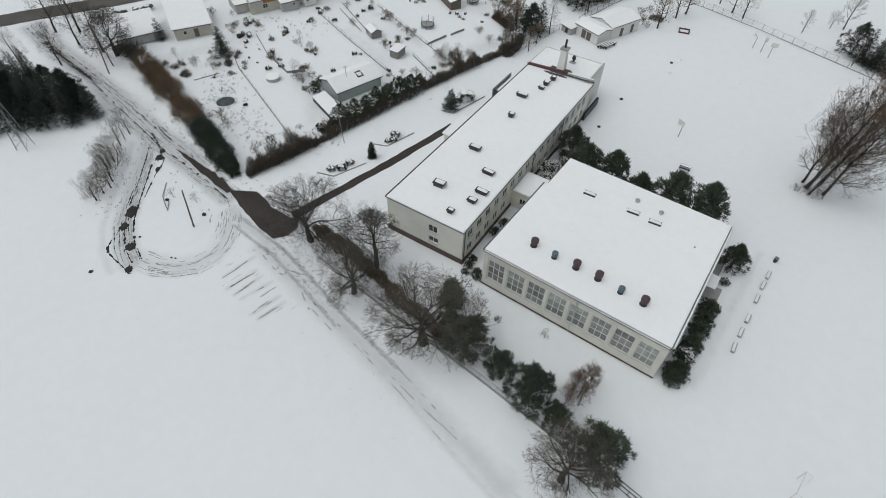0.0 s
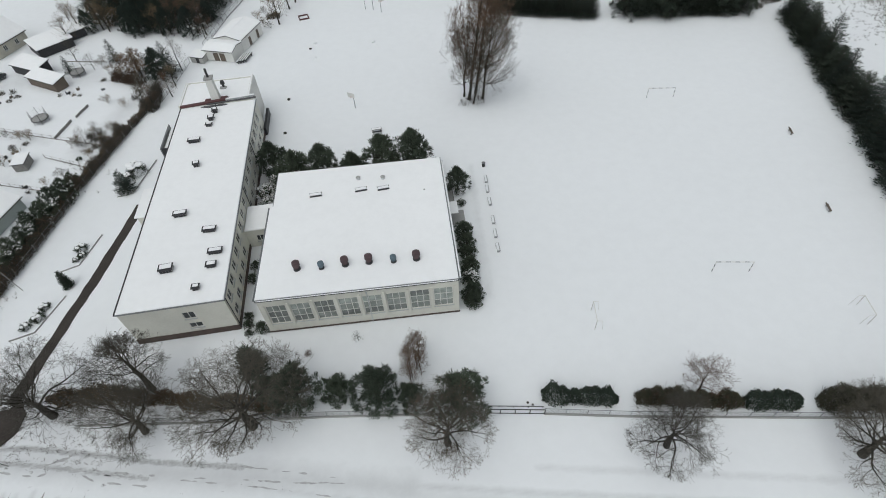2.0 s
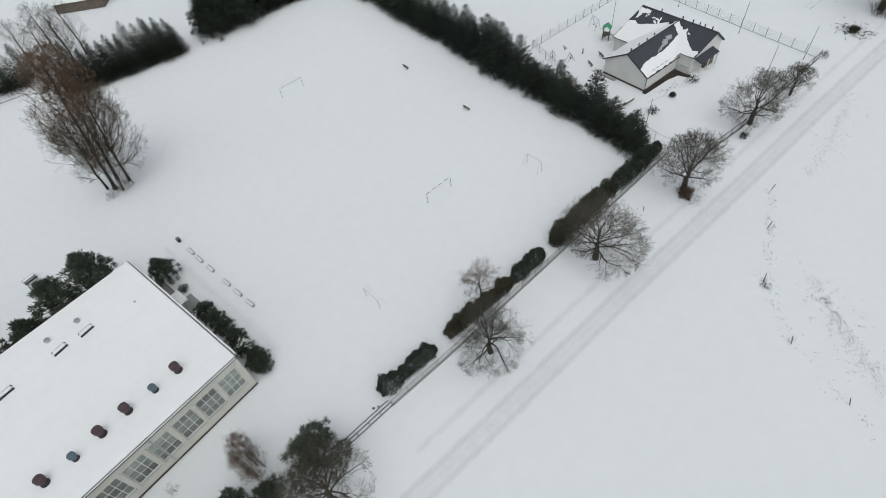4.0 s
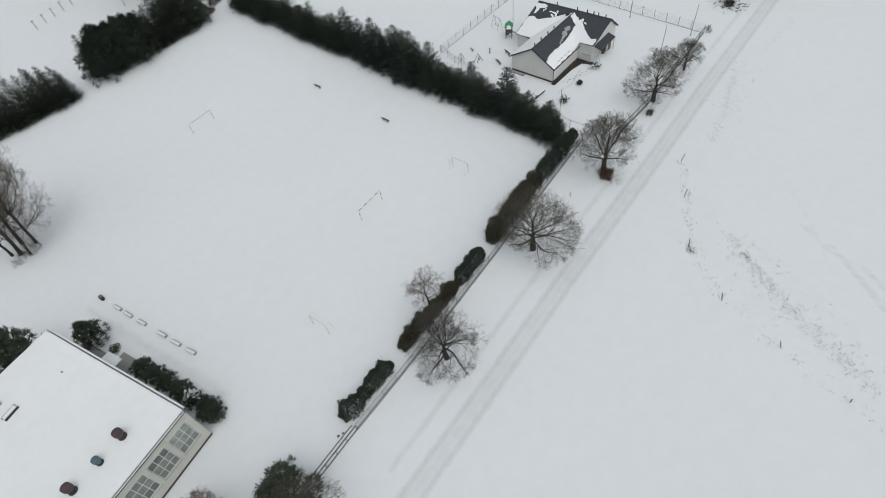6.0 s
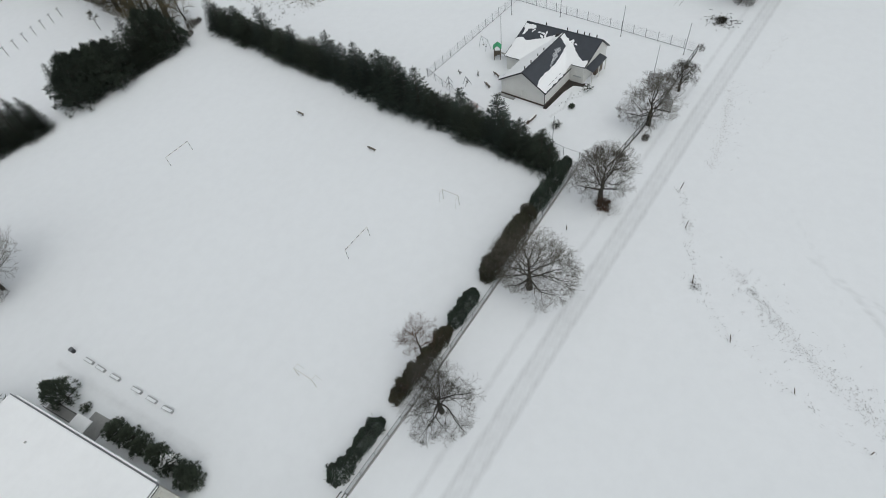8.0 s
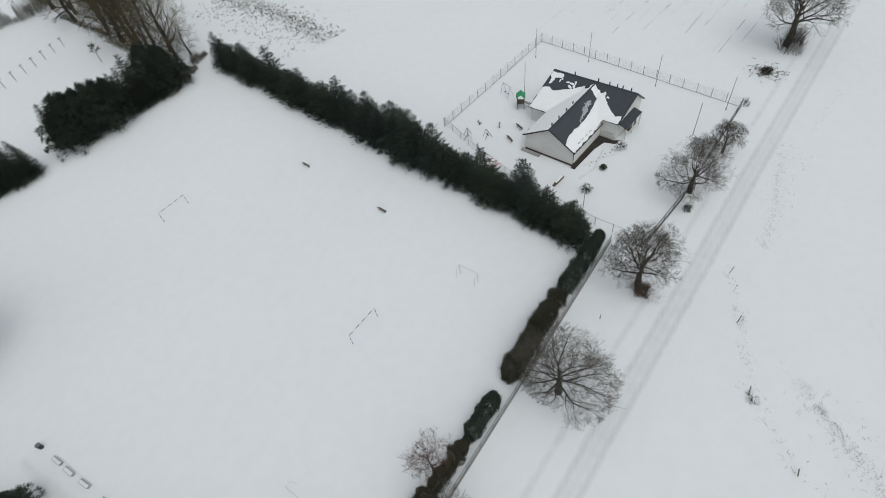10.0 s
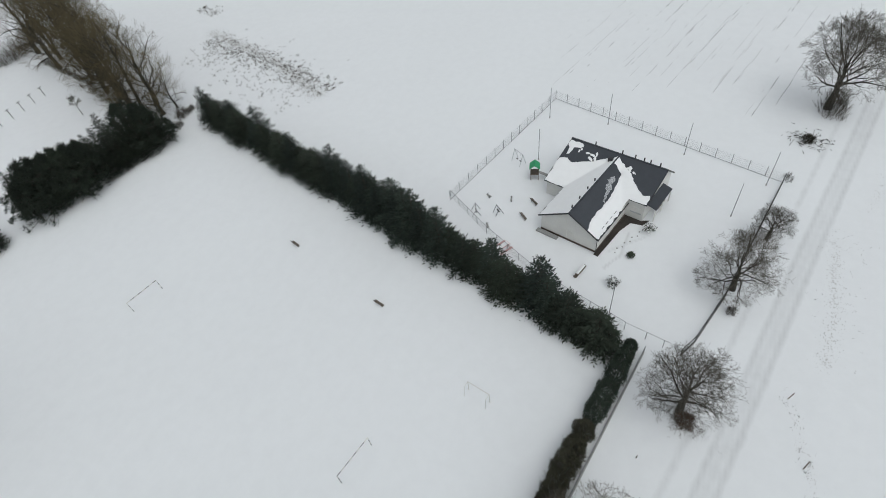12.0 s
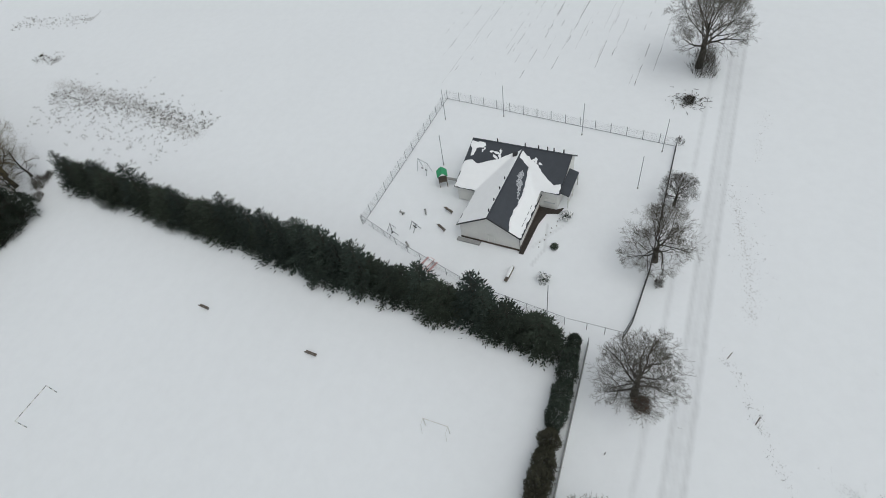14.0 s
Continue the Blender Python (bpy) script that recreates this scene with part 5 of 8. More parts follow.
gg = hut("garden_garage", "pale green garden garage with snowy gable roof and skylight", GG, 10.2, 6.0, 2.3, 2.5, plain("pale_green_render", (0.34, 0.38, 0.36), 0.85, 0.12, 0.4, 5), "garage", 0.17, 0.35, DARK, 3.6)
bm = bmesh.new()
k = (3.6 - 2.3) / 3
for x0, x1, y0, y1 in ((5.6, 6.9, 1.1, 1.25), (5.6, 6.9, 2.2, 2.35), (5.6, 5.72, 1.25, 2.2), (6.78, 6.9, 1.25, 2.2)):
    z = 2.3 + k * (y0 + y1) / 2
    box(bm, x0, x1, y0, y1, z + 0.08, z + 0.36)
part("skylight_frame", bm, DARK, gg)
m_ = tagged(empty("antenna_mast", GG @ pose(3.6, 2.2, 3.2)), "thin dark antenna mast on the garage roof", "antenna")
part("mast", rod(bmesh.new(), (0, 0, -0.2), (0, 0, 2.6), 0.04), DARK, m_)
part("boom", bar(bmesh.new(), (-0.5, 0, 2.3), (0.5, 0, 2.3), 0.04), DARK, m_)
hut("carport", "low dark lean-to with snowy roof along the garage", at_pose(-76.6, 18.4, -19.6), 9.2, 2.6, 0.9, 1.25, DARK, "shed", 0.16, 0.1)
hut("garden_hut", "small glazed garden hut with snowy gable roof", at_pose(-87.2, 46.2, -24), 3.4, 2.4, 1.5, 1.5, WOOD_G, "hut", 0.12, 0.2, DARK, 2.1, [(1.0, 0.5, 0.9, 0.8, 2), (2.4, 0.5, 0.9, 0.8, 2)])
hut("garden_shed", "small grey board shed with snowy roof", at_pose(-75.9, 41.2, 3), 2.1, 2.9, 1.6, 1.8, WOOD_G, "shed", 0.13, 0.2)
# sports store beyond the school
NG = at_pose(-48.6, 77.0, -20)
hut("sports_store", "white store building with brown double doors", NG, 7.2, 4.4, 2.4, 2.6, PLASTER_W, "garage", 0.2, 0.25, DARK, 3.0, [], [(2.9, 1.3, 1.9), (4.5, 1.3, 1.9)], WOOD)
hut("sports_store", "long white store building with snowy gable roof", NG @ pose(7.1, 4.6, 0, 0, 0, 90), 9.4, 7.0, 2.8, 2.8, PLASTER_W, "garage", 0.2, 0.2, DARK, 3.7, [], [(3.6, 1.0, 2.0), (7.2, 0.9, 2.0)], WOOD)
hut("garden_shed", "tiny snow-covered shed at the yard fence", at_pose(-51.8, 76.4, -22), 3.2, 2.6, 1.4, 1.7, PLASTER_G, "shed", 0.18, 0.2, None, None, [], [(1.8, 0.8, 1.2)], DARK)
# shed far north
hut("field_shed", "grey field shed with snowy roof", at_pose(35.4, 130.6, -44), 12.5, 7.5, 2.4, 3.0, WOOD, "shed", 0.2, 0.3)


# parked cars
def car(label, m, body):
    c = tagged(empty("car", m), label, "car")
    bm = bmesh.new()
    prof = [(-2.15, 0.35), (-2.2, 0.75), (-1.9, 0.95), (-1.45, 1.02), (-0.95, 1.45), (0.75, 1.48), (1.55, 1.0), (2.1, 0.9), (2.2, 0.6), (2.15, 0.35)]
    gable_wall(bm, prof[::-1], 1.7, "y")
    bm.transform(Matrix.Translation((0, -0.85, 0)))
    bmesh.ops.recalc_face_normals(bm, faces=bm.faces[:])
    bmesh.ops.bevel(bm, geom=bm.edges[:], offset=0.08, segments=2, affect="EDGES")
    part("body", bm, body, c)
    for s in (-1, 1):
        bm = bmesh.new()
        gable_wall(bm, [(-1.25, 1.02), (1.3, 1.02), (0.68, 1.38), (-0.85, 1.36)], 0.02, "y")
        bm.transform(Matrix.Translation((0, s * 0.86 - 0.01, 0)))
        part("side_window", bm, GLASS, c)
    for x0, z0, x1, z1, nm in ((0.85, 1.43, 1.5, 1.05, "windscreen"), (-1.02, 1.4, -1.42, 1.06, "rear_window")):
        bm = bmesh.new()
        v = [bm.verts.new(p) for p in ((x0, -0.68, z0 + 0.03), (x0, 0.68, z0 + 0.03), (x1, 0.75, z1 + 0.03), (x1, -0.75, z1 + 0.03))]
        bm.faces.new(v)
        part(nm, bm, GLASS, c)
    part("snow_cap", box(bmesh.new(), -0.85, 0.7, -0.66, 0.66, 1.44, 1.54, 0.05), SNOW, c)
    for x in (-1.35, 1.35):
        for y in (-0.8, 0.8):
            w = part("wheel", rod(bmesh.new(), (x, y - 0.1, 0.32), (x, y + 0.1, 0.32), 0.32, 0.32, 14), RUBBER, c)
            part("rim", rod(bmesh.new(), (x, y - 0.11, 0.32), (x, y + 0.11, 0.32), 0.19, 0.19, 10), STEEL, w)


car("dark grey parked estate car with snow on the roof", pose(-95.0, 76.2, 0, 0, 0, 66), CAR_D)
car("dark parked hatchback beside the street", pose(-132.6, 88.5, 0, 0, 0, 80), CAR_D)


# yard beyond the street: felled logs and machinery under snow
rngv = random.Random(14)
for k, (x, y, r) in enumerate(((-158.1, 24.1, 1.2), (-155.6, 24.6, 1.3), (-153.8, 26.4, 1.4), (-152.4, 28.4, 1.2), (-151.6, 30.2, 1.0), (-157.7, 32.5, 1.1), (-155.4, 33.4, 0.9), (-161.7, 32.1, 1.2), (-160.0, 27.0, 0.9), (-140.2, 17.2, 1.1), (-138.6, 20.4, 1.0), (-137.4, 22.9, 1.2), (-128.3, 40.2, 0.9), (-141.5, 13.5, 1.0), (-134.0, 30.0, 0.8), (-131.5, 33.5, 0.8))):
    g = tagged(empty("log_pile", pose(x, y, 0, 0, 0, rngv.uniform(0, 180))), "untidy dark log pile dusted with snow", "log pile", "log piles beside the street")
    for j in range(7):
        q = Vector((rngv.uniform(-0.6, 0.6) * r, rngv.uniform(-0.6, 0.6) * r, rngv.uniform(0.1, 0.55) * r))
        w = Vector((rngv.uniform(0.5, 1.0) * r, rngv.uniform(-0.5, 0.5) * r, rngv.uniform(-0.06, 0.06)))
        part("log", rod(bmesh.new(), q - w, q + w, 0.16 * r, 0.13 * r, 7), DARK if j % 3 else WOOD, g)
    part("snow_cap", box(bmesh.new(), -0.5 * r, 0.3 * r, -0.35 * r, 0.4 * r, 0.5 * r, 0.72 * r, 0.08), SNOW, g)
# ---- trees and hedges ----
def grow(seed, height, spread, trunk_r, fork=0.2, top=0.5, limbs=9, rise=(5, 72), low=0.08, kids=(6, 5, 4, 3), crook=0.15, lift=0.05, spray=(28, 60), least=0.009):
    """Branch pieces of a bare tree: (limbs, twigs), each a list of x0 y0 z0 x1 y1 z1 r0 r1.
    A stem up to top * height sends out crooked limbs above fork * height, low ones flat and high ones steep; each divides again and again inside an egg-shaped crown."""
    rng = random.Random(seed)
    big, fine = [], []
    mid, half = height * (1 + low) / 2, height * (1 - low) / 2

    def room(p, d, reach):
        """How far the crown reaches from p along d, in the sector of a limb with that reach."""
        k = Vector((1 / spread, 1 / spread, 1 / half)) / reach
        a, b = Vector(x * y for x, y in zip(d, k)), Vector(x * y for x, y in zip(p - Vector((0, 0, mid)), k))
        qa, qb, qc = a.dot(a), a.dot(b), b.dot(b) - 1
        disc = qb * qb - qa * qc
        return max(0.0, (-qb + math.sqrt(disc)) / qa) if disc > 0 else 0.0

    def shoot(p, d, length, r, level, reach):
        n = (7, 5, 4, 2, 1)[level]
        spin, q = rng.uniform(0, 6.28), p
        for i in range(n):
            f = (i + 1) / n
            d = (d + Vector((rng.gauss(0, crook), rng.gauss(0, crook), rng.gauss(0, crook) + (lift if level < 3 else 0)))).normalized()
            e = q + d * (length / n)
            r0, r1 = max(least, r * (1 - 0.82 * i / n)), max(0.8 * least, r * (1 - 0.82 * f))
            (big if r0 > 0.04 else fine).append((*q, *e, r0, r1))
            q = e
            if level >= len(kids) or f < 0.25:
                continue
            for _ in range(int(kids[level] / (0.8 * n) + rng.random())):
                spin += 2.4 + rng.uniform(-0.6, 0.6)
                o = d.orthogonal().normalized()
                o = o * math.cos(spin) + d.cross(o) * math.sin(spin)
                ang = radians(rng.uniform(*spray))
                c = d * math.cos(ang) + o * math.sin(ang)
                ln = min(room(q, c, reach) * rng.uniform(0.5, 1.25) + 0.25, length * rng.uniform(0.45, 0.8) * (1.2 - 0.45 * f))
                if ln > 0.22:
                    shoot(q, c, ln, max(0.3 * r, r1) * rng.uniform(0.5, 0.75), level + 1, reach)

    stem, n = [Vector((0, 0, -0.1))], 7
    for i in range(n):
        z = height * fork if i == 0 else height * (fork + (top - fork) * i / (n - 1))
        stem.append(Vector((stem[-1].x + rng.gauss(0, 0.02 * height * crook * 3), stem[-1].y + rng.gauss(0, 0.02 * height * crook * 3), z)))
    for i, (a, b) in enumerate(zip(stem, stem[1:])):
        big.append((*a, *b, trunk_r * (1.15 - 0.92 * i / n), trunk_r * (1.15 - 0.92 * (i + 1) / n)))
    for k in range(limbs):
        f = (k + rng.uniform(0.1, 0.9)) / limbs
        g = 1 + f * (n - 1.001)
        i = int(g)
        p = stem[i].lerp(stem[i + 1], g - i)
        az, el = 2.4 * k + rng.uniform(-0.5, 0.5), radians(rise[0] + (rise[1] - rise[0]) * f + rng.uniform(-12, 12))
        d = Vector((math.cos(az) * math.cos(el), math.sin(az) * math.cos(el), math.sin(el)))
        reach = rng.uniform(0.72, 1.14)
        shoot(p, d, max(0.6, room(p, d, reach) * rng.uniform(0.85, 1.05)), trunk_r * rng.uniform(0.26, 0.46) * (1.05 - 0.5 * f), 0, reach)
    return big, fine


def bare_tree(name, label, seed, height, spread, trunk_r, twig_mat, leaves=0, leaf_mat=None, group="", leaf_low=0.0, leaf_size=0.16, **kw):
    t = tagged(empty(name), label, "tree", group)
    big, fine = grow(seed, height, spread, trunk_r, **kw)
    bm = bmesh.new()
    rings = []
    for x, y, z, r in [(*big[0][:3], big[0][6] * 1.25)] + [(*q[3:6], q[7]) for q in big[:7]]:
        rings.append([bm.verts.new((x + r * math.cos(k * math.pi / 4), y + r * math.sin(k * math.pi / 4), z)) for k in range(8)])
    for a, b in zip(rings, rings[1:]):
        for k in range(8):
            bm.faces.new((a[k], a[(k + 1) % 8], b[(k + 1) % 8], b[k])).smooth = True
    bm.faces.new(rings[-1])
    part("trunk", bm, BARK, t)
    if len(big) > 7:
        tagged(shared("limb_wood", tubes("limb_wood", big[7:], BARK, 5), t), kind="stuff")
    shared("crown", tubes("crown", fine, twig_mat, 3), t)
    if leaves:
        rng = np.random.default_rng(seed)
        f = np.array(fine)
        f = f[f[:, 5] > leaf_low * height]
        pick = rng.integers(0, len(f), leaves)
        base = f[pick, 3:6] + rng.normal(0, 0.12, (leaves, 3))
        shared("foliage", sprays("foliage", base, rng.normal(size=(leaves, 3)), leaf_size, leaf_size * 0.62, leaf_mat, rng), t)
    return t


def conifer_pine(name, label, seed, height, radius, low=0.08, clumps=120, per=44, mat=None, snow=0.0, lean=0.0, tuft=0.34):
    """A bushy pine: leaning trunk, limbs, and upturned tufts of needles crowded at the limbs' ends."""
    rng = np.random.default_rng(seed)
    t = tagged(empty(name), label, "tree")
    limbs = [(0, 0, -0.1, 0.1, 0.05, height * 0.5, 0.16, 0.11), (0.1, 0.05, height * 0.5, lean, 0, height * 0.93, 0.11, 0.03)]
    base, way = [], []
    white_b, white_w = [], []
    lobe = rng.uniform(0, 6.28, 3)
    for k in range(clumps):
        f = low + (1 - low) * ((k + rng.uniform(0, 1)) / clumps) ** 0.85
        ang = 2.4 * k + rng.uniform(-0.4, 0.4)
        prof = math.sin(math.pi * min(1, f * 0.70 + 0.29)) ** 0.95 * (1 + 0.2 * math.sin(3 * ang + lobe[0] + 5 * f) + 0.16 * math.sin(5 * ang + lobe[1] - 9 * f))
        rr = radius * prof * (rng.uniform(0.95, 1.16) if k % 5 == 0 else rng.uniform(0.1, 1.0) ** 0.5)
        rr = min(rr, 1.12 * radius)
        c = np.array([math.cos(ang) * rr, math.sin(ang) * rr, height * (f * 0.94 + 0.03 * rng.normal())])
        if k % 5 in (0, 2):
            limbs.append((0.05, 0, max(0.2, c[2] - 0.4 * rr - 0.2), *c, 0.05, 0.02))
        axis = np.array([math.cos(ang) * 0.55 * rr / radius, math.sin(ang) * 0.55 * rr / radius, 0.75])
        size = tuft * rng.uniform(0.75, 1.3)
        v = rng.normal(size=(per, 3))
        v /= np.linalg.norm(v, axis=1)[:, None]
        way.append(v * 0.9 + axis)
        base.append(c + v * size * 0.8 * rng.uniform(0.0, 1.0, (per, 1)))
        if snow and rng.uniform() < snow:
            m = max(5, per // 5)
            u = rng.normal(size=(m, 3)) * size * 0.5
            u[:, 2] = size * 0.75 + rng.normal(0, 0.05, m)
            white_b.append(c + u)
            white_w.append(rng.normal(size=(m, 3)) * np.array([1, 1, 0.15]))
    shared("trunk", tubes("trunk", limbs, BARK, 5), t)
    shared("crown", sprays("crown", np.concatenate(base), np.concatenate(way), tuft, tuft * 0.2, mat or NEEDLE_P, rng), t)
    if white_b:
        tagged(shared("snow_cap", sprays("snow_cap", np.concatenate(white_b), np.concatenate(white_w), 0.34, 0.22, SNOW, rng), t), kind="stuff")
    return t


def conifer_spruce(name, label, seed, height, radius, mat=None, tiers=20, dense=1.0, blunt=0.0):
    """A spruce: trunk, whorls of boughs that rise a little and droop at the ends, each a flat herringbone of sprays, and an upright leader."""
    rng = np.random.default_rng(seed)
    t = tagged(empty(name), label, "tree")
    limbs = [(0, 0, -0.1, 0, 0, height * 0.6, 0.15, 0.09), (0, 0, height * 0.6, 0, 0, height, 0.09, 0.015)]
    base, way, ln_, wd_ = [], [], [], []
    for k in range(tiers):
        f = (k + 0.35) / tiers
        reach = radius * (1 - f) ** (0.86 - 0.45 * blunt) * (0.82 + 0.18 * min(1, f * 7)) + 0.14
        n = max(4, int((4 + 5.5 * (1 - f)) * dense))
        for j in range(n):
            ang = 2 * math.pi * (j + rng.uniform(-0.3, 0.3)) / n + k * 0.9
            ln = reach * rng.uniform(0.74, 1.12)
            z = height * f + rng.uniform(-0.14, 0.14)
            out, side = np.array([math.cos(ang), math.sin(ang), 0]), np.array([-math.sin(ang), math.cos(ang), 0])
            tip = out * ln + np.array([0, 0, z - (0.10 - 0.34 * f) * ln])
            if j % 2 == 0:
                limbs.append((0, 0, z, *tip, 0.03, 0.01))
            m = 4 + int(5.0 * ln)
            s = np.linspace(0.2, 1.0, m)[:, None] + rng.normal(0, 0.04, (m, 1))
            flip = np.where(np.arange(m) % 2 == 0, 1.0, -1.0)[:, None]
            flip[-1] = 0
            base.append(np.array([0, 0, z]) * (1 - s) + tip * s + rng.normal(0, 0.04, (m, 3)))
            way.append(out * 0.8 + side * flip * rng.uniform(0.5, 1.1, (m, 1)) + np.array([0, 0, 0.10 + 0.3 * f]) + rng.normal(0, 0.14, (m, 3)))
            ln_.append(np.full(m, 0.22 + 0.24 * min(1, ln)))
            wd_.append(np.full(m, 0.10 + 0.035 * min(1, ln)))
    top = 7
    base.append(np.column_stack([np.zeros((top, 2)), height * np.linspace(0.93, 1.0, top)]))
    way.append(rng.normal(0, 0.35, (top, 3)) + np.array([0, 0, 0.9]))
    ln_.append(np.full(top, 0.3))
    wd_.append(np.full(top, 0.07))
    shared("trunk", tubes("trunk", limbs, BARK, 3), t)
    shared("crown", sprays("crown", np.concatenate(base), np.concatenate(way), np.concatenate(ln_), np.concatenate(wd_), mat or NEEDLE_S, rng, 0.75), t)
    return t


def shrub_mass(name, label, line, width, height, leaf_mat, twig_mat, seed, leaf=600, twig=60, category="hedge", leaf_size=0.22, round_top=0.35, uneven=0.25, snow=0):
    """A hedge along a line: upright twigs and leaves filling a rounded, uneven body. leaf, twig: pieces a metre."""
    rng = np.random.default_rng(seed)
    h = tagged(empty(name, Matrix.Translation((line[0][0], line[0][1], 0))), label, category)
    o = np.array([line[0][0], line[0][1]])
    pts = np.array(line, float) - o
    seg = np.linalg.norm(np.diff(pts, axis=0), axis=1)
    total = seg.sum()
    edge = np.concatenate([[0], np.cumsum(seg)])

    knots = np.arange(0, total + 1.1, 1.1)
    heights = 1 + uneven * np.clip(rng.normal(0, 0.8, len(knots)), -1.6, 1.6)
    sway = rng.normal(0, 0.16 * uneven * width, len(knots))

    def spread(n):
        s = rng.uniform(0, total, n)
        i = np.clip(np.searchsorted(edge, s) - 1, 0, len(seg) - 1)
        f = (s - edge[i]) / seg[i]
        c = pts[i] + (pts[i + 1] - pts[i]) * f[:, None]
        d = (pts[i + 1] - pts[i]) / seg[i][:, None]
        lump = np.interp(s, knots, heights) + 0.1 * np.sin(s * 5.1 + seed)
        ends = np.clip(np.minimum(s, total - s) / (0.5 * width), 0.25, 1) ** 0.5
        side = np.stack([-d[:, 1], d[:, 0]], 1)
        return s, c + side * np.interp(s, knots, sway)[:, None], side, np.maximum(0.2, lump * ends)

    if leaf:
        n = int(leaf * total)
        s, c, side, lump = spread(n)
        a = rng.uniform(0, math.pi, n)
        shell = rng.uniform(0.35, 1, n) ** 0.5
        across, up = np.cos(a) * shell, np.abs(np.sin(a)) ** (1 - round_top) * shell
        base = np.column_stack([c + side * (across * width / 2 * lump)[:, None], up * height * lump])
        way = np.column_stack([side * across[:, None], up * 0.9]) + rng.normal(0, 0.6, (n, 3))
        shared("foliage", sprays("foliage", base, way, leaf_size, leaf_size * 0.5, leaf_mat, rng), h)
    if twig:
        n = int(twig * total)
        s, c, side, lump = spread(n)
        across = rng.uniform(-1, 1, n)
        foot = c + side * (across * width * 0.32)[:, None]
        top = c + side * (across * width * 0.55 * lump)[:, None] + rng.normal(0, 0.22, (n, 2))
        z = height * lump * rng.uniform(0.6, 1.15, n) * np.sqrt(np.maximum(0.15, 1 - 0.7 * across ** 2))
        z0 = np.where(rng.uniform(size=n) < 0.5, 0, z * 0.4)
        mid = foot + (top - foot) * (z0 / np.maximum(z, 0.1))[:, None]
        segs = np.column_stack([mid, z0, top, z, np.full(n, 0.022), np.full(n, 0.011)])
        tagged(shared("brushwood", tubes("brushwood", segs, twig_mat, 3), h), kind="stuff")
    if snow:
        n = int(snow * total)
        s, c, side, lump = spread(n)
        across = rng.uniform(-0.8, 0.8, n)
        base = np.column_stack([c + side * (across * width / 2 * lump)[:, None], height * lump * np.sqrt(np.maximum(0.1, 1 - across ** 2)) + 0.03])
        shared("snow_cap", sprays("snow_cap", base, rng.normal(size=(n, 3)) * np.array([1, 1, 0.15]), 0.3, 0.22, SNOW, rng), h)
    return h


def stand(things, spots, group="", lean=Matrix.Identity(4)):
    """Set the first of each kind on its first spot and copies on the others. A spot is x, y, kind, scale, turn."""
    used = set()
    for x, y, kind, s, turn in spots:
        m = pose(x, y, 0) @ lean @ pose(0, 0, 0, 0, 0, turn) @ Matrix.Diagonal((s, s, s, 1))
        ob = things[kind]
        if kind not in used:
            ob.matrix_basis = m
            used.add(kind)
        else:
            ob = copy_thing(ob, m)
        if group:
            tagged(ob, group=group)


# old oaks along the lane south of the school
oaks = [bare_tree("oak_tree", "large bare oak with a wide spreading crown", 11, 10.8, 6.5, 0.38, TWIG, fork=0.2, top=0.5, limbs=19, least=0.011, rise=(-8, 76), kids=(6, 5, 4, 3)),
        bare_tree("oak_tree", "large bare oak with crooked limbs", 12, 9.4, 5.6, 0.33, TWIG, fork=0.2, top=0.52, limbs=18, least=0.011, rise=(-4, 74), kids=(6, 5, 4, 3), crook=0.18),
        bare_tree("oak_tree", "bare roadside oak with dense fine twigs", 13, 10.0, 5.2, 0.32, TWIG, fork=0.22, top=0.58, limbs=19, least=0.011, rise=(0, 78), kids=(6, 5, 4, 3)),
        bare_tree("oak_tree", "slim bare oak with a tall straight stem", 14, 10.4, 3.9, 0.26, TWIG, fork=0.3, top=0.8, limbs=17, rise=(12, 66), low=0.25, kids=(7, 5, 4, 2), least=0.011)]
stand(oaks, [(-25.8, -12.9, 0, 1.1, 20), (-50.2, -8.6, 1, 1.06, 100), (-38.4, -12.0, 1, 0.88, 200), (-38.9, -6.6, 3, 1.05, 60), (20.2, -20.8, 1, 0.78, 300),
             (40.1, -24.2, 0, 0.81, 250), (58.7, -28.5, 2, 1.0, 10), (78.5, -31.1, 1, 0.86, 240), (125.3, -39.5, 2, 1.52, 200), (89.2, -33.9, 2, 0.57, 70), (-122.6, 5.4, 1, 0.95, 30)], "trees along the lane")
brown_oak = bare_tree("oak_tree", "oak keeping its withered brown leaves", 17, 10.5, 4.7, 0.32, TWIG, 800, LEAF_B, limbs=15, rise=(-5, 74), fork=0.16, crook=0.18, kids=(6, 5, 4, 3))
brown_oak.matrix_basis = pose(-3.5, -17.6, 0, 0, 0, 40)
# tall clump on the schoolyard
tall = [bare_tree("poplar_tree", "tall slender bare tree with reddish-brown top", 21, 23.5, 5.6, 0.25, TWIG_R, 3200, LEAF_B, leaf_low=0.66, leaf_size=0.2, fork=0.07, top=0.93, limbs=32, rise=(30, 66), low=0.04, least=0.012, kids=(7, 5, 3), lift=0.06, crook=0.1, spray=(22, 48)),
        bare_tree("poplar_tree", "tall slender bare tree of the yard clump", 22, 18, 6.0, 0.2, TWIG, least=0.012, fork=0.07, top=0.9, limbs=34, rise=(30, 66), low=0.05, kids=(7, 5, 3), lift=0.06, crook=0.1, spray=(22, 48))]
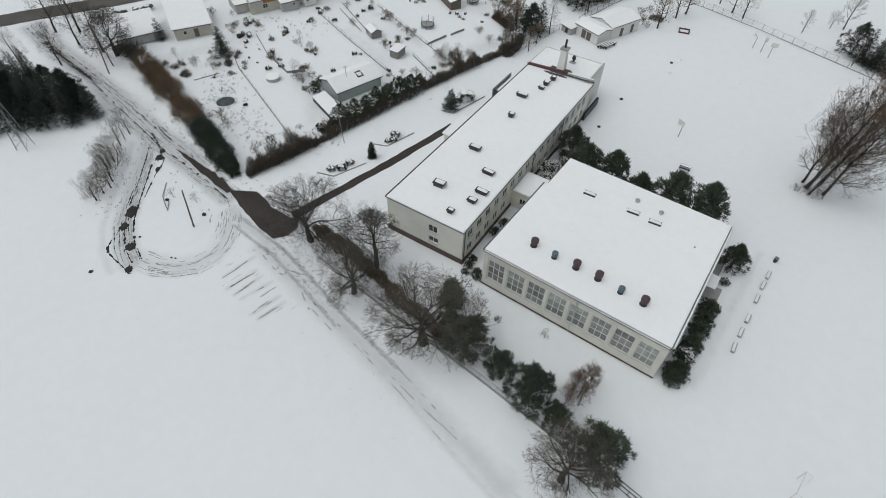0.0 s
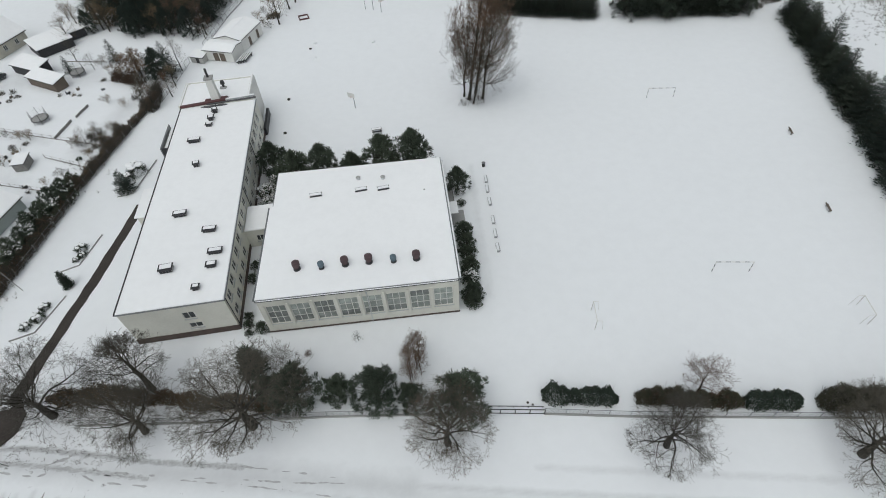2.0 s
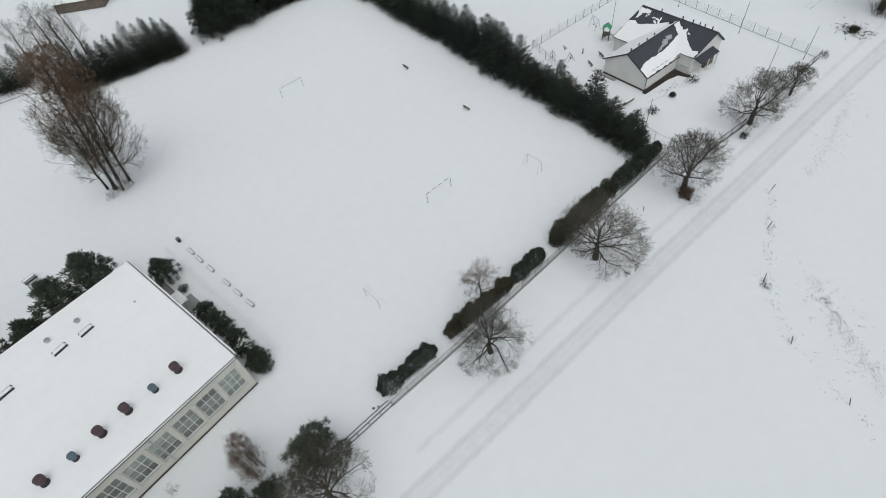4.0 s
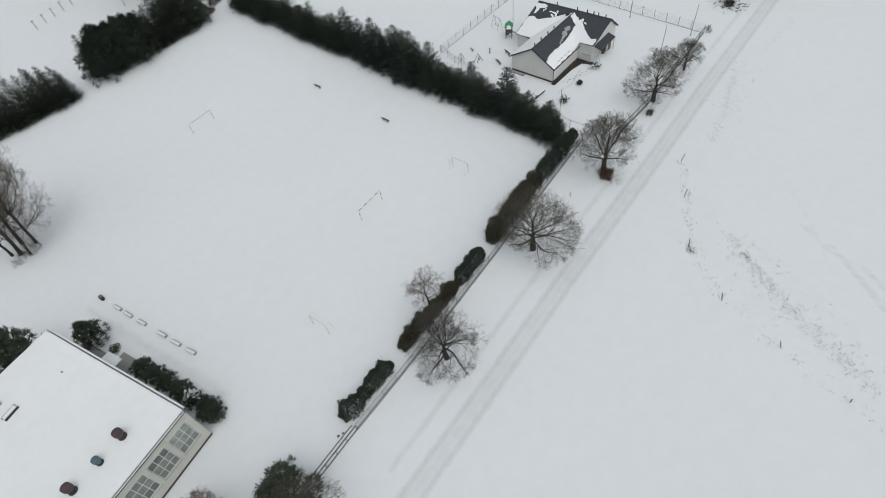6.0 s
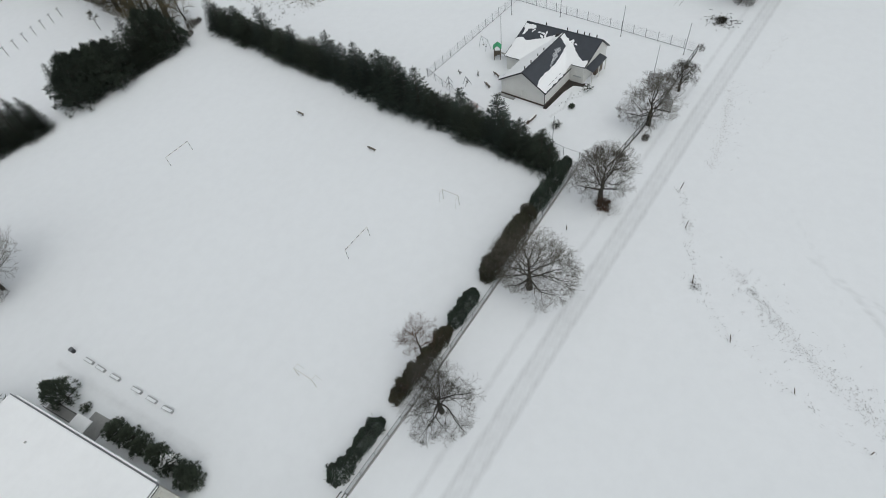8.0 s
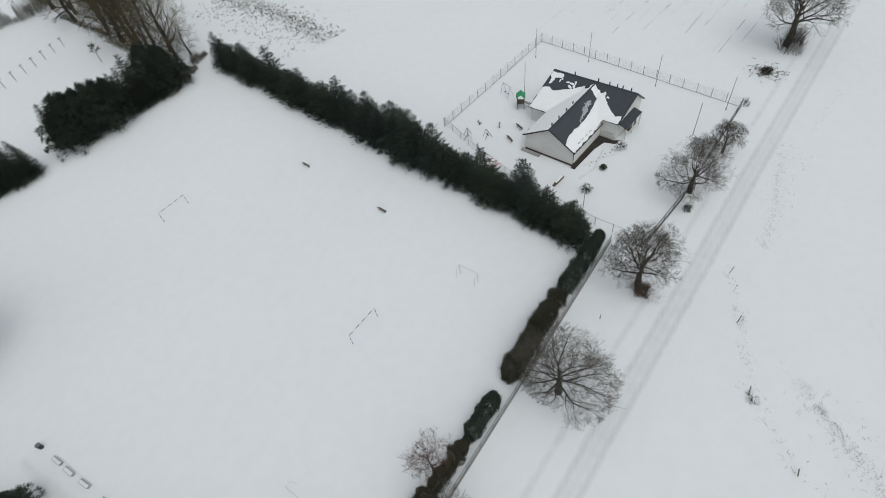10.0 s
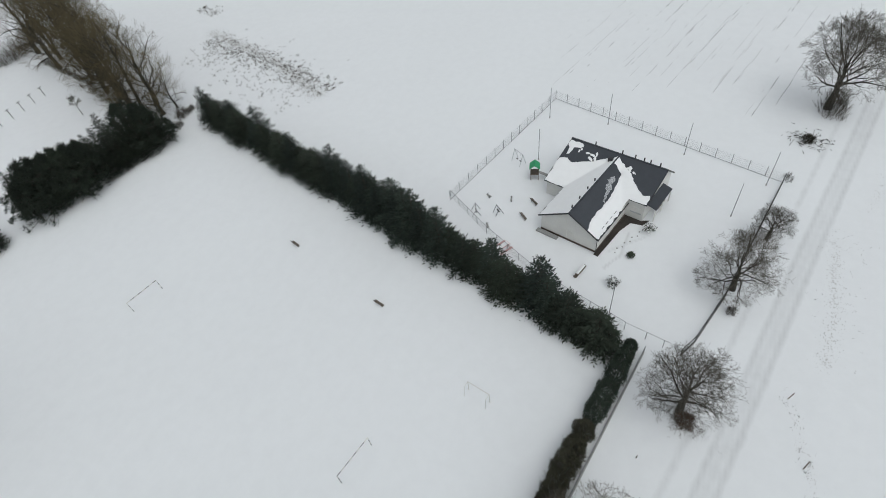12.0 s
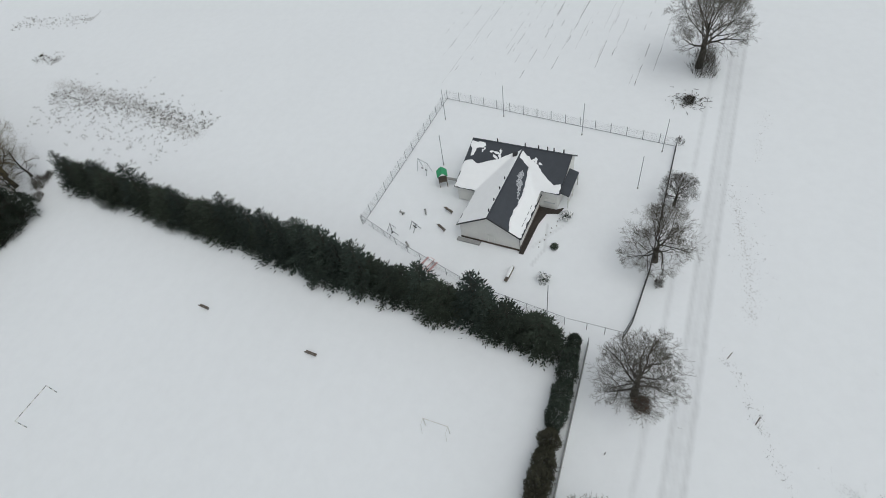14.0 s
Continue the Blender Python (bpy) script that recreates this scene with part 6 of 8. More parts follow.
stand(tall, [(8.2, 50.6, 0, 1.05, 0), (10.9, 50.4, 1, 1.05, 90), (9.8, 52.6, 0, 0.95, 200), (8.9, 49.0, 1, 0.6, 30), (7.4, 51.8, 1, 0.85, 160)], "clump of tall trees on the yard", Matrix.Rotation(radians(8), 4, Vector((0.73, 0.68, 0))))
shrub_mass("shrub", "thin scrub at the foot of the tall clump", [(6.2, 49.6), (8.4, 48.8), (11.0, 49.4)], 3.4, 1.2, LEAF_B, TWIG, 64, 10, 40, "shrub", 0.12)
# golden poplars beyond the north-east corner
gold = [bare_tree("poplar_tree", "tall golden-brown bare poplar", 31, 19, 5.6, 0.32, TWIG_Y, fork=0.08, top=0.85, limbs=22, rise=(14, 70), low=0.06, kids=(6, 4, 3), least=0.013, lift=0.06, crook=0.14, spray=(24, 56)),
        bare_tree("poplar_tree", "golden-brown bare poplar with crooked limbs", 32, 16, 6.4, 0.36, TWIG_Y, fork=0.1, top=0.72, limbs=17, rise=(4, 72), low=0.06, kids=(6, 5, 3), least=0.013, crook=0.17, spray=(28, 62))]
rngp = random.Random(33)
spots = []
for k in range(12):
    f = k / 11
    spots.append((84.5 + 12 * f + rngp.uniform(-2.5, 5.5), 102 + 46 * f + rngp.uniform(-2.5, 2.5), k % 2, rngp.uniform(0.95, 1.25), rngp.uniform(0, 360)))
spots += [(79.2, 86.0, 1, 0.8, 40), (83.4, 85.2, 1, 0.85, 130), (81.9, 89.2, 0, 1.0, 220), (86.0, 90.4, 1, 1.0, 300), (84.6, 101.1, 1, 1.05, 10)]
spots += [(82.6, 95.2, 0, 0.9, 75), (85.8, 108.0, 1, 1.0, 160), (86.4, 84.0, 1, 0.45, 20), (80.6, 81.0, 1, 0.42, 100)]
stand(gold, spots, "poplars beyond the field corner")
shrub_mass("shrub", "tangled bare undergrowth beneath the golden poplars", [(77.4, 80.5), (79.6, 88.0), (83.0, 98.5), (86.0, 112.0)], 4.6, 2.6, LEAF_B, TWIG_Y, 131, 14, 46, "shrub", 0.12, uneven=0.5)
shrub_mass("shrub", "dark low brushwood beyond the golden poplars", [(86.8, 115.5), (88.6, 127.0), (90.8, 141.0)], 1.8, 1.5, LEAF_B, TWIG, 132, 10, 44, "shrub", 0.12, uneven=0.5)
shrub_mass("shrub", "dark bare thicket at the far garden's end", [(78.0, 157.0), (90.0, 152.5), (99.0, 158.0), (106.0, 171.0)], 5.0, 3.4, LEAF_B, TWIG, 133, 30, 70, "shrub", 0.14, uneven=0.5)
snag = bare_tree("young_tree", "small thin tree with withered dark leaves", 34, 4.6, 1.1, 0.06, TWIG, 420, LEAF_D, leaf_size=0.22, fork=0.5, top=0.9, limbs=8, low=0.5, kids=(4, 2))
snag.matrix_basis = pose(76.6, 105.1, 0, 0, 0, 40)
# far trees north of the yard and behind the gardens
far = [bare_tree("birch_tree", "bare grey birch with fine hanging twigs", 41, 11, 3.4, 0.17, TWIG, fork=0.12, top=0.9, limbs=16, rise=(22, 66), kids=(5, 4, 2), crook=0.12, least=0.013),
       bare_tree("garden_tree", "small bare fruit tree in the snow", 42, 5.0, 2.5, 0.09, TWIG, fork=0.12, top=0.6, limbs=11, rise=(20, 76), kids=(5, 4, 2), least=0.007)]
stand(far, [(3.4, 120.5, 0, 0.8, 100), (0.6, 119.0, 1, 0.8, 40), (24.0, 93.2, 0, 1.45, 190), (22.4, 87.6, 0, 1.25, 260), (25.4, 99.7, 0, 1.5, 320), (21.0, 98, 0, 1.4, 60), (18.5, 104, 0, 1.4, 120), (24.5, 106, 0, 1.45, 200), (29, 102, 0, 1.35, 280), (-55.9, 59.9, 0, 0.7, 30), (-56.4, 57.6, 0, 0.7, 110), (-58.5, 63, 0, 0.6, 180), (-53.2, 73, 0, 0.8, 60), (-79.5, 82, 0, 0.6, 0),
            (-94.3, 32.4, 1, 0.55, 0), (-87.0, 23.6, 1, 0.75, 90), (-101.5, 14.0, 1, 0.7, 20), (-105.5, 12.8, 1, 0.6, 200), (-66.0, 48.6, 1, 0.8, 50), (-62.5, 48.0, 1, 0.75, 250), (-88.0, 55.3, 1, 0.45, 0), (-65.5, 52.5, 1, 0.5, 110), (-97.7, 35.2, 1, 0.45, 40), (-74, 77.5, 1, 0.9, 0),
            *[(-95.2 + 1.12 * k + 0.7 * math.sin(5 * k), -10.2 - 1.14 * k + 0.8 * math.cos(7 * k), 1, 1.22 + 0.18 * math.sin(3 * k + 1), 83 * k) for k in range(12)],
            (-74.5, -15.0, 1, 0.45, 10), (-70.5, -13.6, 1, 0.5, 30),
            (-126.4, 4.4, 0, 1.2, 80), (-133.5, 3.0, 0, 1.25, 250), (-139, 6.4, 0, 1.5, 60), (-143, 3.0, 0, 1.4, 10), (-128, -4, 0, 1.0, 200), (-131, -10, 0, 1.0, 20), (-13.6, -2.8, 1, 0.42, 0), (-112, 12.5, 1, 0.55, 20), (-4.5, 112, 0, 0.6, 10)], "bare trees of gardens and far edges")

# pines and conifers round the hall
pines = [conifer_pine("pine_tree", "bushy dark green pine beside the sports hall", 51, 7.4, 2.5, clumps=190, per=56, tuft=0.4),
         conifer_pine("pine_tree", "broad bushy pine with open clumps", 52, 6.4, 2.7, clumps=170, per=56, tuft=0.4),
         conifer_pine("pine_tree", "compact young pine beside the hall", 53, 4.4, 1.6, clumps=110, per=56, tuft=0.34)]
stand(pines, [(-27.8, 33.0, 1, 1.05, 0), (-23.4, 28.7, 1, 1.12, 40), (-18.9, 28.8, 0, 1.12, 90), (-14.0, 28.6, 2, 1.45, 10), (-9.0, 28.7, 0, 1.1, 200), (-4.1, 28.8, 0, 1.14, 300),
              (2.7, 24.3, 2, 0.74, 0), (-20.6, -10.4, 1, 1.05, 70), (-15.6, -10.6, 2, 0.72, 120), (-11.0, -11.8, 0, 0.9, 180), (-1.6, -13.8, 1, 1.08, 260), (-7.2, -12.4, 2, 0.66, 30), (-23.6, -9.8, 1, 0.75, 20)], "pines round the sports hall")
thuja = conifer_spruce("cypress_tree", "tall narrow dark cypress by the school", 55, 6.2, 1.1, LEAF_G, 30, 1.0, 0.8)
thuja.matrix_basis = pose(-26.5, -5.6, 0) @ Matrix.Diagonal((1.35, 1.35, 0.82, 1))
cone = conifer_spruce("cypress_bush", "small clipped dark cypress cone", 56, 3.3, 0.85, NEEDLE_T, 26, 1.3, 0.6)
cone.matrix_basis = pose(-55.8, 12.0, 0) @ Matrix.Diagonal((0.75, 0.75, 0.95, 1))
juniper = [conifer_pine("juniper_bush", "rounded dark juniper beside the hall wall", 57, 2.4, 1.25, 0.05, 80, 56, NEEDLE_P, tuft=0.3),
           conifer_pine("juniper_bush", "rounded juniper dusted with snow", 58, 2.2, 1.2, 0.05, 75, 56, NEEDLE_P, 0.25, tuft=0.3)]
stand(juniper, [(2.3, 14.0, 0, 1.0, 0), (2.5, 11.8, 0, 0.95, 60), (2.3, 9.4, 0, 0.95, 130), (2.4, 7.2, 0, 0.95, 200), (2.2, 4.8, 1, 1.0, 0), (2.1, 2.2, 0, 1.05, 300), (1.9, 1.0, 0, 0.9, 20), (2.8, 20.6, 1, 0.5, 70)], "junipers along the hall")
balls = conifer_pine("box_bush", "clipped round evergreen bush", 59, 1.5, 0.8, 0.05, 60, 36, NEEDLE_P, tuft=0.22)
stand([balls], [(-26.2, 0.5, 0, 1.0, 0), (-28.2, 1.3, 0, 0.75, 30), (-28.0, 0.0, 0, 0.6, 70), (-28.4, 2.6, 0, 0.75, 120), (-28.6, 9.2, 0, 0.9, 10), (-28.5, 11.6, 0, 0.9, 60)], "round bushes by the school")
frost = conifer_pine("frosted_shrub", "snow-laden grey shrub between the buildings", 60, 2.4, 1.7, 0.05, 45, 40, NEEDLE_P, 0.9)
stand([frost], [(-28.4, 27.0, 0, 1.1, 0), (-28.0, 24.0, 0, 0.9, 90), (-28.8, 22.4, 0, 0.8, 200), (-27.2, 29.6, 0, 0.9, 120)], "shrubs between the buildings")
reds = bare_tree("young_birch", "slender young tree with reddish-brown twigs", 61, 6.4, 1.3, 0.06, TWIG_R, 420, LEAF_B, fork=0.04, top=0.95, limbs=26, rise=(45, 75), low=0.03, kids=(5, 3), crook=0.1, spray=(18, 40), leaf_size=0.13)
stand([reds], [(-6.9, -9.0, 0, 1.0, 0), (-6.3, -7.8, 0, 1.08, 100), (-5.9, -6.6, 0, 0.95, 200), (-7.3, -8.0, 0, 0.85, 300), (-7.1, -10.2, 0, 0.8, 150), (-5.8, -8.8, 0, 0.8, 20)], "young trees before the hall")
sapling = bare_tree("young_tree", "dense reddish young tree in the lane hedge", 66, 6.2, 2.5, 0.1, TWIG_R, 160, LEAF_B, fork=0.2, top=0.75, limbs=18, rise=(20, 75), low=0.18, kids=(5, 4, 3), leaf_size=0.13)
sapling.matrix_basis = pose(25.9, -15.3, 0) @ Matrix.Diagonal((1.15, 1.15, 1.05, 1))
shrub_mass("shrub", "rounded bare brown shrub before the hall", [(-5.5, -5.0), (-4.9, -5.0)], 1.4, 1.5, LEAF_B, TWIG_R, 63, 40, 60, "shrub", 0.12)
shrub_mass("shrub", "small bare round shrub in the snow", [(-20.3, -4.1), (-19.6, -4.1)], 1.4, 1.4, LEAF_B, TWIG_R, 62, 60, 90, "shrub", 0.12)
def snowy_bush(name, label, x, y, r, h, seed, lumps=3, group=""):
    """A low dark bush of needle sprays with rounded lumps of snow lying on its boughs."""
    rng = np.random.default_rng(seed)
    b = tagged(empty(name, pose(x, y, 0)), label, "bush", group)
    n = int(900 * r)
    v = rng.normal(size=(n, 3))
    v /= np.linalg.norm(v, axis=1)[:, None]
    v[:, 2] = np.abs(v[:, 2])
    base = v * np.array([r, r, h * 0.85]) * rng.uniform(0.55, 1.0, (n, 1)) * (1 + 0.2 * np.sin(5 * np.arctan2(v[:, 1], v[:, 0]) + seed))[:, None]
    shared("foliage", sprays("foliage", base, v + np.array([0, 0, 0.3]), 0.26, 0.08, NEEDLE_P, rng), b)
    for k in range(lumps):
        a = 2 * math.pi * (k + rng.uniform(-0.2, 0.2)) / lumps
        d = r * (0.45 if lumps > 1 else 0.1)
        bm = bmesh.new()
        bmesh.ops.create_icosphere(bm, subdivisions=2, radius=1.0)
        size = r * rng.uniform(0.34, 0.5)
        for q in bm.verts:
            q.co = Vector((q.co.x * size, q.co.y * size * 0.8, q.co.z * 0.16)) * rng.uniform(0.92, 1.06) + Vector((math.cos(a) * d, math.sin(a) * d, h * rng.uniform(0.86, 0.98)))
        for f in bm.faces:
            f.smooth = True
        part("snow_cap", bm, SNOW, b)
    return b


# snow-topped low bushes in the front beds
for k, (x, y, s) in enumerate(((-59.2, 5.2, 0.7), (-58.0, 6.6, 0.95), (-57.8, 8.4, 0.7), (-56.6, 19.4, 0.95), (-55.9, 18.0, 0.6), (-56.6, 17.2, 0.5))):
    snowy_bush("rockery_bush", "low dark rockery bush capped with lumps of snow", x, y, 0.95 * s, 0.9 * s, 70 + k, 3, "bushes of the front beds")
yew = conifer_spruce("spruce_tree", "young dark spruce in the front bed", 79, 4.0, 1.7, NEEDLE_S, 18)
yew.matrix_basis = pose(-53.6, 32.8, 0)
for k, (x, y, r) in enumerate(((-53.0, 37.4, 1.7), (-53.9, 35.6, 0.8))):
    snowy_bush("juniper_bush", "broad dark juniper with snow on its crown", x, y, r, 1.5 * r ** 0.5, 90 + k, 4)

# spruce row closing the field to the east, cut at field side
spruces = [conifer_spruce("spruce_tree", "dark spruce of the dense field-side row", 81, 5.6, 2.4, NEEDLE_T, 20, 1.1, 0.1),
           conifer_spruce("spruce_tree", "dark bushy conifer with a blunt top", 82, 4.8, 2.5, NEEDLE_T, 17, 1.15, 0.35),
           conifer_spruce("spruce_tree", "tall pointed spruce rising above the row", 83, 7.0, 2.5, NEEDLE_S, 23, 1.1),
           conifer_spruce("spruce_tree", "blue-tinged pointed spruce of the row", 84, 6.2, 2.3, NEEDLE_S, 21, 1.1)]
rng = random.Random(9)
spots = []
a, b = Vector((86.0, 72.8)), Vector((63.3, -19.2))
n = 62
for k in range(n + 1):
    f = k / n
    p = a.lerp(b, f)
    s = rng.uniform(0.8, 1.18)
    if f < 0.46:
        kind = rng.choice((0, 1, 1)) if k % 7 else 3
    elif f < 0.72:
        kind = rng.choice((2, 0, 2))
    else:
        kind = rng.choice((0, 1, 3, 0))
    spots.append((p.x + rng.uniform(-0.5, 0.7), p.y + rng.uniform(-0.3, 0.3), kind, s * ((1.12 if kind == 2 else 1.1) if f > 0.46 else 1.22), rng.uniform(0, 360)))
stand(spruces, spots, "spruce row along the field")
north = [conifer_spruce("spruce_tree", "broad dark spruce in the northern row", 86, 8.4, 2.7, NEEDLE_T, 26, 1.2, 0.0),
         conifer_pine("pine_tree", "dense dark thicket conifer of the northern row", 87, 7.0, 3.0, 0.03, 150, 36, NEEDLE_T, tuft=0.42)]
spots = []
for a, b, n in (((20.0, 88.0), (42.0, 80.6), 12), ((50.0, 80.2), (76.3, 76.5), 14)):
    for k in range(n):
        for row in range(2):
            p = Vector(a).lerp(Vector(b), (k + 0.3 * row) / (n - 1 + 0.3))
            spots.append((p.x + rng.uniform(-0.4, 0.4), p.y - 0.2 + row * 3.0 + rng.uniform(-0.4, 0.4), 0 if a[0] < 40 else rng.choice((0, 1, 0)), rng.uniform(0.85, 1.25) * (1.0 if a[0] < 40 else 1.12), rng.uniform(0, 360)))
spots += [(79.0, 77.4, 1, 0.4, 0), (14.0, 102.3, 0, 1.0, 0), (11.2, 102.9, 0, 1.0, 30), (16.5, 104.5, 0, 1.1, 60), (9.0, 105, 0, 1.0, 90), (12.5, 106.5, 0, 1.05, 190), (6.8, 107, 1, 0.9, 20)]
stand(north, spots, "northern conifer row")
# dark wood behind the gardens and conifers west of the lane
wood = [conifer_spruce("spruce_tree", "tall dark spruce of the wood", 91, 12, 3.1, NEEDLE_S, 28, 1.05),
        conifer_spruce("spruce_tree", "garden spruce with sparse boughs", 92, 6.5, 2.2, NEEDLE_S, 20, 0.9),
        conifer_pine("pine_tree", "dense dark round-headed conifer west of the lane", 93, 9.5, 3.4, 0.04, 165, 28, NEEDLE_S, tuft=0.62)]
spots = [(-104.5, 19.3, 1, 1.0, 0), (-121.5, 15.5, 1, 0.75, 40), (-106.4, 20.2, 1, 0.7, 90), (-56.4, 69.4, 2, 0.78, 0), (-58.6, 71.6, 2, 0.62, 80), (-55.6, 72.6, 1, 1.1, 200), (-62.8, 73.4, 1, 0.8, 100), (-70.2, 80.6, 1, 0.8, 10), (-79.3, 77.2, 1, 0.6, 50)]
mixed_wood = []
for k in range(112):
    x = -81.5 + (k % 14) * 2.4 + rng.uniform(-1.2, 1.2)
    y = 89.6 - (x + 52) * 0.28 + (k // 14) * 4.6 + rng.uniform(-1.6, 1.6)
    if x > -51.2 + (y - 83.7) * 0.18:
        continue
    if rng.random() < (0.22 if x < -60 else 0.4):
        mixed_wood.append((x, y, rng.choice((0, 1)), rng.uniform(0.75, 1.05), rng.uniform(0, 360)))
    else:
        spots.append((x, y, rng.choice((0, 2, 2)), rng.uniform(0.72, 1.05), rng.uniform(0, 360)))
mixed_wood += [(-33.6, 91.9, 1, 1.12, 20), (-31.9, 100.3, 1, 1.2, 130), (-30.7, 104.3, 0, 1.2, 250), (-21.4, 112.6, 1, 1.2, 200), (-18.3, 111.0, 1, 1.15, 70), (-25.5, 116.0, 0, 0.9, 300), (-35.4, 95.2, 0, 0.62, 90), (-34.0, 98.6, 1, 0.6, 170), (-52.9, 62.4, 0, 0.66, 10), (-55.5, 58.6, 0, 0.6, 140), (-53.2, 66.6, 1, 0.68, 260), (-50.9, 87.6, 0, 0.62, 45), (-84.2, 91.6, 1, 0.9, 30), (-83.4, 97.0, 1, 1.0, 110), (-86.8, 100.4, 1, 0.9, 210), (-82.4, 104.2, 1, 1.0, 300), (-64.6, 70.4, 1, 0.5, 80), (-66.8, 71.6, 0, 0.45, 10)]
west = []
while len(west) < 34:
    x, y = rng.uniform(-128, -104.5), rng.uniform(-24, -9.5)
    if y > -23.5 + max(0, x + 113) * 1.4 and all((x - p) ** 2 + (y - q) ** 2 > 4.4 for p, q in west):
        west.append((x, y))
        spots.append((x, y, rng.choice((0, 2, 2)), rng.uniform(0.7, 0.95), rng.uniform(0, 360)))
stand(wood, spots)
woodland = [bare_tree("woodland_tree", "bare brown tree among the spruces", 44, 11, 3.4, 0.18, TWIG_R, 220, LEAF_B, fork=0.14, top=0.88, limbs=16, rise=(20, 68), kids=(5, 4, 2), least=0.013),
            bare_tree("woodland_tree", "bare grey tree among the spruces", 45, 10, 3.6, 0.18, TWIG_H, fork=0.14, top=0.85, limbs=15, rise=(16, 70), kids=(5, 4, 2), least=0.013)]
stand(woodland, mixed_wood, "bare trees of the mixed wood")

brown = bare_tree("garden_tree", "small garden tree with withered orange-brown leaves", 43, 5.4, 2.2, 0.1, TWIG_R, 1500, LEAF_B, fork=0.12, top=0.8, limbs=12, rise=(25, 70), kids=(5, 3))
stand([brown], [(-61.6, 71.4, 0, 1.15, 0), (-60.2, 69.2, 0, 1.0, 90), (-63.4, 71.0, 0, 0.9, 200)], "brown-leaved garden trees")
# loose bare bushes of the gardens
bush = [bare_tree("shrub", "loose bare grey garden bush", 201, 2.3, 1.5, 0.04, TWIG, fork=0.03, top=0.3, limbs=12, rise=(15, 85), low=0.0, kids=(4, 3), least=0.016),
        bare_tree("shrub", "loose bare brown garden bush", 202, 1.9, 1.3, 0.04, TWIG_H, 60, LEAF_B, fork=0.03, top=0.3, limbs=12, rise=(15, 85), low=0.0, kids=(4, 3), least=0.016)]
for b in bush:
    tagged(b, category="shrub")
rng2 = random.Random(77)
spots = [(-63.8, 47.0), (-67.1, 47.8), (-65.2, 46.6), (-62.2, 48.4), (-64.6, 49.0), (-88.2, 54.9), (-86.6, 54.2), (-77.5, 51.2), (-83.9, 22.9), (-82.6, 24.2), (-84.8, 21.8), (-82.8, 21.6), (-96.0, 32.4), (-66.0, 62.0), (-72.8, 80.5), (-68.6, 79.4), (-38.2, 98.6), (-37.2, 91.4), (-35.6, 90.2), (-39.4, 95.6), (-80.2, 44.3), (-79.0, 43.4), (-58.0, 60.8), (-57.6, 63.4), (-108.5, 7.5), (-104.8, 4.2), (-101, 3.8), (-97.5, 3.0), (-94, 2.6), (-90.5, 2.2), (-88, 2.8), (-85.5, 3.4), (-82.5, 2.4), (-72.5, 0.5), (-71, 3.5), (-70, 7.5), (-71.8, 10.2), (-67.6, 12.8), (-105.9, 12.5), (-101.7, 14.7), (-104.0, 16.5), (-84.8, 22.6), (-83.4, 24.0), (-86.0, 26.2), (-92.3, 33.2), (-68.8, 36.6), (-66.5, 38.5), (-64.0, 44.0), (-63.0, 49.5), (-65.0, 50.5), (-66.8, 47.0), (-61.8, 51.5), (-87.5, 56.0), (-95.7, 58.2), (-82.8, 53.0), (-79.5, 51.6), (-72.8, 78.8), (-70.5, 76.0), (-68.6, 73.5), (-62, 60), (-60.5, 65), (-111, 27), (-113, 30), (-122, 30), (-118.5, 33), (-129, 38), (-150.5, 6), (-158, 14), (-163, 20), (-152, 31), (-149, 38), (-146.5, 44), (-99.8, 53.5), (-92, 47)]
for k, (x, y) in enumerate(spots):
    m = pose(x, y, 0, 0, 0, rng2.uniform(0, 360)) @ Matrix.Diagonal((*[rng2.uniform(0.6, 1.15)] * 3, 1))
    if k < 2:
        bush[k].matrix_basis = m
    else:
        copy_thing(bush[k % 2], m)

# hedges
shrub_mass("shrub", "tangled bare undergrowth beneath the lane trees", [(-92.0, -12.5), (-88.5, -17.5), (-84.0, -23.5)], 4.2, 2.4, LEAF_B, TWIG, 114, 20, 28, "shrub", uneven=0.5)
shrub_mass("hedge", "brown withered hornbeam hedge behind the lane fence", [(-51.5, -6.6), (-45, -7.2), (-37, -8.4), (-30, -10.0), (-22.5, -11.2)], 1.8, 2.1, LEAF_B, TWIG_Y, 101, 420, 90, uneven=0.35)
shrub_mass("hedge", "dark green evergreen bushes at the fence", [(8.0, -13.6), (12, -14.2), (16.6, -15.0)], 1.8, 1.9, LEAF_G, TWIG, 102, 1000, 20)
shrub_mass("hedge", "brown hedge with dark evergreen end", [(18.6, -15.2), (25, -16.3), (30.5, -17.2)], 1.9, 2.4, LEAF_D, TWIG_R, 103, 900, 160)
shrub_mass("hedge", "dark green evergreen hedge", [(30.5, -17.2), (36.6, -18.0)], 1.9, 2.4, LEAF_G, TWIG, 104, 1100, 20)
shrub_mass("hedge", "clipped brown hedge along the lane fence", [(38.6, -18.2), (46, -19.1), (53, -20.0)], 2.2, 2.8, LEAF_D, TWIG, 105, 1000, 170, uneven=0.2)
shrub_mass("hedge", "dark evergreen hedge at the field corner", [(53, -20.1), (59, -20.9), (65.2, -21.7)], 2.1, 2.8, LEAF_G, TWIG, 106, 1100, 40, uneven=0.25)
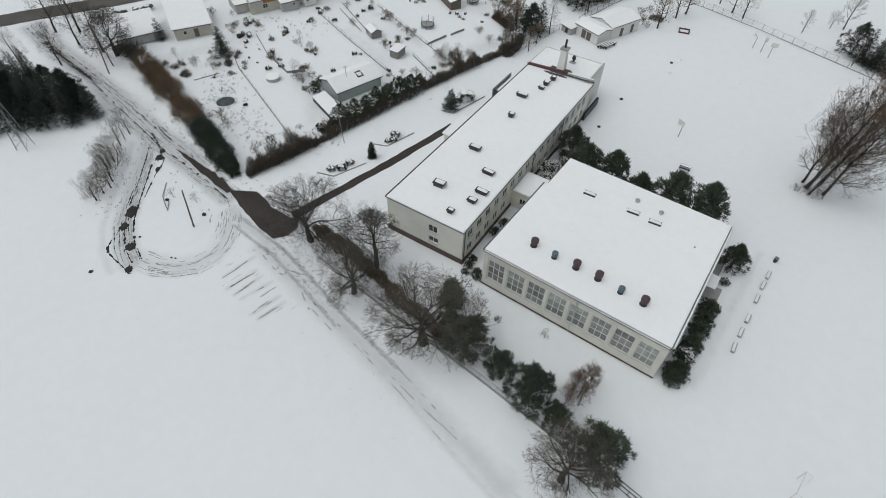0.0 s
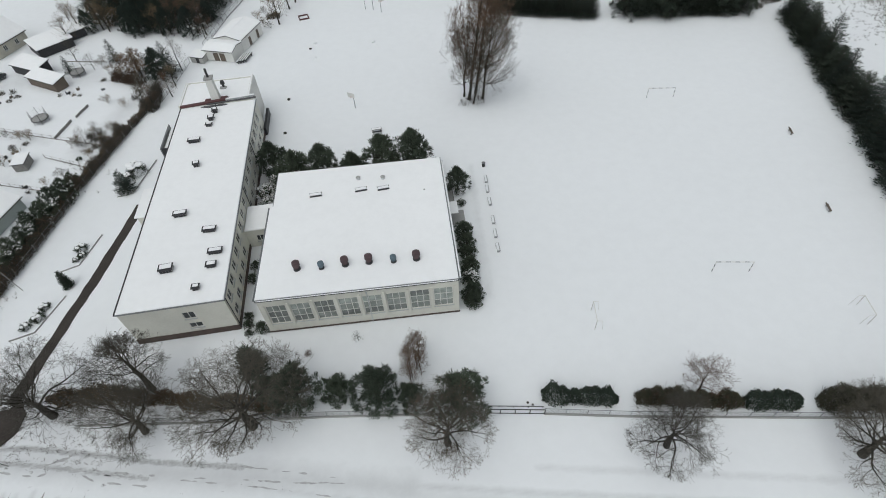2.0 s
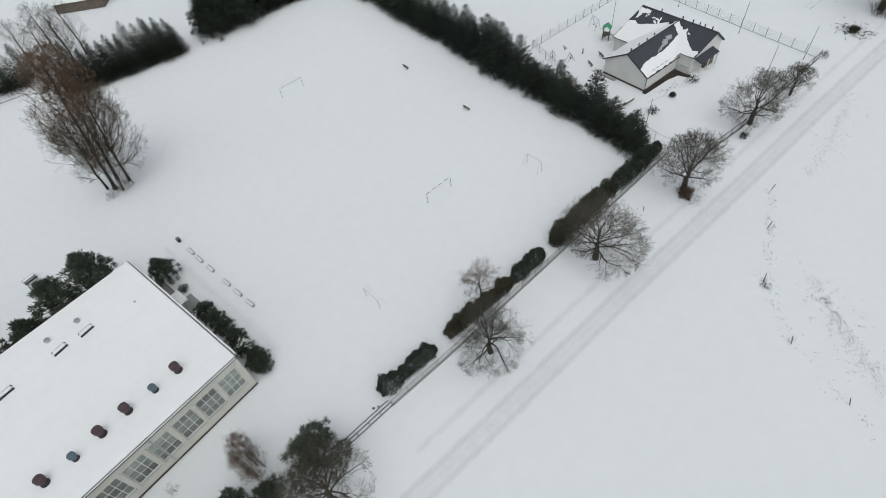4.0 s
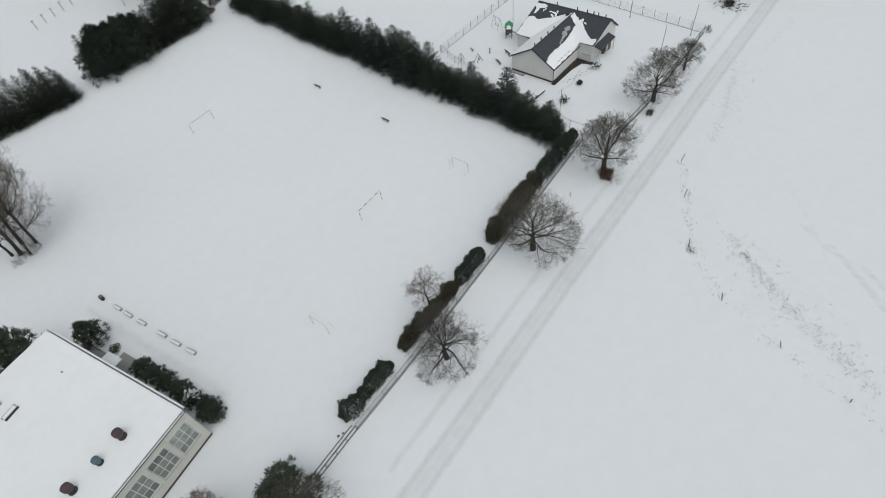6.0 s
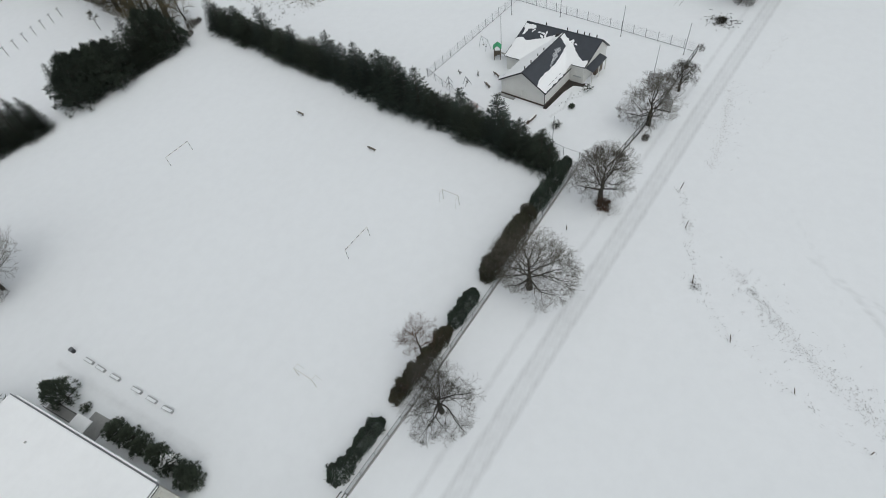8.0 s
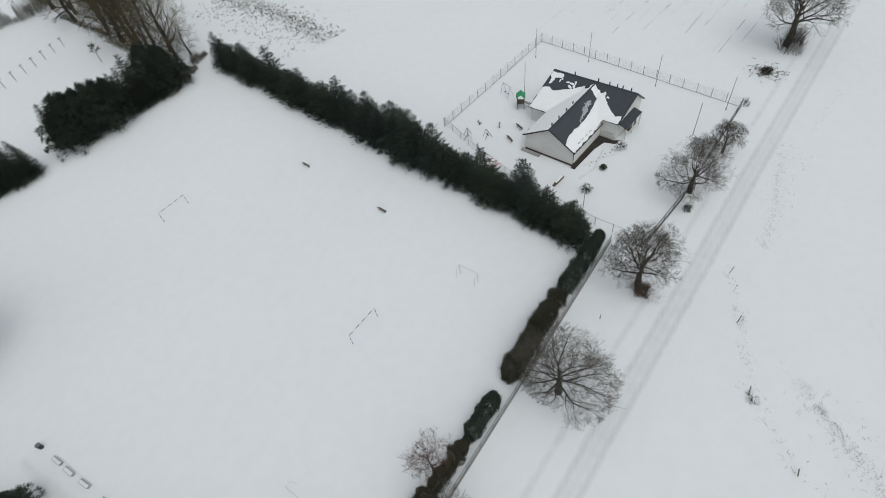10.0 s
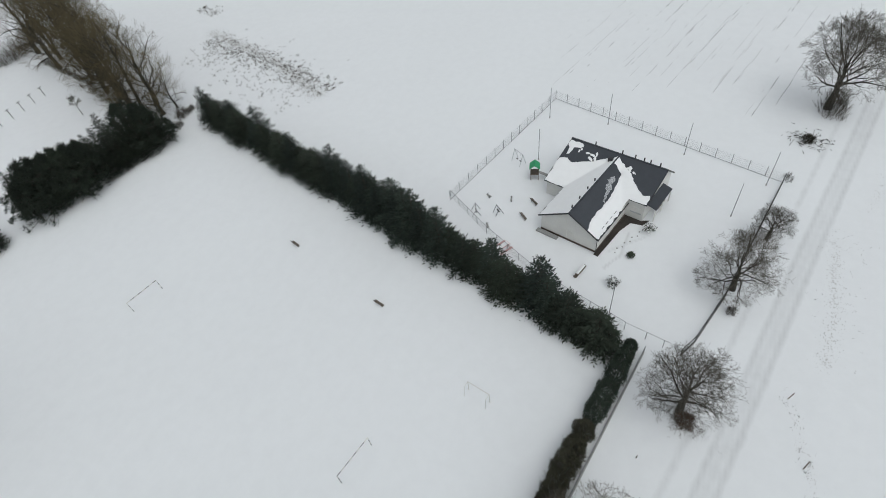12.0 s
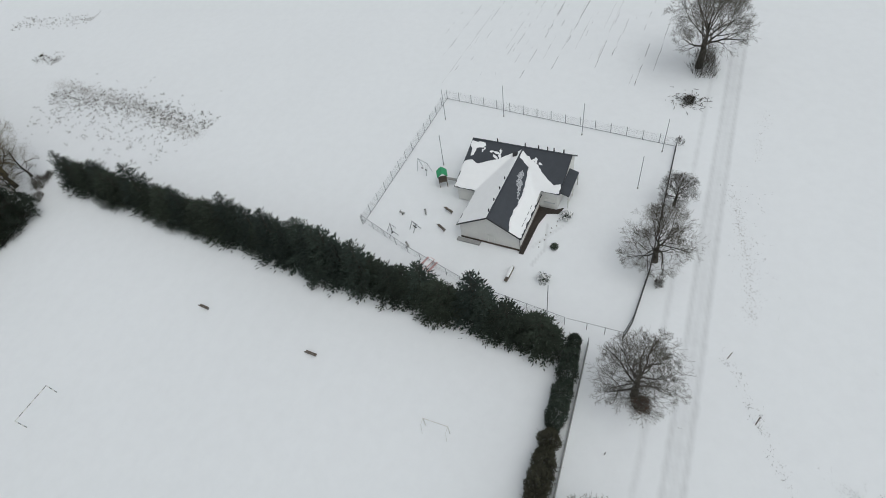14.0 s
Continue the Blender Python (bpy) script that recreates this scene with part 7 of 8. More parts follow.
shrub_mass("hedge", "tangled brown hedge between school and gardens", [(-69, -4.6), (-66.8, 6), (-64.8, 18), (-62.4, 34), (-59.4, 48), (-55.6, 63)], 1.7, 1.8, LEAF_B, TWIG, 107, 150, 200, uneven=0.4)
shrub_mass("hedge", "reddish-brown bare hedge along the track", [(-115, 6.6), (-108, 4.8), (-100, 2.8), (-93, 1.0), (-86, -1.0)], 3.8, 2.6, LEAF_B, TWIG_H, 108, 620, 110, uneven=0.4)
shrub_mass("hedge", "thin bare brushwood along the outbuilding wall", [(-124, 7.0), (-119, 7.6), (-115, 6.8)], 3.0, 2.0, LEAF_B, TWIG, 113, 30, 170, uneven=0.5)
shrub_mass("hedge", "dark green hedge at the track corner", [(-86, -1.2), (-78, -3.6), (-70.4, -5.8)], 3.8, 3.2, LEAF_G, TWIG, 109, 1500, 60, uneven=0.6)
shrub_mass("hedge", "tangled bare scrub at the garden corner", [(-70.0, -4.0), (-69.0, 1), (-67.8, 8)], 3.2, 2.0, LEAF_B, TWIG, 112, 100, 170, uneven=0.6)
shrub_mass("hedge", "dark evergreen hedge at the foot of the garden conifers", [(-68.0, 11.5), (-66.4, 18.5), (-64.4, 28.0), (-63.0, 35.0)], 2.4, 1.5, LEAF_G, TWIG, 115, 700, 60, uneven=0.4)
shrub_mass("shrub", "dark brown thicket at the gardens' north end", [(-68.0, 71.6), (-64.6, 70.2), (-60.6, 68.4)], 2.6, 2.3, LEAF_D, TWIG_R, 116, 260, 150, "shrub", 0.16, uneven=0.5)
shrub_mass("shrub", "brown scrub under the boundary trees", [(-57.6, 66.6), (-55.2, 61.0), (-55.8, 56.6)], 2.4, 1.9, LEAF_B, TWIG, 117, 60, 150, "shrub", 0.14, uneven=0.5)
shrub_mass("shrub", "low dark brushwood beside the far track", [(113.6, -37.5), (115.8, -37.0)], 2.2, 0.9, LEAF_D, BARK, 118, 120, 150, "shrub", 0.16, uneven=0.5)
# thickets and half-buried plants of the gardens
rngt = random.Random(91)
for k, (x0, y0, x1, y1, n) in enumerate(((-112, 9, -103, 12, 5), (-110, 14, -101, 22, 9), (-100, 12, -96, 20, 3), (-98, 24, -85, 28, 7), (-84, 20, -79, 25, 4), (-66, 44, -61, 54, 8), (-80, 46, -76, 51, 3), (-94, 30, -90, 36, 3), (-116, 26, -108, 34, 6), (-104, 42, -98, 50, 3), (-78, 66, -66, 72, 6), (-62, 56, -57, 66, 7), (-92, 66, -84, 71, 4), (-74, 0, -69, 6, 4), (-102, 30, -97, 38, 3), (-76, 28, -71, 36, 3))):
    for _ in range(n):
        x, y, w = rngt.uniform(x0, x1), rngt.uniform(y0, y1), rngt.uniform(0.8, 1.9)
        shrub_mass("shrub", "dense bare garden thicket with snow caught in it", [(x - 0.35 * w, y), (x + 0.35 * w, y + rngt.uniform(-0.4, 0.4))], w, w * rngt.uniform(0.6, 1.0), LEAF_B, TWIG if rngt.random() < 0.7 else TWIG_H, rngt.randint(0, 9999), 12, 85, "shrub", 0.14, uneven=0.4, snow=5)
for _ in range(20):
    x = rngt.uniform(-110, -64)
    snowy_bush("garden_bush", "small dark garden plant capped with snow", x, rngt.uniform(max(4, -0.35 * (x + 64) + 2), -0.4 * (x + 64) + 46), rngt.uniform(0.3, 0.6), rngt.uniform(0.35, 0.7), rngt.randint(0, 9999), rngt.choice((1, 1, 2)), "plants of the gardens")
garden = conifer_pine("garden_pine", "dark garden conifer with patches of snow", 111, 4.4, 2.1, 0.05, 120, 44, NEEDLE_P, 0.13)
stand([garden], [(-67.0, 16.4, 0, 0.9, 0), (-66.2, 19.2, 0, 1.0, 70), (-65.6, 21.8, 0, 0.9, 150), (-65.4, 24.6, 0, 1.05, 230), (-64.6, 27.2, 0, 1.0, 300), (-64.0, 30.0, 0, 1.1, 20), (-63.4, 32.8, 0, 0.95, 90), (-63.0, 35.2, 0, 0.75, 200), (-78.6, 21.0, 0, 0.62, 10), (-79.6, 23.2, 0, 0.45, 50)], "conifers behind the garden garage")
for k, (x, y, w, h) in enumerate(((57.6, -29.4, 3.0, 1.9), (124.0, -40.6, 7.5, 3.2), (128.0, -40.8, 6.0, 2.8), (84.4, 79.6, 5.0, 2.6), (81.0, 77.0, 3.0, 2.0), (86.8, 79.8, 3.0, 2.0), (74.6, -31.6, 1.8, 1.4), (103.4, -35.4, 2.6, 2.0), (-3.2, -18.6, 2.0, 1.0), (-35.5, 96, 5, 2.0), (-104, 9.0, 3.0, 1.6), (-100.5, 17.0, 2.4, 1.6))):
    shrub_mass("shrub", "bare brown scrub at the foot of trees", [(x - w / 3, y), (x + w / 3, y + 0.3)], w * 0.8, h, LEAF_B, TWIG_R if k in (0, 8) else TWIG, 120 + k, 40 if k == 0 else 0, (240, 80, 80, 110, 90, 110, 120, 40, 60)[k] if k < 9 else 160, "shrub")
# ---- fences ----
POST_MESH = {}


def fence(label, pts, spacing, height, post_mat, post_r=0.035, rails=(), rail_mat=None, mesh_step=0.0, base=0.0, category="fence", lean=0.0, seed=3):
    """Posts, rails and wire strands along a line, each a part."""
    f = tagged(empty("fence", Matrix.Translation((pts[0][0], pts[0][1], 0))), label, category)
    o = Vector((pts[0][0], pts[0][1], 0))
    key = (height, post_r, post_mat.name)
    if key not in POST_MESH:
        bm = rod(bmesh.new(), (0, 0, -0.1), (0, 0, height), post_r, post_r, 6)
        me = bpy.data.meshes.new("post")
        bm.to_mesh(me)
        bm.free()
        me.materials.append(post_mat)
        POST_MESH[key] = me
    rng = random.Random(seed)
    for a, b in zip(pts, pts[1:]):
        a, b = Vector((*a, 0)) - o, Vector((*b, 0)) - o
        n = max(1, round((b - a).length / spacing))
        for k in range(n):
            p = a.lerp(b, k / n)
            shared("post", POST_MESH[key], f, pose(p.x, p.y, 0, rng.uniform(-lean, lean), rng.uniform(-lean, lean), 0))
        for z, r in rails:
            part("rail", rod(bmesh.new(), (a.x, a.y, z), (b.x, b.y, z), r, r, 5), rail_mat or post_mat, f)
        if mesh_step:
            d = (b - a).normalized()
            segs = []
            L, z = (b - a).length, 0.12
            while z < height - 0.05:
                segs.append((*(a + Vector((0, 0, z))), *(b + Vector((0, 0, z))), 0.006, 0.006))
                z += mesh_step
            u = -height
            while u < L:
                for s in (1, -1):
                    u0, z0, u1, z1 = u, 0.1, u + height - 0.15, height - 0.05
                    if s < 0:
                        z0, z1 = z1, z0
                    c0, c1 = max(0, u0), min(L, u1)
                    if c1 > c0:
                        za = z0 + (z1 - z0) * (c0 - u0) / (u1 - u0)
                        zb = z0 + (z1 - z0) * (c1 - u0) / (u1 - u0)
                        p, q = a + d * c0, a + d * c1
                        segs.append((p.x, p.y, za, q.x, q.y, zb, 0.005, 0.005))
                u += mesh_step * 1.4
            tagged(shared("wire_mesh", tubes("wire_mesh", segs, WIRE, 3), f), kind="stuff")
        if base:
            bm = bmesh.new()
            s = Vector((-(b - a).y, (b - a).x, 0)).normalized() * 0.09
            bar(bm, a + Vector((0, 0, base / 2 - 0.05)), b + Vector((0, 0, base / 2 - 0.05)), 0.18, base)
            part("footing", bm, CONCRETE, f, "low concrete footing")
    p = Vector((*pts[-1], 0)) - o
    shared("post", POST_MESH[key], f, pose(p.x, p.y, 0))
    return f


fence("grey wire-mesh fence on a concrete footing beside the lane", [(-47, -10.3), (-31.3, -11.8), (-17.1, -12.9), (1.2, -14.7)], 2.5, 1.5, STEEL, 0.04, ((1.48, 0.025),), STEEL, 0.3, 0.3)
fence("low steel tube rail fence beside the lane", [(1.2, -14.7), (7.9, -15.6)], 1.9, 1.1, DARK, 0.06, ((1.08, 0.06), (0.12, 0.05)), DARK)
fence("low steel tube rail fence beside the lane", [(1.2, -13.9), (7.9, -14.8)], 1.9, 0.3, DARK, 0.05, ((0.28, 0.05),), DARK)
fence("grey wire-mesh fence along the lane hedges", [(7.9, -15.6), (17.4, -17.1), (35.5, -19.5), (64.6, -23.2)], 2.5, 1.4, STEEL, 0.04, ((1.38, 0.03),), STEEL, 0.3, 0.25)
fence("wire fence of the nursery yard on tall posts", [(65.9, -27.2), (68.4, -28.3), (76.7, -30.4), (102.4, -34.7)], 2.6, 1.5, DARK, 0.05, ((1.45, 0.045), (0.15, 0.06)), DARK, 0.3, 0.2, lean=2)
fence("thin wire-mesh fence behind the nursery house", [(102.4, -34.7), (114.3, 5.7), (80.8, 11.8)], 2.7, 1.9, STEEL, 0.045, ((0.06, 0.03),), STEEL, 0.35)
fence("wire fence behind the spruce row", [(67.0, -20.2), (70.5, -8.0), (76, 3.0), (81.4, 12.0)], 2.6, 1.6, STEEL, 0.04, ((1.55, 0.03),), STEEL, 0.35)
fence("short steel fence closing the nursery corner", [(65.9, -27.2), (66.6, -22.9), (67.0, -20.2)], 2.2, 1.5, DARK, 0.035, ((1.45, 0.018),), DARK)
fence("long wire-mesh fence north of the yard", [(-44, 112.6), (-28.4, 110.8), (-12.7, 106.6), (12.2, 98.2), (16, 94)], 2.6, 1.6, STEEL, 0.045, ((0.12, 0.05), (1.55, 0.012)), DARK, 0.35)
fence("wire-mesh fence between the wood and the store", [(-50.2, 82.6), (-47.6, 98.0), (-44.0, 112.6)], 2.5, 1.5, STEEL, 0.045, ((1.45, 0.03), (0.12, 0.05)), DARK, 0.3)
fence("yard fence at the garden hedge", [(-52.2, 76.3), (-53.6, 66.0), (-55.0, 58.0)], 2.4, 1.4, STEEL, 0.04, ((1.35, 0.03), (0.1, 0.04)), STEEL, 0.35)
fence("hedge-side wire fence with concrete posts", [(-66.6, 6.0), (-63.6, 20), (-61.0, 38), (-57.4, 54)], 2.6, 1.5, CONCRETE, 0.06, ((1.2, 0.02), (0.6, 0.02)), WIRE)
for pts in ([(-101.9, 46.4), (-89.7, 41.9), (-79.0, 38.3), (-68.6, 34.8)], [(-94.5, 59.1), (-83.6, 54.8), (-73.0, 50.7), (-60.6, 46.2)], [(-72.1, 44.7), (-62.4, 40.1)], [(-102.6, 20.4), (-97.7, 17.6), (-78.0, 10.0), (-70.5, 7.0)]):
    fence("low garden fence with dark bottom board", pts, 2.2, 0.9, WOOD, 0.035, ((0.12, 0.06), (0.8, 0.012)), WOOD, 0, 0, lean=4, seed=int(abs(pts[0][0])))
for pts in ([(-100.6, 51.8), (-88.8, 46.2)], [(-102.6, 54.6), (-88.0, 47.3)], [(-101.1, 9.1), (-99.4, 13.8)], [(-81.9, 82.3), (-72.2, 80.3)], [(-106.5, 30.0), (-95.2, 24.2)]):
    fence("low garden bed edging of dark boards", pts, 3.0, 0.35, WOOD, 0.04, ((0.1, 0.07),), WOOD, 0, 0, "edging")


def board_wall(label, a, b, h, n):
    f = tagged(empty("board_fence", Matrix.Translation((*a, 0))), label, "fence")
    a3, d = Vector((0, 0, 0)), Vector((b[0] - a[0], b[1] - a[1], 0))
    for k in range(n):
        p, q = d * (k / n + 0.004), d * ((k + 1) / n - 0.004)
        bm = bmesh.new()
        s = Vector((-d.y, d.x, 0)).normalized() * 0.03
        vs = [(p + s), (q + s), (q - s), (p - s)]
        prism(bm, [(v.x, v.y) for v in vs], -0.05, 0.62 * h + 0.04 * (k % 3))
        part("board", bm, WOOD_G, f)


board_wall("grey board windbreak in the garden", (-72.5, 50.5), (-71.4, 56.4), 0.8, 6)
board_wall("grey board windbreak in the garden", (-70.9, 57.4), (-69.9, 61.6), 0.8, 5)
board_wall("low retaining wall of grey boards", (-95.0, 24.6), (-88.4, 22.6), 0.8, 7)
board_wall("low retaining wall of grey boards", (-88.4, 22.6), (-86.0, 25.4), 0.8, 4)


# ---- sports field ----
def goal(width, a, b, label):
    """A tube goal frame with net hooks from foot a to foot b, net taken down."""
    a, b = Vector((*a, 0)), Vector((*b, 0))
    mid, d = (a + b) / 2, (b - a)
    g = tagged(empty("football_goal", pose(mid.x, mid.y, 0, 0, 0, math.degrees(math.atan2(d.y, d.x)))), label, "goal", "goals on the field")
    w = width / 2
    n = 8
    for s in (-1, 1):
        for k in range(4):
            part("post", rod(bmesh.new(), (s * w, 0, k * 0.5), (s * w, 0, k * 0.5 + 0.5), 0.055, 0.055, 8), PAINT_W if k % 2 or width < 4 else STEEL, g)
        if width < 4:
            part("brace", rod(bmesh.new(), (s * w, 0, 1.96), (s * w, 0.7, 1.9), 0.03, 0.03, 6), PAINT_W, g)
            part("brace", rod(bmesh.new(), (s * w, 0.7, 1.9), (s * w, 1.0, 0), 0.025, 0.025, 6), PAINT_W, g)
    for k in range(n):
        x = -w + width * k / n
        part("crossbar", rod(bmesh.new(), (x, 0, 2.0), (x + width / n, 0, 2.0), 0.055, 0.055, 8), (STEEL if k % 2 else PAINT_W) if width > 4 else PAINT_W, g)


goal(5.0, (42.2, 45.1), (47.1, 44.4), "weathered striped steel football goal without net")
goal(5.0, (40.5, 1.25), (35.6, 1.95), "weathered striped steel football goal without net")
goal(3.0, (50.9, -8.9), (51.35, -5.95), "small pale handball goal without net")
goal(3.0, (17.3, -2.2), (16.9, -5.2), "small pale handball goal without net")


def hoop_stand(x, y, turn, label="basketball backboard on a leaning grey pole", wide=1.5):
    h = tagged(empty("basketball_hoop", pose(x, y, 0, 0, 0, turn)), label, "basketball hoop")
    bm = rod(bmesh.new(), (0, 0, -0.1), (0, 0, 2.6), 0.07, 0.06, 8)
    rod(bm, (0, 0, 2.55), (0, 0.7, 3.2), 0.05, 0.05, 8)
    part("pole", bm, STEEL, h)
    part("backboard", box(bmesh.new(), -wide / 2, wide / 2, 0.66, 0.74, 2.8, 3.75, 0.02), PAINT_W, h)
    bm = bmesh.new()
    for k in range(12):
        a, b = 2 * math.pi * k / 12, 2 * math.pi * (k + 1) / 12
        rod(bm, (0.23 * math.cos(a), 1.0 + 0.23 * math.sin(a), 2.98), (0.23 * math.cos(b), 1.0 + 0.23 * math.sin(b), 2.98), 0.015, 0.015, 5)
    part("rim", bm, PAINT_RED, h)
    part("snow_cap", box(bmesh.new(), -wide / 2, wide / 2, 0.62, 0.78, 3.75, 3.83, 0.03), SNOW, h)


hoop_stand(-14.4, 51.35, 150)
hoop_stand(-8.2, 93.6, 200)
hoop_stand(-12.2, 96.2, 100)
hoop_stand(-10.2, 95.4, 190, "narrow board on a thin pole", 0.7)


def field_bench(x, y, turn, label, top):
    b = tagged(empty("bench", pose(x, y, 0, 0, 0, turn) @ Matrix.Diagonal((0.85, 0.8, 0.8, 1))), label, "bench")
    for s in (-0.7, 0.7):
        part("leg", box(bmesh.new(), s - 0.06, s + 0.06, -0.18, 0.18, -0.1, 0.42, 0.01), CONCRETE, b)
    for k in range(3):
        part("slat", box(bmesh.new(), -1.0, 1.0, -0.22 + k * 0.15, -0.10 + k * 0.15, 0.42, 0.47), top, b)
    part("backrest", box(bmesh.new(), -1.0, 1.0, 0.26, 0.31, 0.55, 0.85, 0.01), top, b)
    return b


field_bench(62.6, 30.2, 76, "dark wooden bench standing on the snowy field", WOOD)
field_bench(57.9, 11.2, 78, "dark wooden bench standing on the snowy field", WOOD)
pb = tagged(empty("picnic_bench", pose(-10.3, 42.6, 0, 0, 0, 5)), "pair of dark plank seats on one frame with snow between", "bench")
for y in (-0.55, 0.55):
    part("seat", box(bmesh.new(), -0.95, 0.95, y - 0.17, y + 0.17, 0.42, 0.48, 0.01), DARK, pb)
    for x in (-0.75, 0.75):
        part("leg", box(bmesh.new(), x - 0.05, x + 0.05, y - 0.12, y + 0.12, -0.05, 0.42), STEEL, pb)
part("tabletop", box(bmesh.new(), -0.95, 0.95, -0.26, 0.26, 0.62, 0.68, 0.01), WOOD_G, pb)
part("snow_cap", box(bmesh.new(), -0.9, 0.9, -0.24, 0.24, 0.68, 0.8, 0.05), SNOW, pb)
for x in (-0.75, 0.75):
    part("leg", bar(bmesh.new(), (x, -0.5, 0.0), (x, 0.0, 0.64), 0.07), STEEL, pb)
    part("leg", bar(bmesh.new(), (x, 0.5, 0.0), (x, 0.0, 0.64), 0.07), STEEL, pb)


SLAB = plain("pale_frosted_concrete", (0.38, 0.39, 0.39), 0.85, 0.2, 0.8, 6)


def slab_bench():
    b = tagged(empty("concrete_bench"), "low concrete bench buried in snow beside the hall", "bench", "row of benches beside the hall")
    for s in (-0.62, 0.62):
        part("leg", box(bmesh.new(), -0.22, 0.22, s - 0.1, s + 0.1, -0.1, 0.30, 0.02), SLAB, b)
    part("seat", box(bmesh.new(), -0.26, 0.26, -0.85, 0.85, 0.30, 0.38, 0.02), SLAB, b)
    part("snow_cap", box(bmesh.new(), -0.22, 0.12, -0.76, 0.76, 0.38, 0.44, 0.03), SNOW_G, b)
    return b


sb = slab_bench()
sb.matrix_basis = pose(7.65, 25.9, 0, 0, 0, -2)
for x, y in ((7.5, 23.4), (7.4, 20.4), (7.25, 16.2), (7.1, 13.3), (7.0, 10.4)):
    copy_thing(sb, pose(x, y, 0, 0, 0, -3 + (x * 40) % 6))
tb = tagged(empty("litter_bin", pose(7.8, 29.5, 0)), "small dark litter bin in the snow", "bin")
part("body", rod(bmesh.new(), (0, 0, -0.05), (0, 0, 0.75), 0.26, 0.3, 10), DARK, tb)
part("rim", rod(bmesh.new(), (0, 0, 0.75), (0, 0, 0.8), 0.33, 0.33, 10), STEEL, tb)
bm = bmesh.new()
for x0, x1, y0, y1 in ((-1.25, 1.25, -1.25, -1.0), (-1.25, 1.25, 1.0, 1.25), (-1.25, -1.0, -1.0, 1.0), (1.0, 1.25, -1.0, 1.0)):
    box(bm, x0, x1, y0, y1, -0.05, 0.25, 0.02)
sp = part("sandpit", bm, BRICK)
sp.matrix_basis = pose(-27.8, 94.4, 0, 0, 0, 15)
tagged(sp, "square red-framed sandpit filled with snow", "sandpit")


def clod(x, y, r, label="dark clod showing through the snow", mat=None, seed=1, name="clod", cat="clod"):
    rng = random.Random(seed)
    bm = bmesh.new()
    bmesh.ops.create_icosphere(bm, subdivisions=2, radius=r)
    for v in bm.verts:
        v.co *= rng.uniform(0.75, 1.15)
        v.co.z *= 0.6
    ob = part(name, bm, mat or BARK)
    ob.matrix_basis = pose(x, y, 0.02, 0, 0, seed * 50)
    tagged(ob, label, cat)


for k, (x, y, r) in enumerate(((-28.1, 56.8, 0.35), (-27.7, 45.1, 0.35), (-25.0, 77.6, 0.35), (6.3, -14.0, 0.16), (6.8, -14.3, 0.13), (-67.4, -14.6, 0.36), (-74.8, -16.0, 0.34), (-70.5, -31.4, 0.34), (-71.6, -23.9, 0.25), (-71.0, -23.4, 0.2), (-63.8, -23.1, 0.16), (-63.2, -22.8, 0.14), (130.5, 120.4, 0.5))):
    clod(x, y, r, seed=k + 1)
for k, (x, y) in enumerate(((-24.0, 80.1), (-23.8, 73.1), (-10.5, 78))):
    clod(x, y, 0.5, "low mound of drifted snow", SNOW_G, 30 + k, "snow_mound", "snow")
for k in range(9):
    clod(79.2 + 0.72 * k + 0.2 * (k % 2), -15.6 - 0.35 * k + 0.3 * (k % 2), 0.12, "footprint hollow in the trodden snow", CONCRETE, 50 + k, "footprint", "footprint")

# timber stack by the store
for k in range(4):
    bm = box(bmesh.new(), -0.16, 0.16, -2.0, 2.0, 0.36, 0.62, 0.03)
    for y in (-1.5, 1.5):
        box(bm, -0.14, 0.14, y - 0.08, y + 0.08, -0.05, 0.36)
    lg = part("beam", bm, DARK)
    lg.matrix_basis = pose(-40.5 + k * 0.55, 75.2 + 0.16 * k, 0.0, 0, 0, -15)
    tagged(lg, "dark timber beam on blocks with snow beside the store", "beam", "timber stack by the store")
    part("snow_cap", box(bmesh.new(), -0.13, 0.13, -1.9 + 0.2 * (k % 2), 1.9, 0.62, 0.76, 0.05), SNOW, lg)

# ---- nursery yard ----
for k, (x, y) in enumerate(((107.9, 4.6), (109.2, -6.0), (104.6, -20.0), (101.0, -32.6), (92.3, -28.9), (68.2, -17.9), (95.5, 2.1))):
    p = tagged(empty("mast", pose(x, y, 0, 0.6, 0.8, 0)), "slender grey steel mast in the nursery yard", "mast", "masts round the nursery")
    part("pole", rod(bmesh.new(), (0, 0, -0.1), (0, 0, 6.2), 0.055, 0.04, 8), STEEL, p)
    part("foot", rod(bmesh.new(), (0, 0, -0.05), (0, 0, 0.25), 0.12, 0.1, 8), CONCRETE, p)

ph = tagged(empty("play_tower", pose(90.8, 1.0, 0, 0, 0, 20)), "wooden play tower with green roof and slide", "play tower")
for sx in (-0.6, 0.6):
    for sy in (-0.6, 0.6):
        part("post", box(bmesh.new(), sx - 0.06, sx + 0.06, sy - 0.06, sy + 0.06, -0.05, 2.5), WOOD, ph)
part("platform", box(bmesh.new(), -0.7, 0.7, -0.7, 0.7, 1.1, 1.2), WOOD, ph)
bm = slope(bmesh.new(), (-0.85, -0.85, 2.4), (0.85, -0.85, 2.4), (0.85, 0, 3.1), (-0.85, 0, 3.1), 0.06)
part("roof", bm, PAINT_G, ph, "bright green roof panel")
bm = slope(bmesh.new(), (-0.85, 0, 3.1), (0.85, 0, 3.1), (0.85, 0.85, 2.4), (-0.85, 0.85, 2.4), 0.06)
part("roof", bm, PAINT_G, ph, "bright green roof panel")
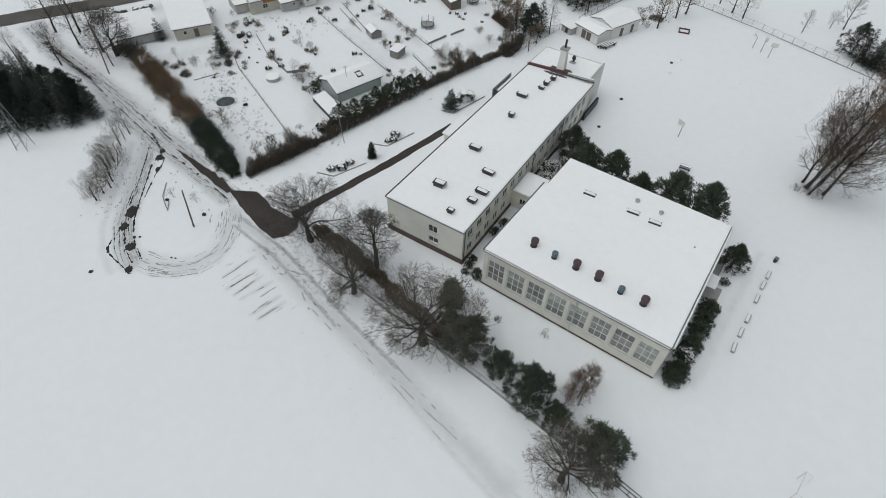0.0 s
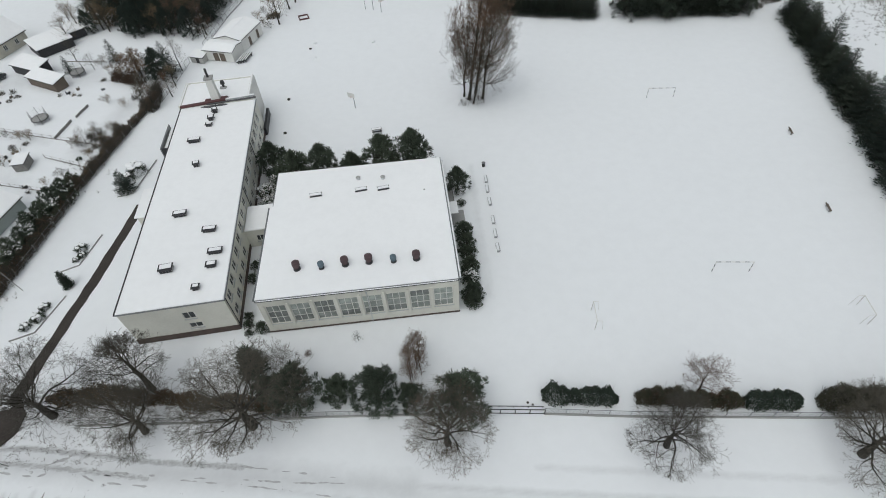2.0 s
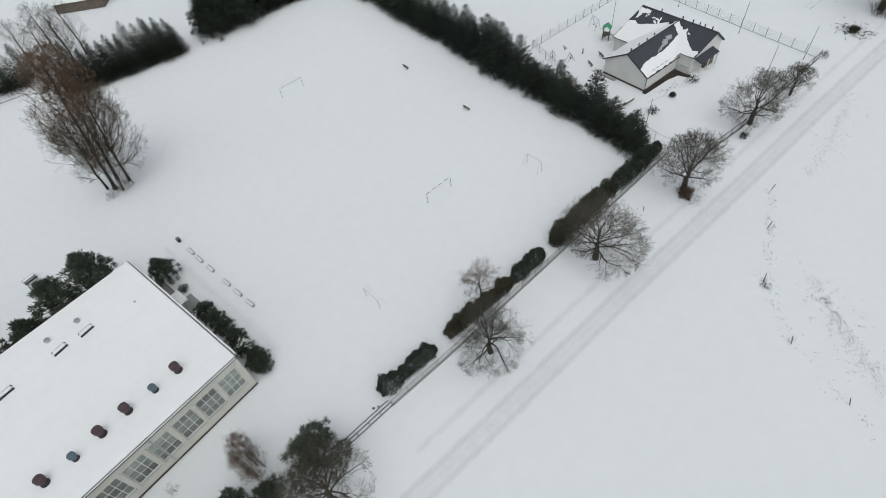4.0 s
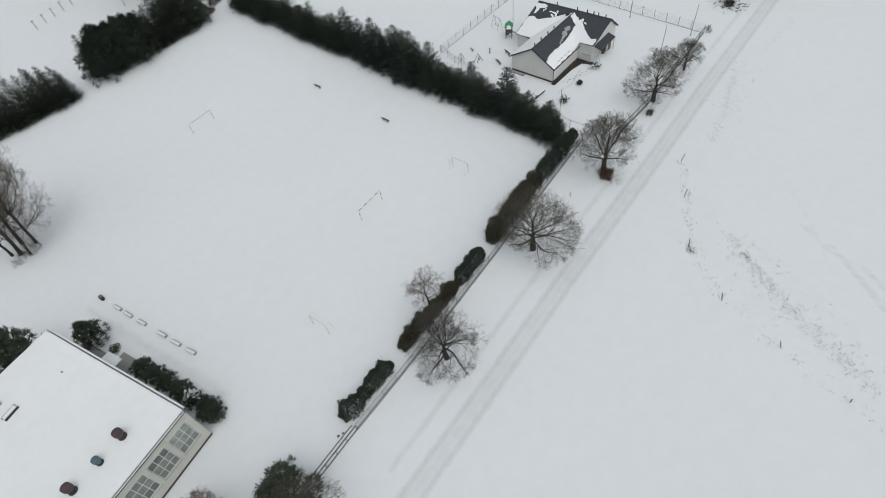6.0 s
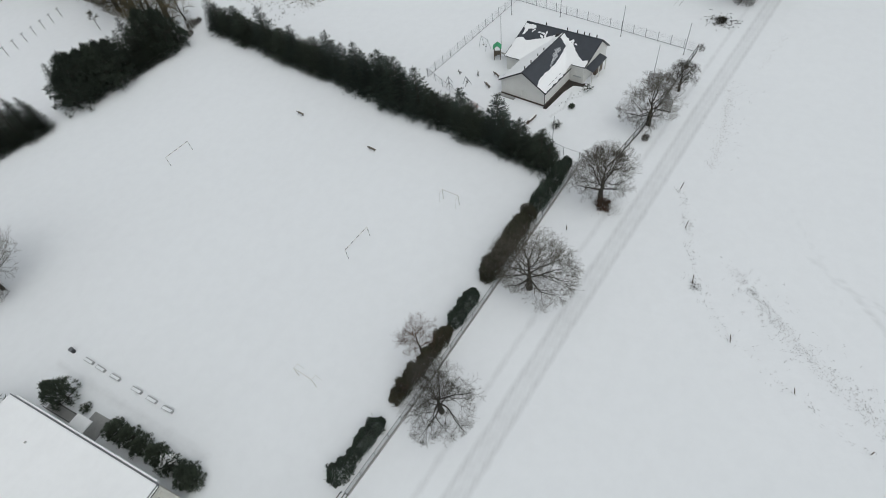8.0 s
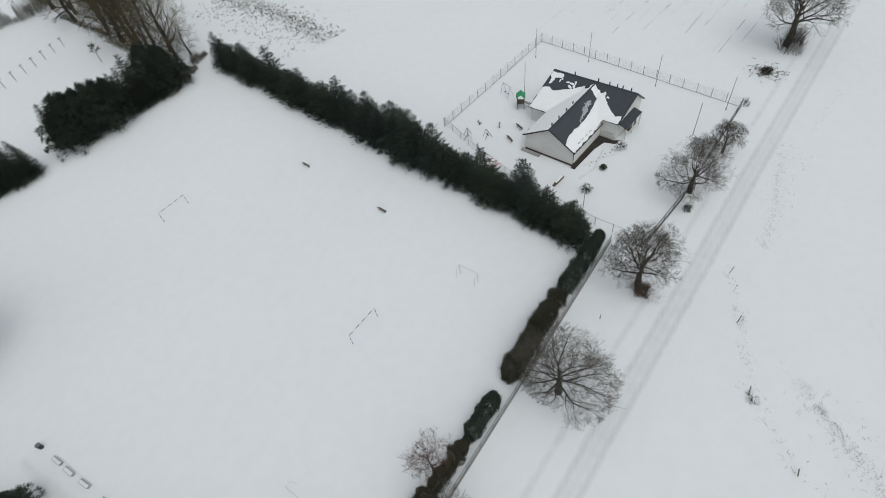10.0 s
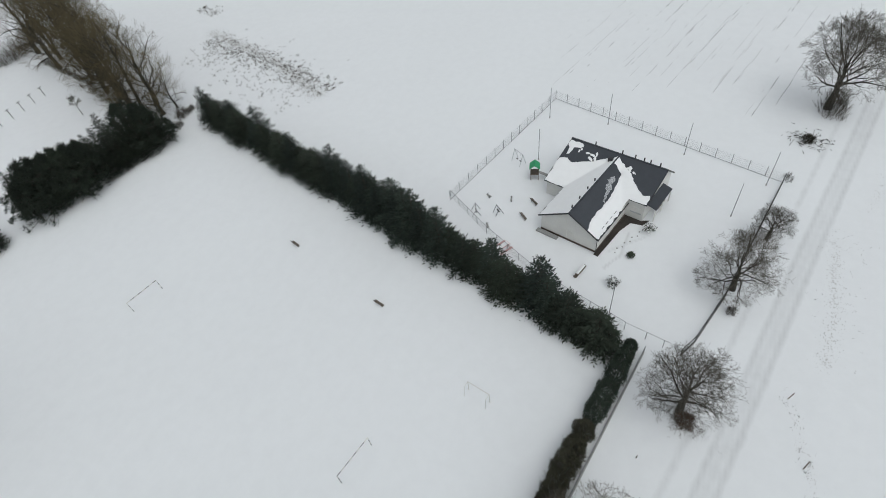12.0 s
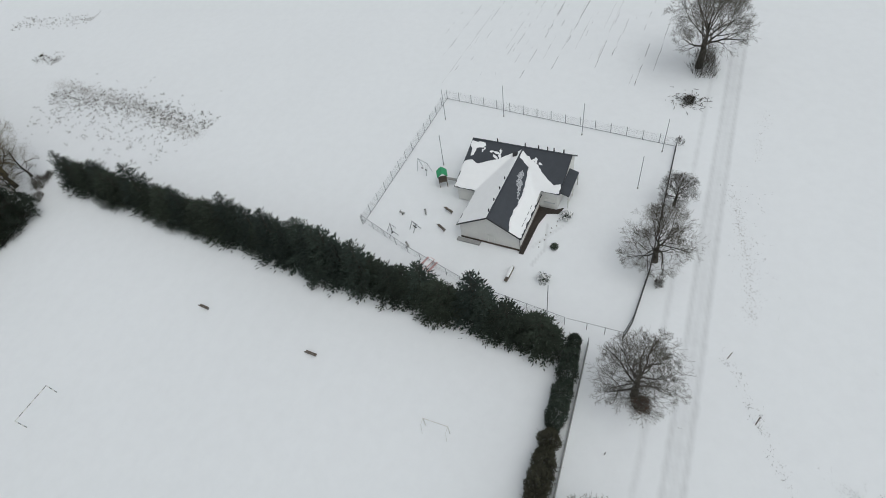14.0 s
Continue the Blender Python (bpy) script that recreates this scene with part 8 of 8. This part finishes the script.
bm = slope(bmesh.new(), (-0.3, -2.6, 0.25), (0.3, -2.6, 0.25), (0.3, -0.7, 1.2), (-0.3, -0.7, 1.2), 0.06)
part("slide", bm, CONCRETE, ph)
part("panel", box(bmesh.new(), -0.66, 0.66, 0.6, 0.66, 1.2, 1.9), DARK, ph)
part("ladder", bar(bmesh.new(), (0.9, 0.3, 0), (0.68, 0.3, 1.2), 0.5, 0.06), WOOD, ph)


def swing(x, y, turn, w, h, label, mat):
    s = tagged(empty("swing_frame", pose(x, y, 0, 0, 0, turn)), label, "swing")
    for sx in (-w / 2, w / 2):
        for sy in (-0.7, 0.7):
            part("leg", rod(bmesh.new(), (sx, sy, -0.05), (sx, 0, h), 0.045, 0.045, 6), mat, s)
    part("crossbar", rod(bmesh.new(), (-w / 2 - 0.1, 0, h), (w / 2 + 0.1, 0, h), 0.05, 0.05, 6), mat, s)
    for sx in (-w / 5, w / 5):
        part("chain", rod(bmesh.new(), (sx, 0, 0.5), (sx, 0, h), 0.012, 0.012, 4), STEEL, s)
        part("seat", box(bmesh.new(), sx - 0.2, sx + 0.2, -0.1, 0.1, 0.45, 0.5), DARK, s)


swing(93.7, 5.0, 60, 2.2, 2.2, "pale steel double swing frame", ZINC)
swing(79.6, 6.5, 30, 1.6, 1.3, "low grey swing frame for toddlers", STEEL)
swing(80.8, 3.2, 50, 1.0, 1.3, "small steel exercise frame", STEEL)
for k, (x, y, turn) in enumerate(((83.5, 6.0, 70), (84.0, 2.3, 20), (77.2, 3.4, 40))):
    r = tagged(empty("spring_rocker", pose(x, y, 0, 0, 0, turn)), "small grey spring rocker in the snow", "rocker")
    part("spring", rod(bmesh.new(), (0, 0, -0.05), (0, 0, 0.4), 0.1, 0.1, 8), DARK, r)
    part("seat", box(bmesh.new(), -0.5, 0.5, -0.14, 0.14, 0.4, 0.6, 0.05), CONCRETE, r)
    part("handle", rod(bmesh.new(), (0.25, -0.2, 0.85), (0.25, 0.2, 0.85), 0.025), DARK, r)
    part("neck", rod(bmesh.new(), (0.25, 0, 0.55), (0.25, 0, 0.9), 0.03), DARK, r)
field_bench(84.9, -1.2, 55, "grey wooden bench in the nursery yard", WOOD)
field_bench(81.2, -0.9, 50, "grey wooden bench in the nursery yard", WOOD)
pt = tagged(empty("picnic_table", pose(73.9, -0.6, 0, 0, 0, -28)), "pale pink picnic table with benches under snow", "picnic table")
part("tabletop", box(bmesh.new(), -1.1, 1.1, -0.4, 0.4, 0.7, 0.76, 0.01), PAINT_P, pt)
part("snow_cap", box(bmesh.new(), -1.0, 1.0, -0.34, 0.34, 0.76, 0.86, 0.04), SNOW, pt)
for s in (-0.85, 0.85):
    part("seat", box(bmesh.new(), -1.1, 1.1, s - 0.15, s + 0.15, 0.42, 0.47, 0.01), PAINT_P, pt)
for sx in (-0.8, 0.8):
    part("leg", bar(bmesh.new(), (sx, -0.8, 0), (sx, -0.25, 0.7), 0.08), PAINT_P, pt)
    part("leg", bar(bmesh.new(), (sx, 0.8, 0), (sx, 0.25, 0.7), 0.08), PAINT_P, pt)
lb = tagged(empty("log_bench", pose(74.0, -12.3, 0, 0, 0, -14)), "snow-covered log bench by the footpath", "bench")
part("log", rod(bmesh.new(), (-1.1, 0, 0.3), (1.1, 0, 0.3), 0.26, 0.24, 10), WOOD, lb)
part("snow_cap", box(bmesh.new(), -1.0, 1.0, -0.2, 0.2, 0.5, 0.64, 0.06), SNOW, lb)
clod(72.9, -11.9, 0.3, "round stump beside the log bench", WOOD, 77, "stump", "stump")
for k, (x, y, s) in enumerate(((73.4, -16.9, 0.75), (85.2, -18.9, 0.8), (79.2, -17.8, 0.45))):
    b = conifer_pine("garden_bush", "dwarf conifer in the nursery yard dusted with snow", 140 + k, 1.7 * s, 1.1 * s, 0.05, 36, 36, NEEDLE_P, 0.35 if k < 2 else 0.0, tuft=0.2)
    b.matrix_basis = pose(x, y, 0)

# ---- lane side, field posts, poles ----
for k, (x, y, lean) in enumerate(((65.0, -38.7, 9), (57.5, -40.7, 12), (48.3, -43.2, 20), (41.3, -48.6, 14), (37.3, -55.6, 16), (33.3, -62.7, 18), (51.6, -25.6, 10))):
    p = part("stake", rod(bmesh.new(), (0, 0, -0.2), (0, 0, 1.25), 0.055, 0.05, 6), WOOD)
    p.matrix_basis = pose(x, y, 0, lean, lean * 0.6, k * 40)
    tagged(p, "leaning wooden fence stake at the field edge", "stake", "stakes along the field edge")
for k in range(7):
    x, y = 60.0 + 3.2 * k, 120.4 + 0.6 * k
    p = tagged(empty("line_post", pose(x, y, 0, 0, 0, 20)), "dark T-shaped post in the far garden", "post", "T-posts in the far garden")
    part("pole", rod(bmesh.new(), (0, 0, -0.1), (0, 0, 2.2), 0.07, 0.06, 6), DARK, p)
    part("crossbar", bar(bmesh.new(), (-0.6, 0, 2.2), (0.6, 0, 2.2), 0.1), DARK, p)
up = tagged(empty("utility_pole", pose(-118.3, 1.2, 0)), "dark wooden A-frame utility pole", "pole")
part("pole", rod(bmesh.new(), (1.1, -1.1, -0.1), (0.15, 0.0, 9.5), 0.13, 0.1, 8), WOOD, up)
part("pole", rod(bmesh.new(), (-1.1, 1.2, -0.1), (-0.15, 0.1, 9.5), 0.13, 0.1, 8), WOOD, up)
part("crossbar", bar(bmesh.new(), (-0.8, -0.5, 9.2), (0.8, 0.6, 9.2), 0.12), WOOD, up)
lp = tagged(empty("utility_pole", pose(-66.5, -17.2, 0, -4, 3, 0)), "plain dark wooden pole inside the turning loop", "pole")
part("pole", rod(bmesh.new(), (0, 0, -0.1), (0, 0, 7.2), 0.14, 0.1, 8), WOOD, lp)
gp = tagged(empty("lamp_post", pose(-62.6, 12.2, 0, 0, -6, 0)), "thin pale lamp post at the hedge", "lamp post")
part("pole", rod(bmesh.new(), (0, 0, -0.1), (0, 0, 6.5), 0.07, 0.05, 8), CONCRETE, gp)
part("arm", rod(bmesh.new(), (0, 0, 6.4), (0.8, 0, 6.7), 0.04, 0.04, 6), CONCRETE, gp)
pyl = tagged(empty("lattice_pylon", pose(-106, -22.5, 0, 0, 0, 30)), "dark steel lattice pylon beside the conifers", "pylon")
for sx in (-1.0, 1.0):
    for sy in (-1.0, 1.0):
        part("leg", rod(bmesh.new(), (sx, sy, -0.1), (sx * 0.25, sy * 0.25, 11), 0.07, 0.05, 6), STEEL, pyl)
for k in range(6):
    z0, z1 = 1.6 * k + 0.4, 1.6 * k + 2.0
    r0, r1 = 1 - 0.068 * z0, 1 - 0.068 * z1
    for (ax, ay), (bx, by) in (((-1, -1), (1, -1)), ((1, -1), (1, 1)), ((1, 1), (-1, 1)), ((-1, 1), (-1, -1))):
        part("brace", rod(bmesh.new(), (ax * r0, ay * r0, z0), (bx * r1, by * r1, z1), 0.03, 0.03, 4), STEEL, pyl)

# ---- garden things ----
pool = tagged(empty("garden_pond", pose(-89.9, 7.8, 0)), "round garden pond with dark half-frozen water", "pond")
bm = bmesh.new()
n = 28
for r0, r1, z0, z1 in ((1.72, 1.95, 0.0, 0.22), (1.95, 2.25, 0.22, 0.0)):
    for k in range(n):
        a, b = 2 * math.pi * k / n, 2 * math.pi * (k + 1) / n
        bm.faces.new([bm.verts.new(v) for v in ((r0 * math.cos(a), r0 * math.sin(a), z0), (r1 * math.cos(a), r1 * math.sin(a), z1), (r1 * math.cos(b), r1 * math.sin(b), z1), (r0 * math.cos(b), r0 * math.sin(b), z0))])
bmesh.ops.remove_doubles(bm, verts=bm.verts[:], dist=0.001)
part("rim", bm, SNOW_G, pool)
part("water", rod(bmesh.new(), (0, 0, -0.05), (0, 0, 0.06), 1.74, 1.74, 28), plain("pond_ice", (0.05, 0.065, 0.065), 0.25, 0.5, 0.9, 3, bump=0.1), pool)
tank = tagged(empty("round_pool", pose(-88.9, 19.2, 0)), "round covered garden pool under snow", "pool")
part("wall", rod(bmesh.new(), (0, 0, -0.05), (0, 0, 0.7), 1.45, 1.45, 24), PLASTER_G, tank)
part("snow_cap", rod(bmesh.new(), (0, 0, 0.7), (0, 0, 0.85), 1.5, 1.3, 24), SNOW, tank)


def trampoline(x, y, label):
    t = tagged(empty("trampoline", pose(x, y, 0)), label, "trampoline")
    bm = bmesh.new()
    for k in range(16):
        a, b = 2 * math.pi * k / 16, 2 * math.pi * (k + 1) / 16
        rod(bm, (1.6 * math.cos(a), 1.6 * math.sin(a), 0.75), (1.6 * math.cos(b), 1.6 * math.sin(b), 0.75), 0.07, 0.07, 5)
    part("ring", bm, DARK, t)
    part("mat", rod(bmesh.new(), (0, 0, 0.7), (0, 0, 0.82), 1.5, 1.4, 20), CONCRETE, t)
    for k in range(6):
        a = math.pi * k / 3
        part("leg", rod(bmesh.new(), (1.6 * math.cos(a), 1.6 * math.sin(a), 0), (1.6 * math.cos(a), 1.6 * math.sin(a), 2.4), 0.045, 0.04, 6), DARK, t)
    segs = []
    for k in range(32):
        a, b = 2 * math.pi * k / 32, 2 * math.pi * (k + 1.5) / 32
        segs.append((1.55 * math.cos(a), 1.55 * math.sin(a), 0.8, 1.45 * math.cos(b), 1.45 * math.sin(b), 2.2, 0.008, 0.008))
    tagged(shared("net", tubes("net", segs, DARK, 3), t), kind="stuff")


trampoline(-77.8, 57.6, "garden trampoline with sagging safety net")
trampoline(-76.8, 75.6, "garden trampoline with safety net by the sheds")
rng = random.Random(55)
for k, (x, y, r) in enumerate(((-92.3, 32.0, 0.5), (-89.3, 31.8, 0.45), (-82.6, 37.1, 0.7), (-81.6, 37.8, 0.5), (-72.2, 36.4, 0.5), (-95.7, 57.0, 0.7), (-102.9, 47.1, 0.7), (-95.3, 54.4, 0.6), (-86.0, 9.4, 0.5), (-99.0, 12.2, 0.4), (-108.7, 27.1, 0.9), (-106.8, 28.4, 0.8), (-105.4, 26.0, 0.6), (-98.2, 72.0, 0.4), (-91.5, 70.5, 0.4), (-88.5, 68.2, 0.4), (-90.0, 66.2, 0.35), (-76.0, 67.5, 0.6), (-74.6, 69.0, 0.5), (-68.9, 67.8, 0.4), (-79.9, 46.0, 0.5), (-78.0, 44.6, 0.6), (-96.5, 21.6, 0.3), (-99.5, 22.0, 0.35), (-103.5, 24.4, 0.35), (-100.6, 25.8, 0.3), (-112.0, 33.0, 0.6), (-109.5, 33.6, 0.5))):
    g = tagged(empty("garden_heap", pose(x, y, 0, 0, 0, k * 47)), "dark garden heap half covered by snow", "heap", "heaps in the gardens")
    for j in range(5):
        a = rng.uniform(0, 6.3)
        w = r * rng.uniform(0.3, 0.7)
        cx, cy = r * 0.6 * math.cos(a), r * 0.6 * math.sin(a)
        part("lump", box(bmesh.new(), cx - w / 2, cx + w / 2, cy - w / 2, cy + w / 2, -0.05, r * rng.uniform(0.5, 1.2), 0.04), DARK if k % 3 else WOOD, g)
    part("snow_cap", box(bmesh.new(), -r * 0.45, r * 0.35, -r * 0.4, r * 0.45, r * 0.6, r * 1.25, r * 0.15), SNOW, g)
# kerbs round the front beds
for pts in ([(-60.6, 3.2), (-57.6, 4.2), (-55.6, 10.2)], [(-58.2, 15.0), (-55.8, 16.0), (-54.4, 22.2)], [(-54.4, 31.2), (-52.3, 31.8), (-50.6, 40.6)]):
    kb = tagged(empty("kerb", Matrix.Translation((*pts[0], 0))), "thin grey kerb of a flower bed", "kerb")
    for a, b in zip(pts, pts[1:]):
        part("kerbstone", bar(bmesh.new(), (a[0] - pts[0][0], a[1] - pts[0][1], 0.06), (b[0] - pts[0][0], b[1] - pts[0][1], 0.06), 0.1, 0.2), CONCRETE, kb)


# ---- weeds and dead wood: too many to count ----
def tufts(name, label, spots, seed, size=0.35, mat=None, per=9, spread=0.12):
    rng = np.random.default_rng(seed)
    base = np.repeat(np.array(spots, float), per, axis=0)
    base[:, :2] += rng.normal(0, spread, (len(base), 2))
    way = rng.normal(0, 0.55, (len(base), 3)) + np.array([0, 0, 1.0])
    ob = new(name, sprays(name, base, way, size, 0.035, mat or STRAW, rng))
    tagged(ob, label, "weeds", kind="stuff")


def scatter(rng, pts, width, per_metre):
    out = []
    for a, b in zip(pts, pts[1:]):
        a, b = Vector(a), Vector(b)
        n = int((b - a).length * per_metre)
        s = Vector((-(b - a).y, (b - a).x)).normalized()
        for _ in range(n):
            p = a.lerp(b, rng.random()) + s * rng.gauss(0, width / 2.2)
            out.append((p.x, p.y, -0.05))
    return out


rng = random.Random(8)
tufts("weeds", "dry weeds poking through snow on the fallow strip", scatter(rng, [(114.5, 102), (110, 78), (102.5, 53)], 5.0, 17) + scatter(rng, [(109, 100), (104, 80), (96, 57)], 11, 7), 1, 0.5)
tufts("weeds", "withered weeds far out on the snowy field", scatter(rng, [(148, 146), (148.6, 134), (149.3, 118)], 4, 5) + scatter(rng, [(130, 121), (127.6, 112)], 3, 8), 7, 0.6)
tufts("weeds", "dry grass along the field edge stakes", scatter(rng, [(66, -38.5), (58, -41), (49, -43.6), (41, -48.6), (36, -57), (31, -66)], 1.5, 1.3) + scatter(rng, [(52, -47.5), (44, -54.5), (36, -64.5)], 4.4, 5), 2, 0.2, None, 5)
tufts("weeds", "dark clods of stubble in lines on the snowy field", scatter(rng, [(54.5, -46.4), (46, -53.2), (37.5, -64)], 1.1, 3) + scatter(rng, [(52.4, -47.6), (43.4, -55.4), (35, -65)], 0.9, 3) + scatter(rng, [(50, -48.2), (42, -56)], 1.6, 2), 14, 0.17, BARK, 7, 0.16)
tufts("weeds", "sparse dry grass beside the field track", scatter(rng, [(95, -43), (82, -43), (71, -42.5)], 3.5, 4) + scatter(rng, [(62, -30.5), (55, -31.5)], 3.5, 3) + scatter(rng, [(-60, -16), (-35, -20), (-15, -25)], 7, 0.8), 3, 0.16, None, 4)
tufts("litter", "fallen brown needles and stalks along the foot of the spruces", scatter(rng, [(84.3, 72.6), (73.0, 27.0), (61.4, -18.6)], 0.5, 9) + scatter(rng, [(20.5, 85.6), (42.0, 78.2)], 0.6, 7) + scatter(rng, [(50.0, 77.8), (76.5, 74.4)], 0.6, 9), 9, 0.16, LEAF_B, 3, 0.2)
tufts("weeds", "dark scattered weeds round the leaning stakes", scatter(rng, [(66, -38.5), (57.5, -40.9), (48.3, -43.4), (41.3, -48.8)], 0.9, 1.6) + scatter(rng, [(48.6, -43.0), (47.4, -43.8)], 0.5, 26) + scatter(rng, [(58.5, -30.6), (56.5, -30.4)], 1.6, 14), 10, 0.3, BARK, 5, 0.16)
tufts("weeds", "dry stalks in the village gardens", scatter(rng, [(-100, 14), (-84, 5), (-72, 4)], 5, 8) + scatter(rng, [(-68, 8), (-66, 14)], 4, 16) + scatter(rng, [(-110, 30), (-96, 44)], 9, 3) + scatter(rng, [(-66, 30), (-63, 42)], 5, 7), 4, 0.5)
tufts("weeds", "dry grass along the lane and loop", scatter(rng, [(-64, -10), (-80, -6), (-100, -2)], 6, 4) + scatter(rng, [(-90, -14), (-78, -24)], 5, 4) + scatter(rng, [(-55, -12), (-40, -14)], 3, 8), 5, 0.35)
rngn = np.random.default_rng(12)
segs = []
for k in range(130):
    a = np.array([114.6, -37.4, 0.1]) + rngn.normal(0, 1, 3) * np.array([1.4, 1.5, 0.12])
    d = rngn.normal(0, 1, 3) * np.array([1, 1, 0.25])
    d = d / np.linalg.norm(d) * rngn.uniform(0.25, 0.9)
    segs.append((*a, *(a + d), 0.05, 0.02))
tagged(new("brushwood", tubes("brushwood", segs, BARK, 4)), "pile of dark cut branches beside the track", "brushwood", kind="stuff")

# bent pipe lying in the loop
bp = bmesh.new()
for a, b in zip(((-78.4, -13.6), (-76.0, -16.0), (-74.2, -16.8), (-72.6, -17.5), (-73.8, -16.4)), ((-76.0, -16.0), (-74.2, -16.8), (-72.6, -17.5), (-73.8, -16.4), (-74.6, -15.9))):
    rod(bp, (*a, 0.06), (*b, 0.06), 0.06, 0.06, 6)
tagged(part("bent_pipe", bp, STEEL), "bent thin steel pipe lying in the snow", "pipe")
# post at the northern fence corner
fp = tagged(empty("utility_pole", pose(7.9, 101.5, 0)), "plain dark wooden pole at the yard fence", "pole")
part("pole", rod(bmesh.new(), (0, 0, -0.1), (0, 0, 7.5), 0.13, 0.1, 8), WOOD, fp)
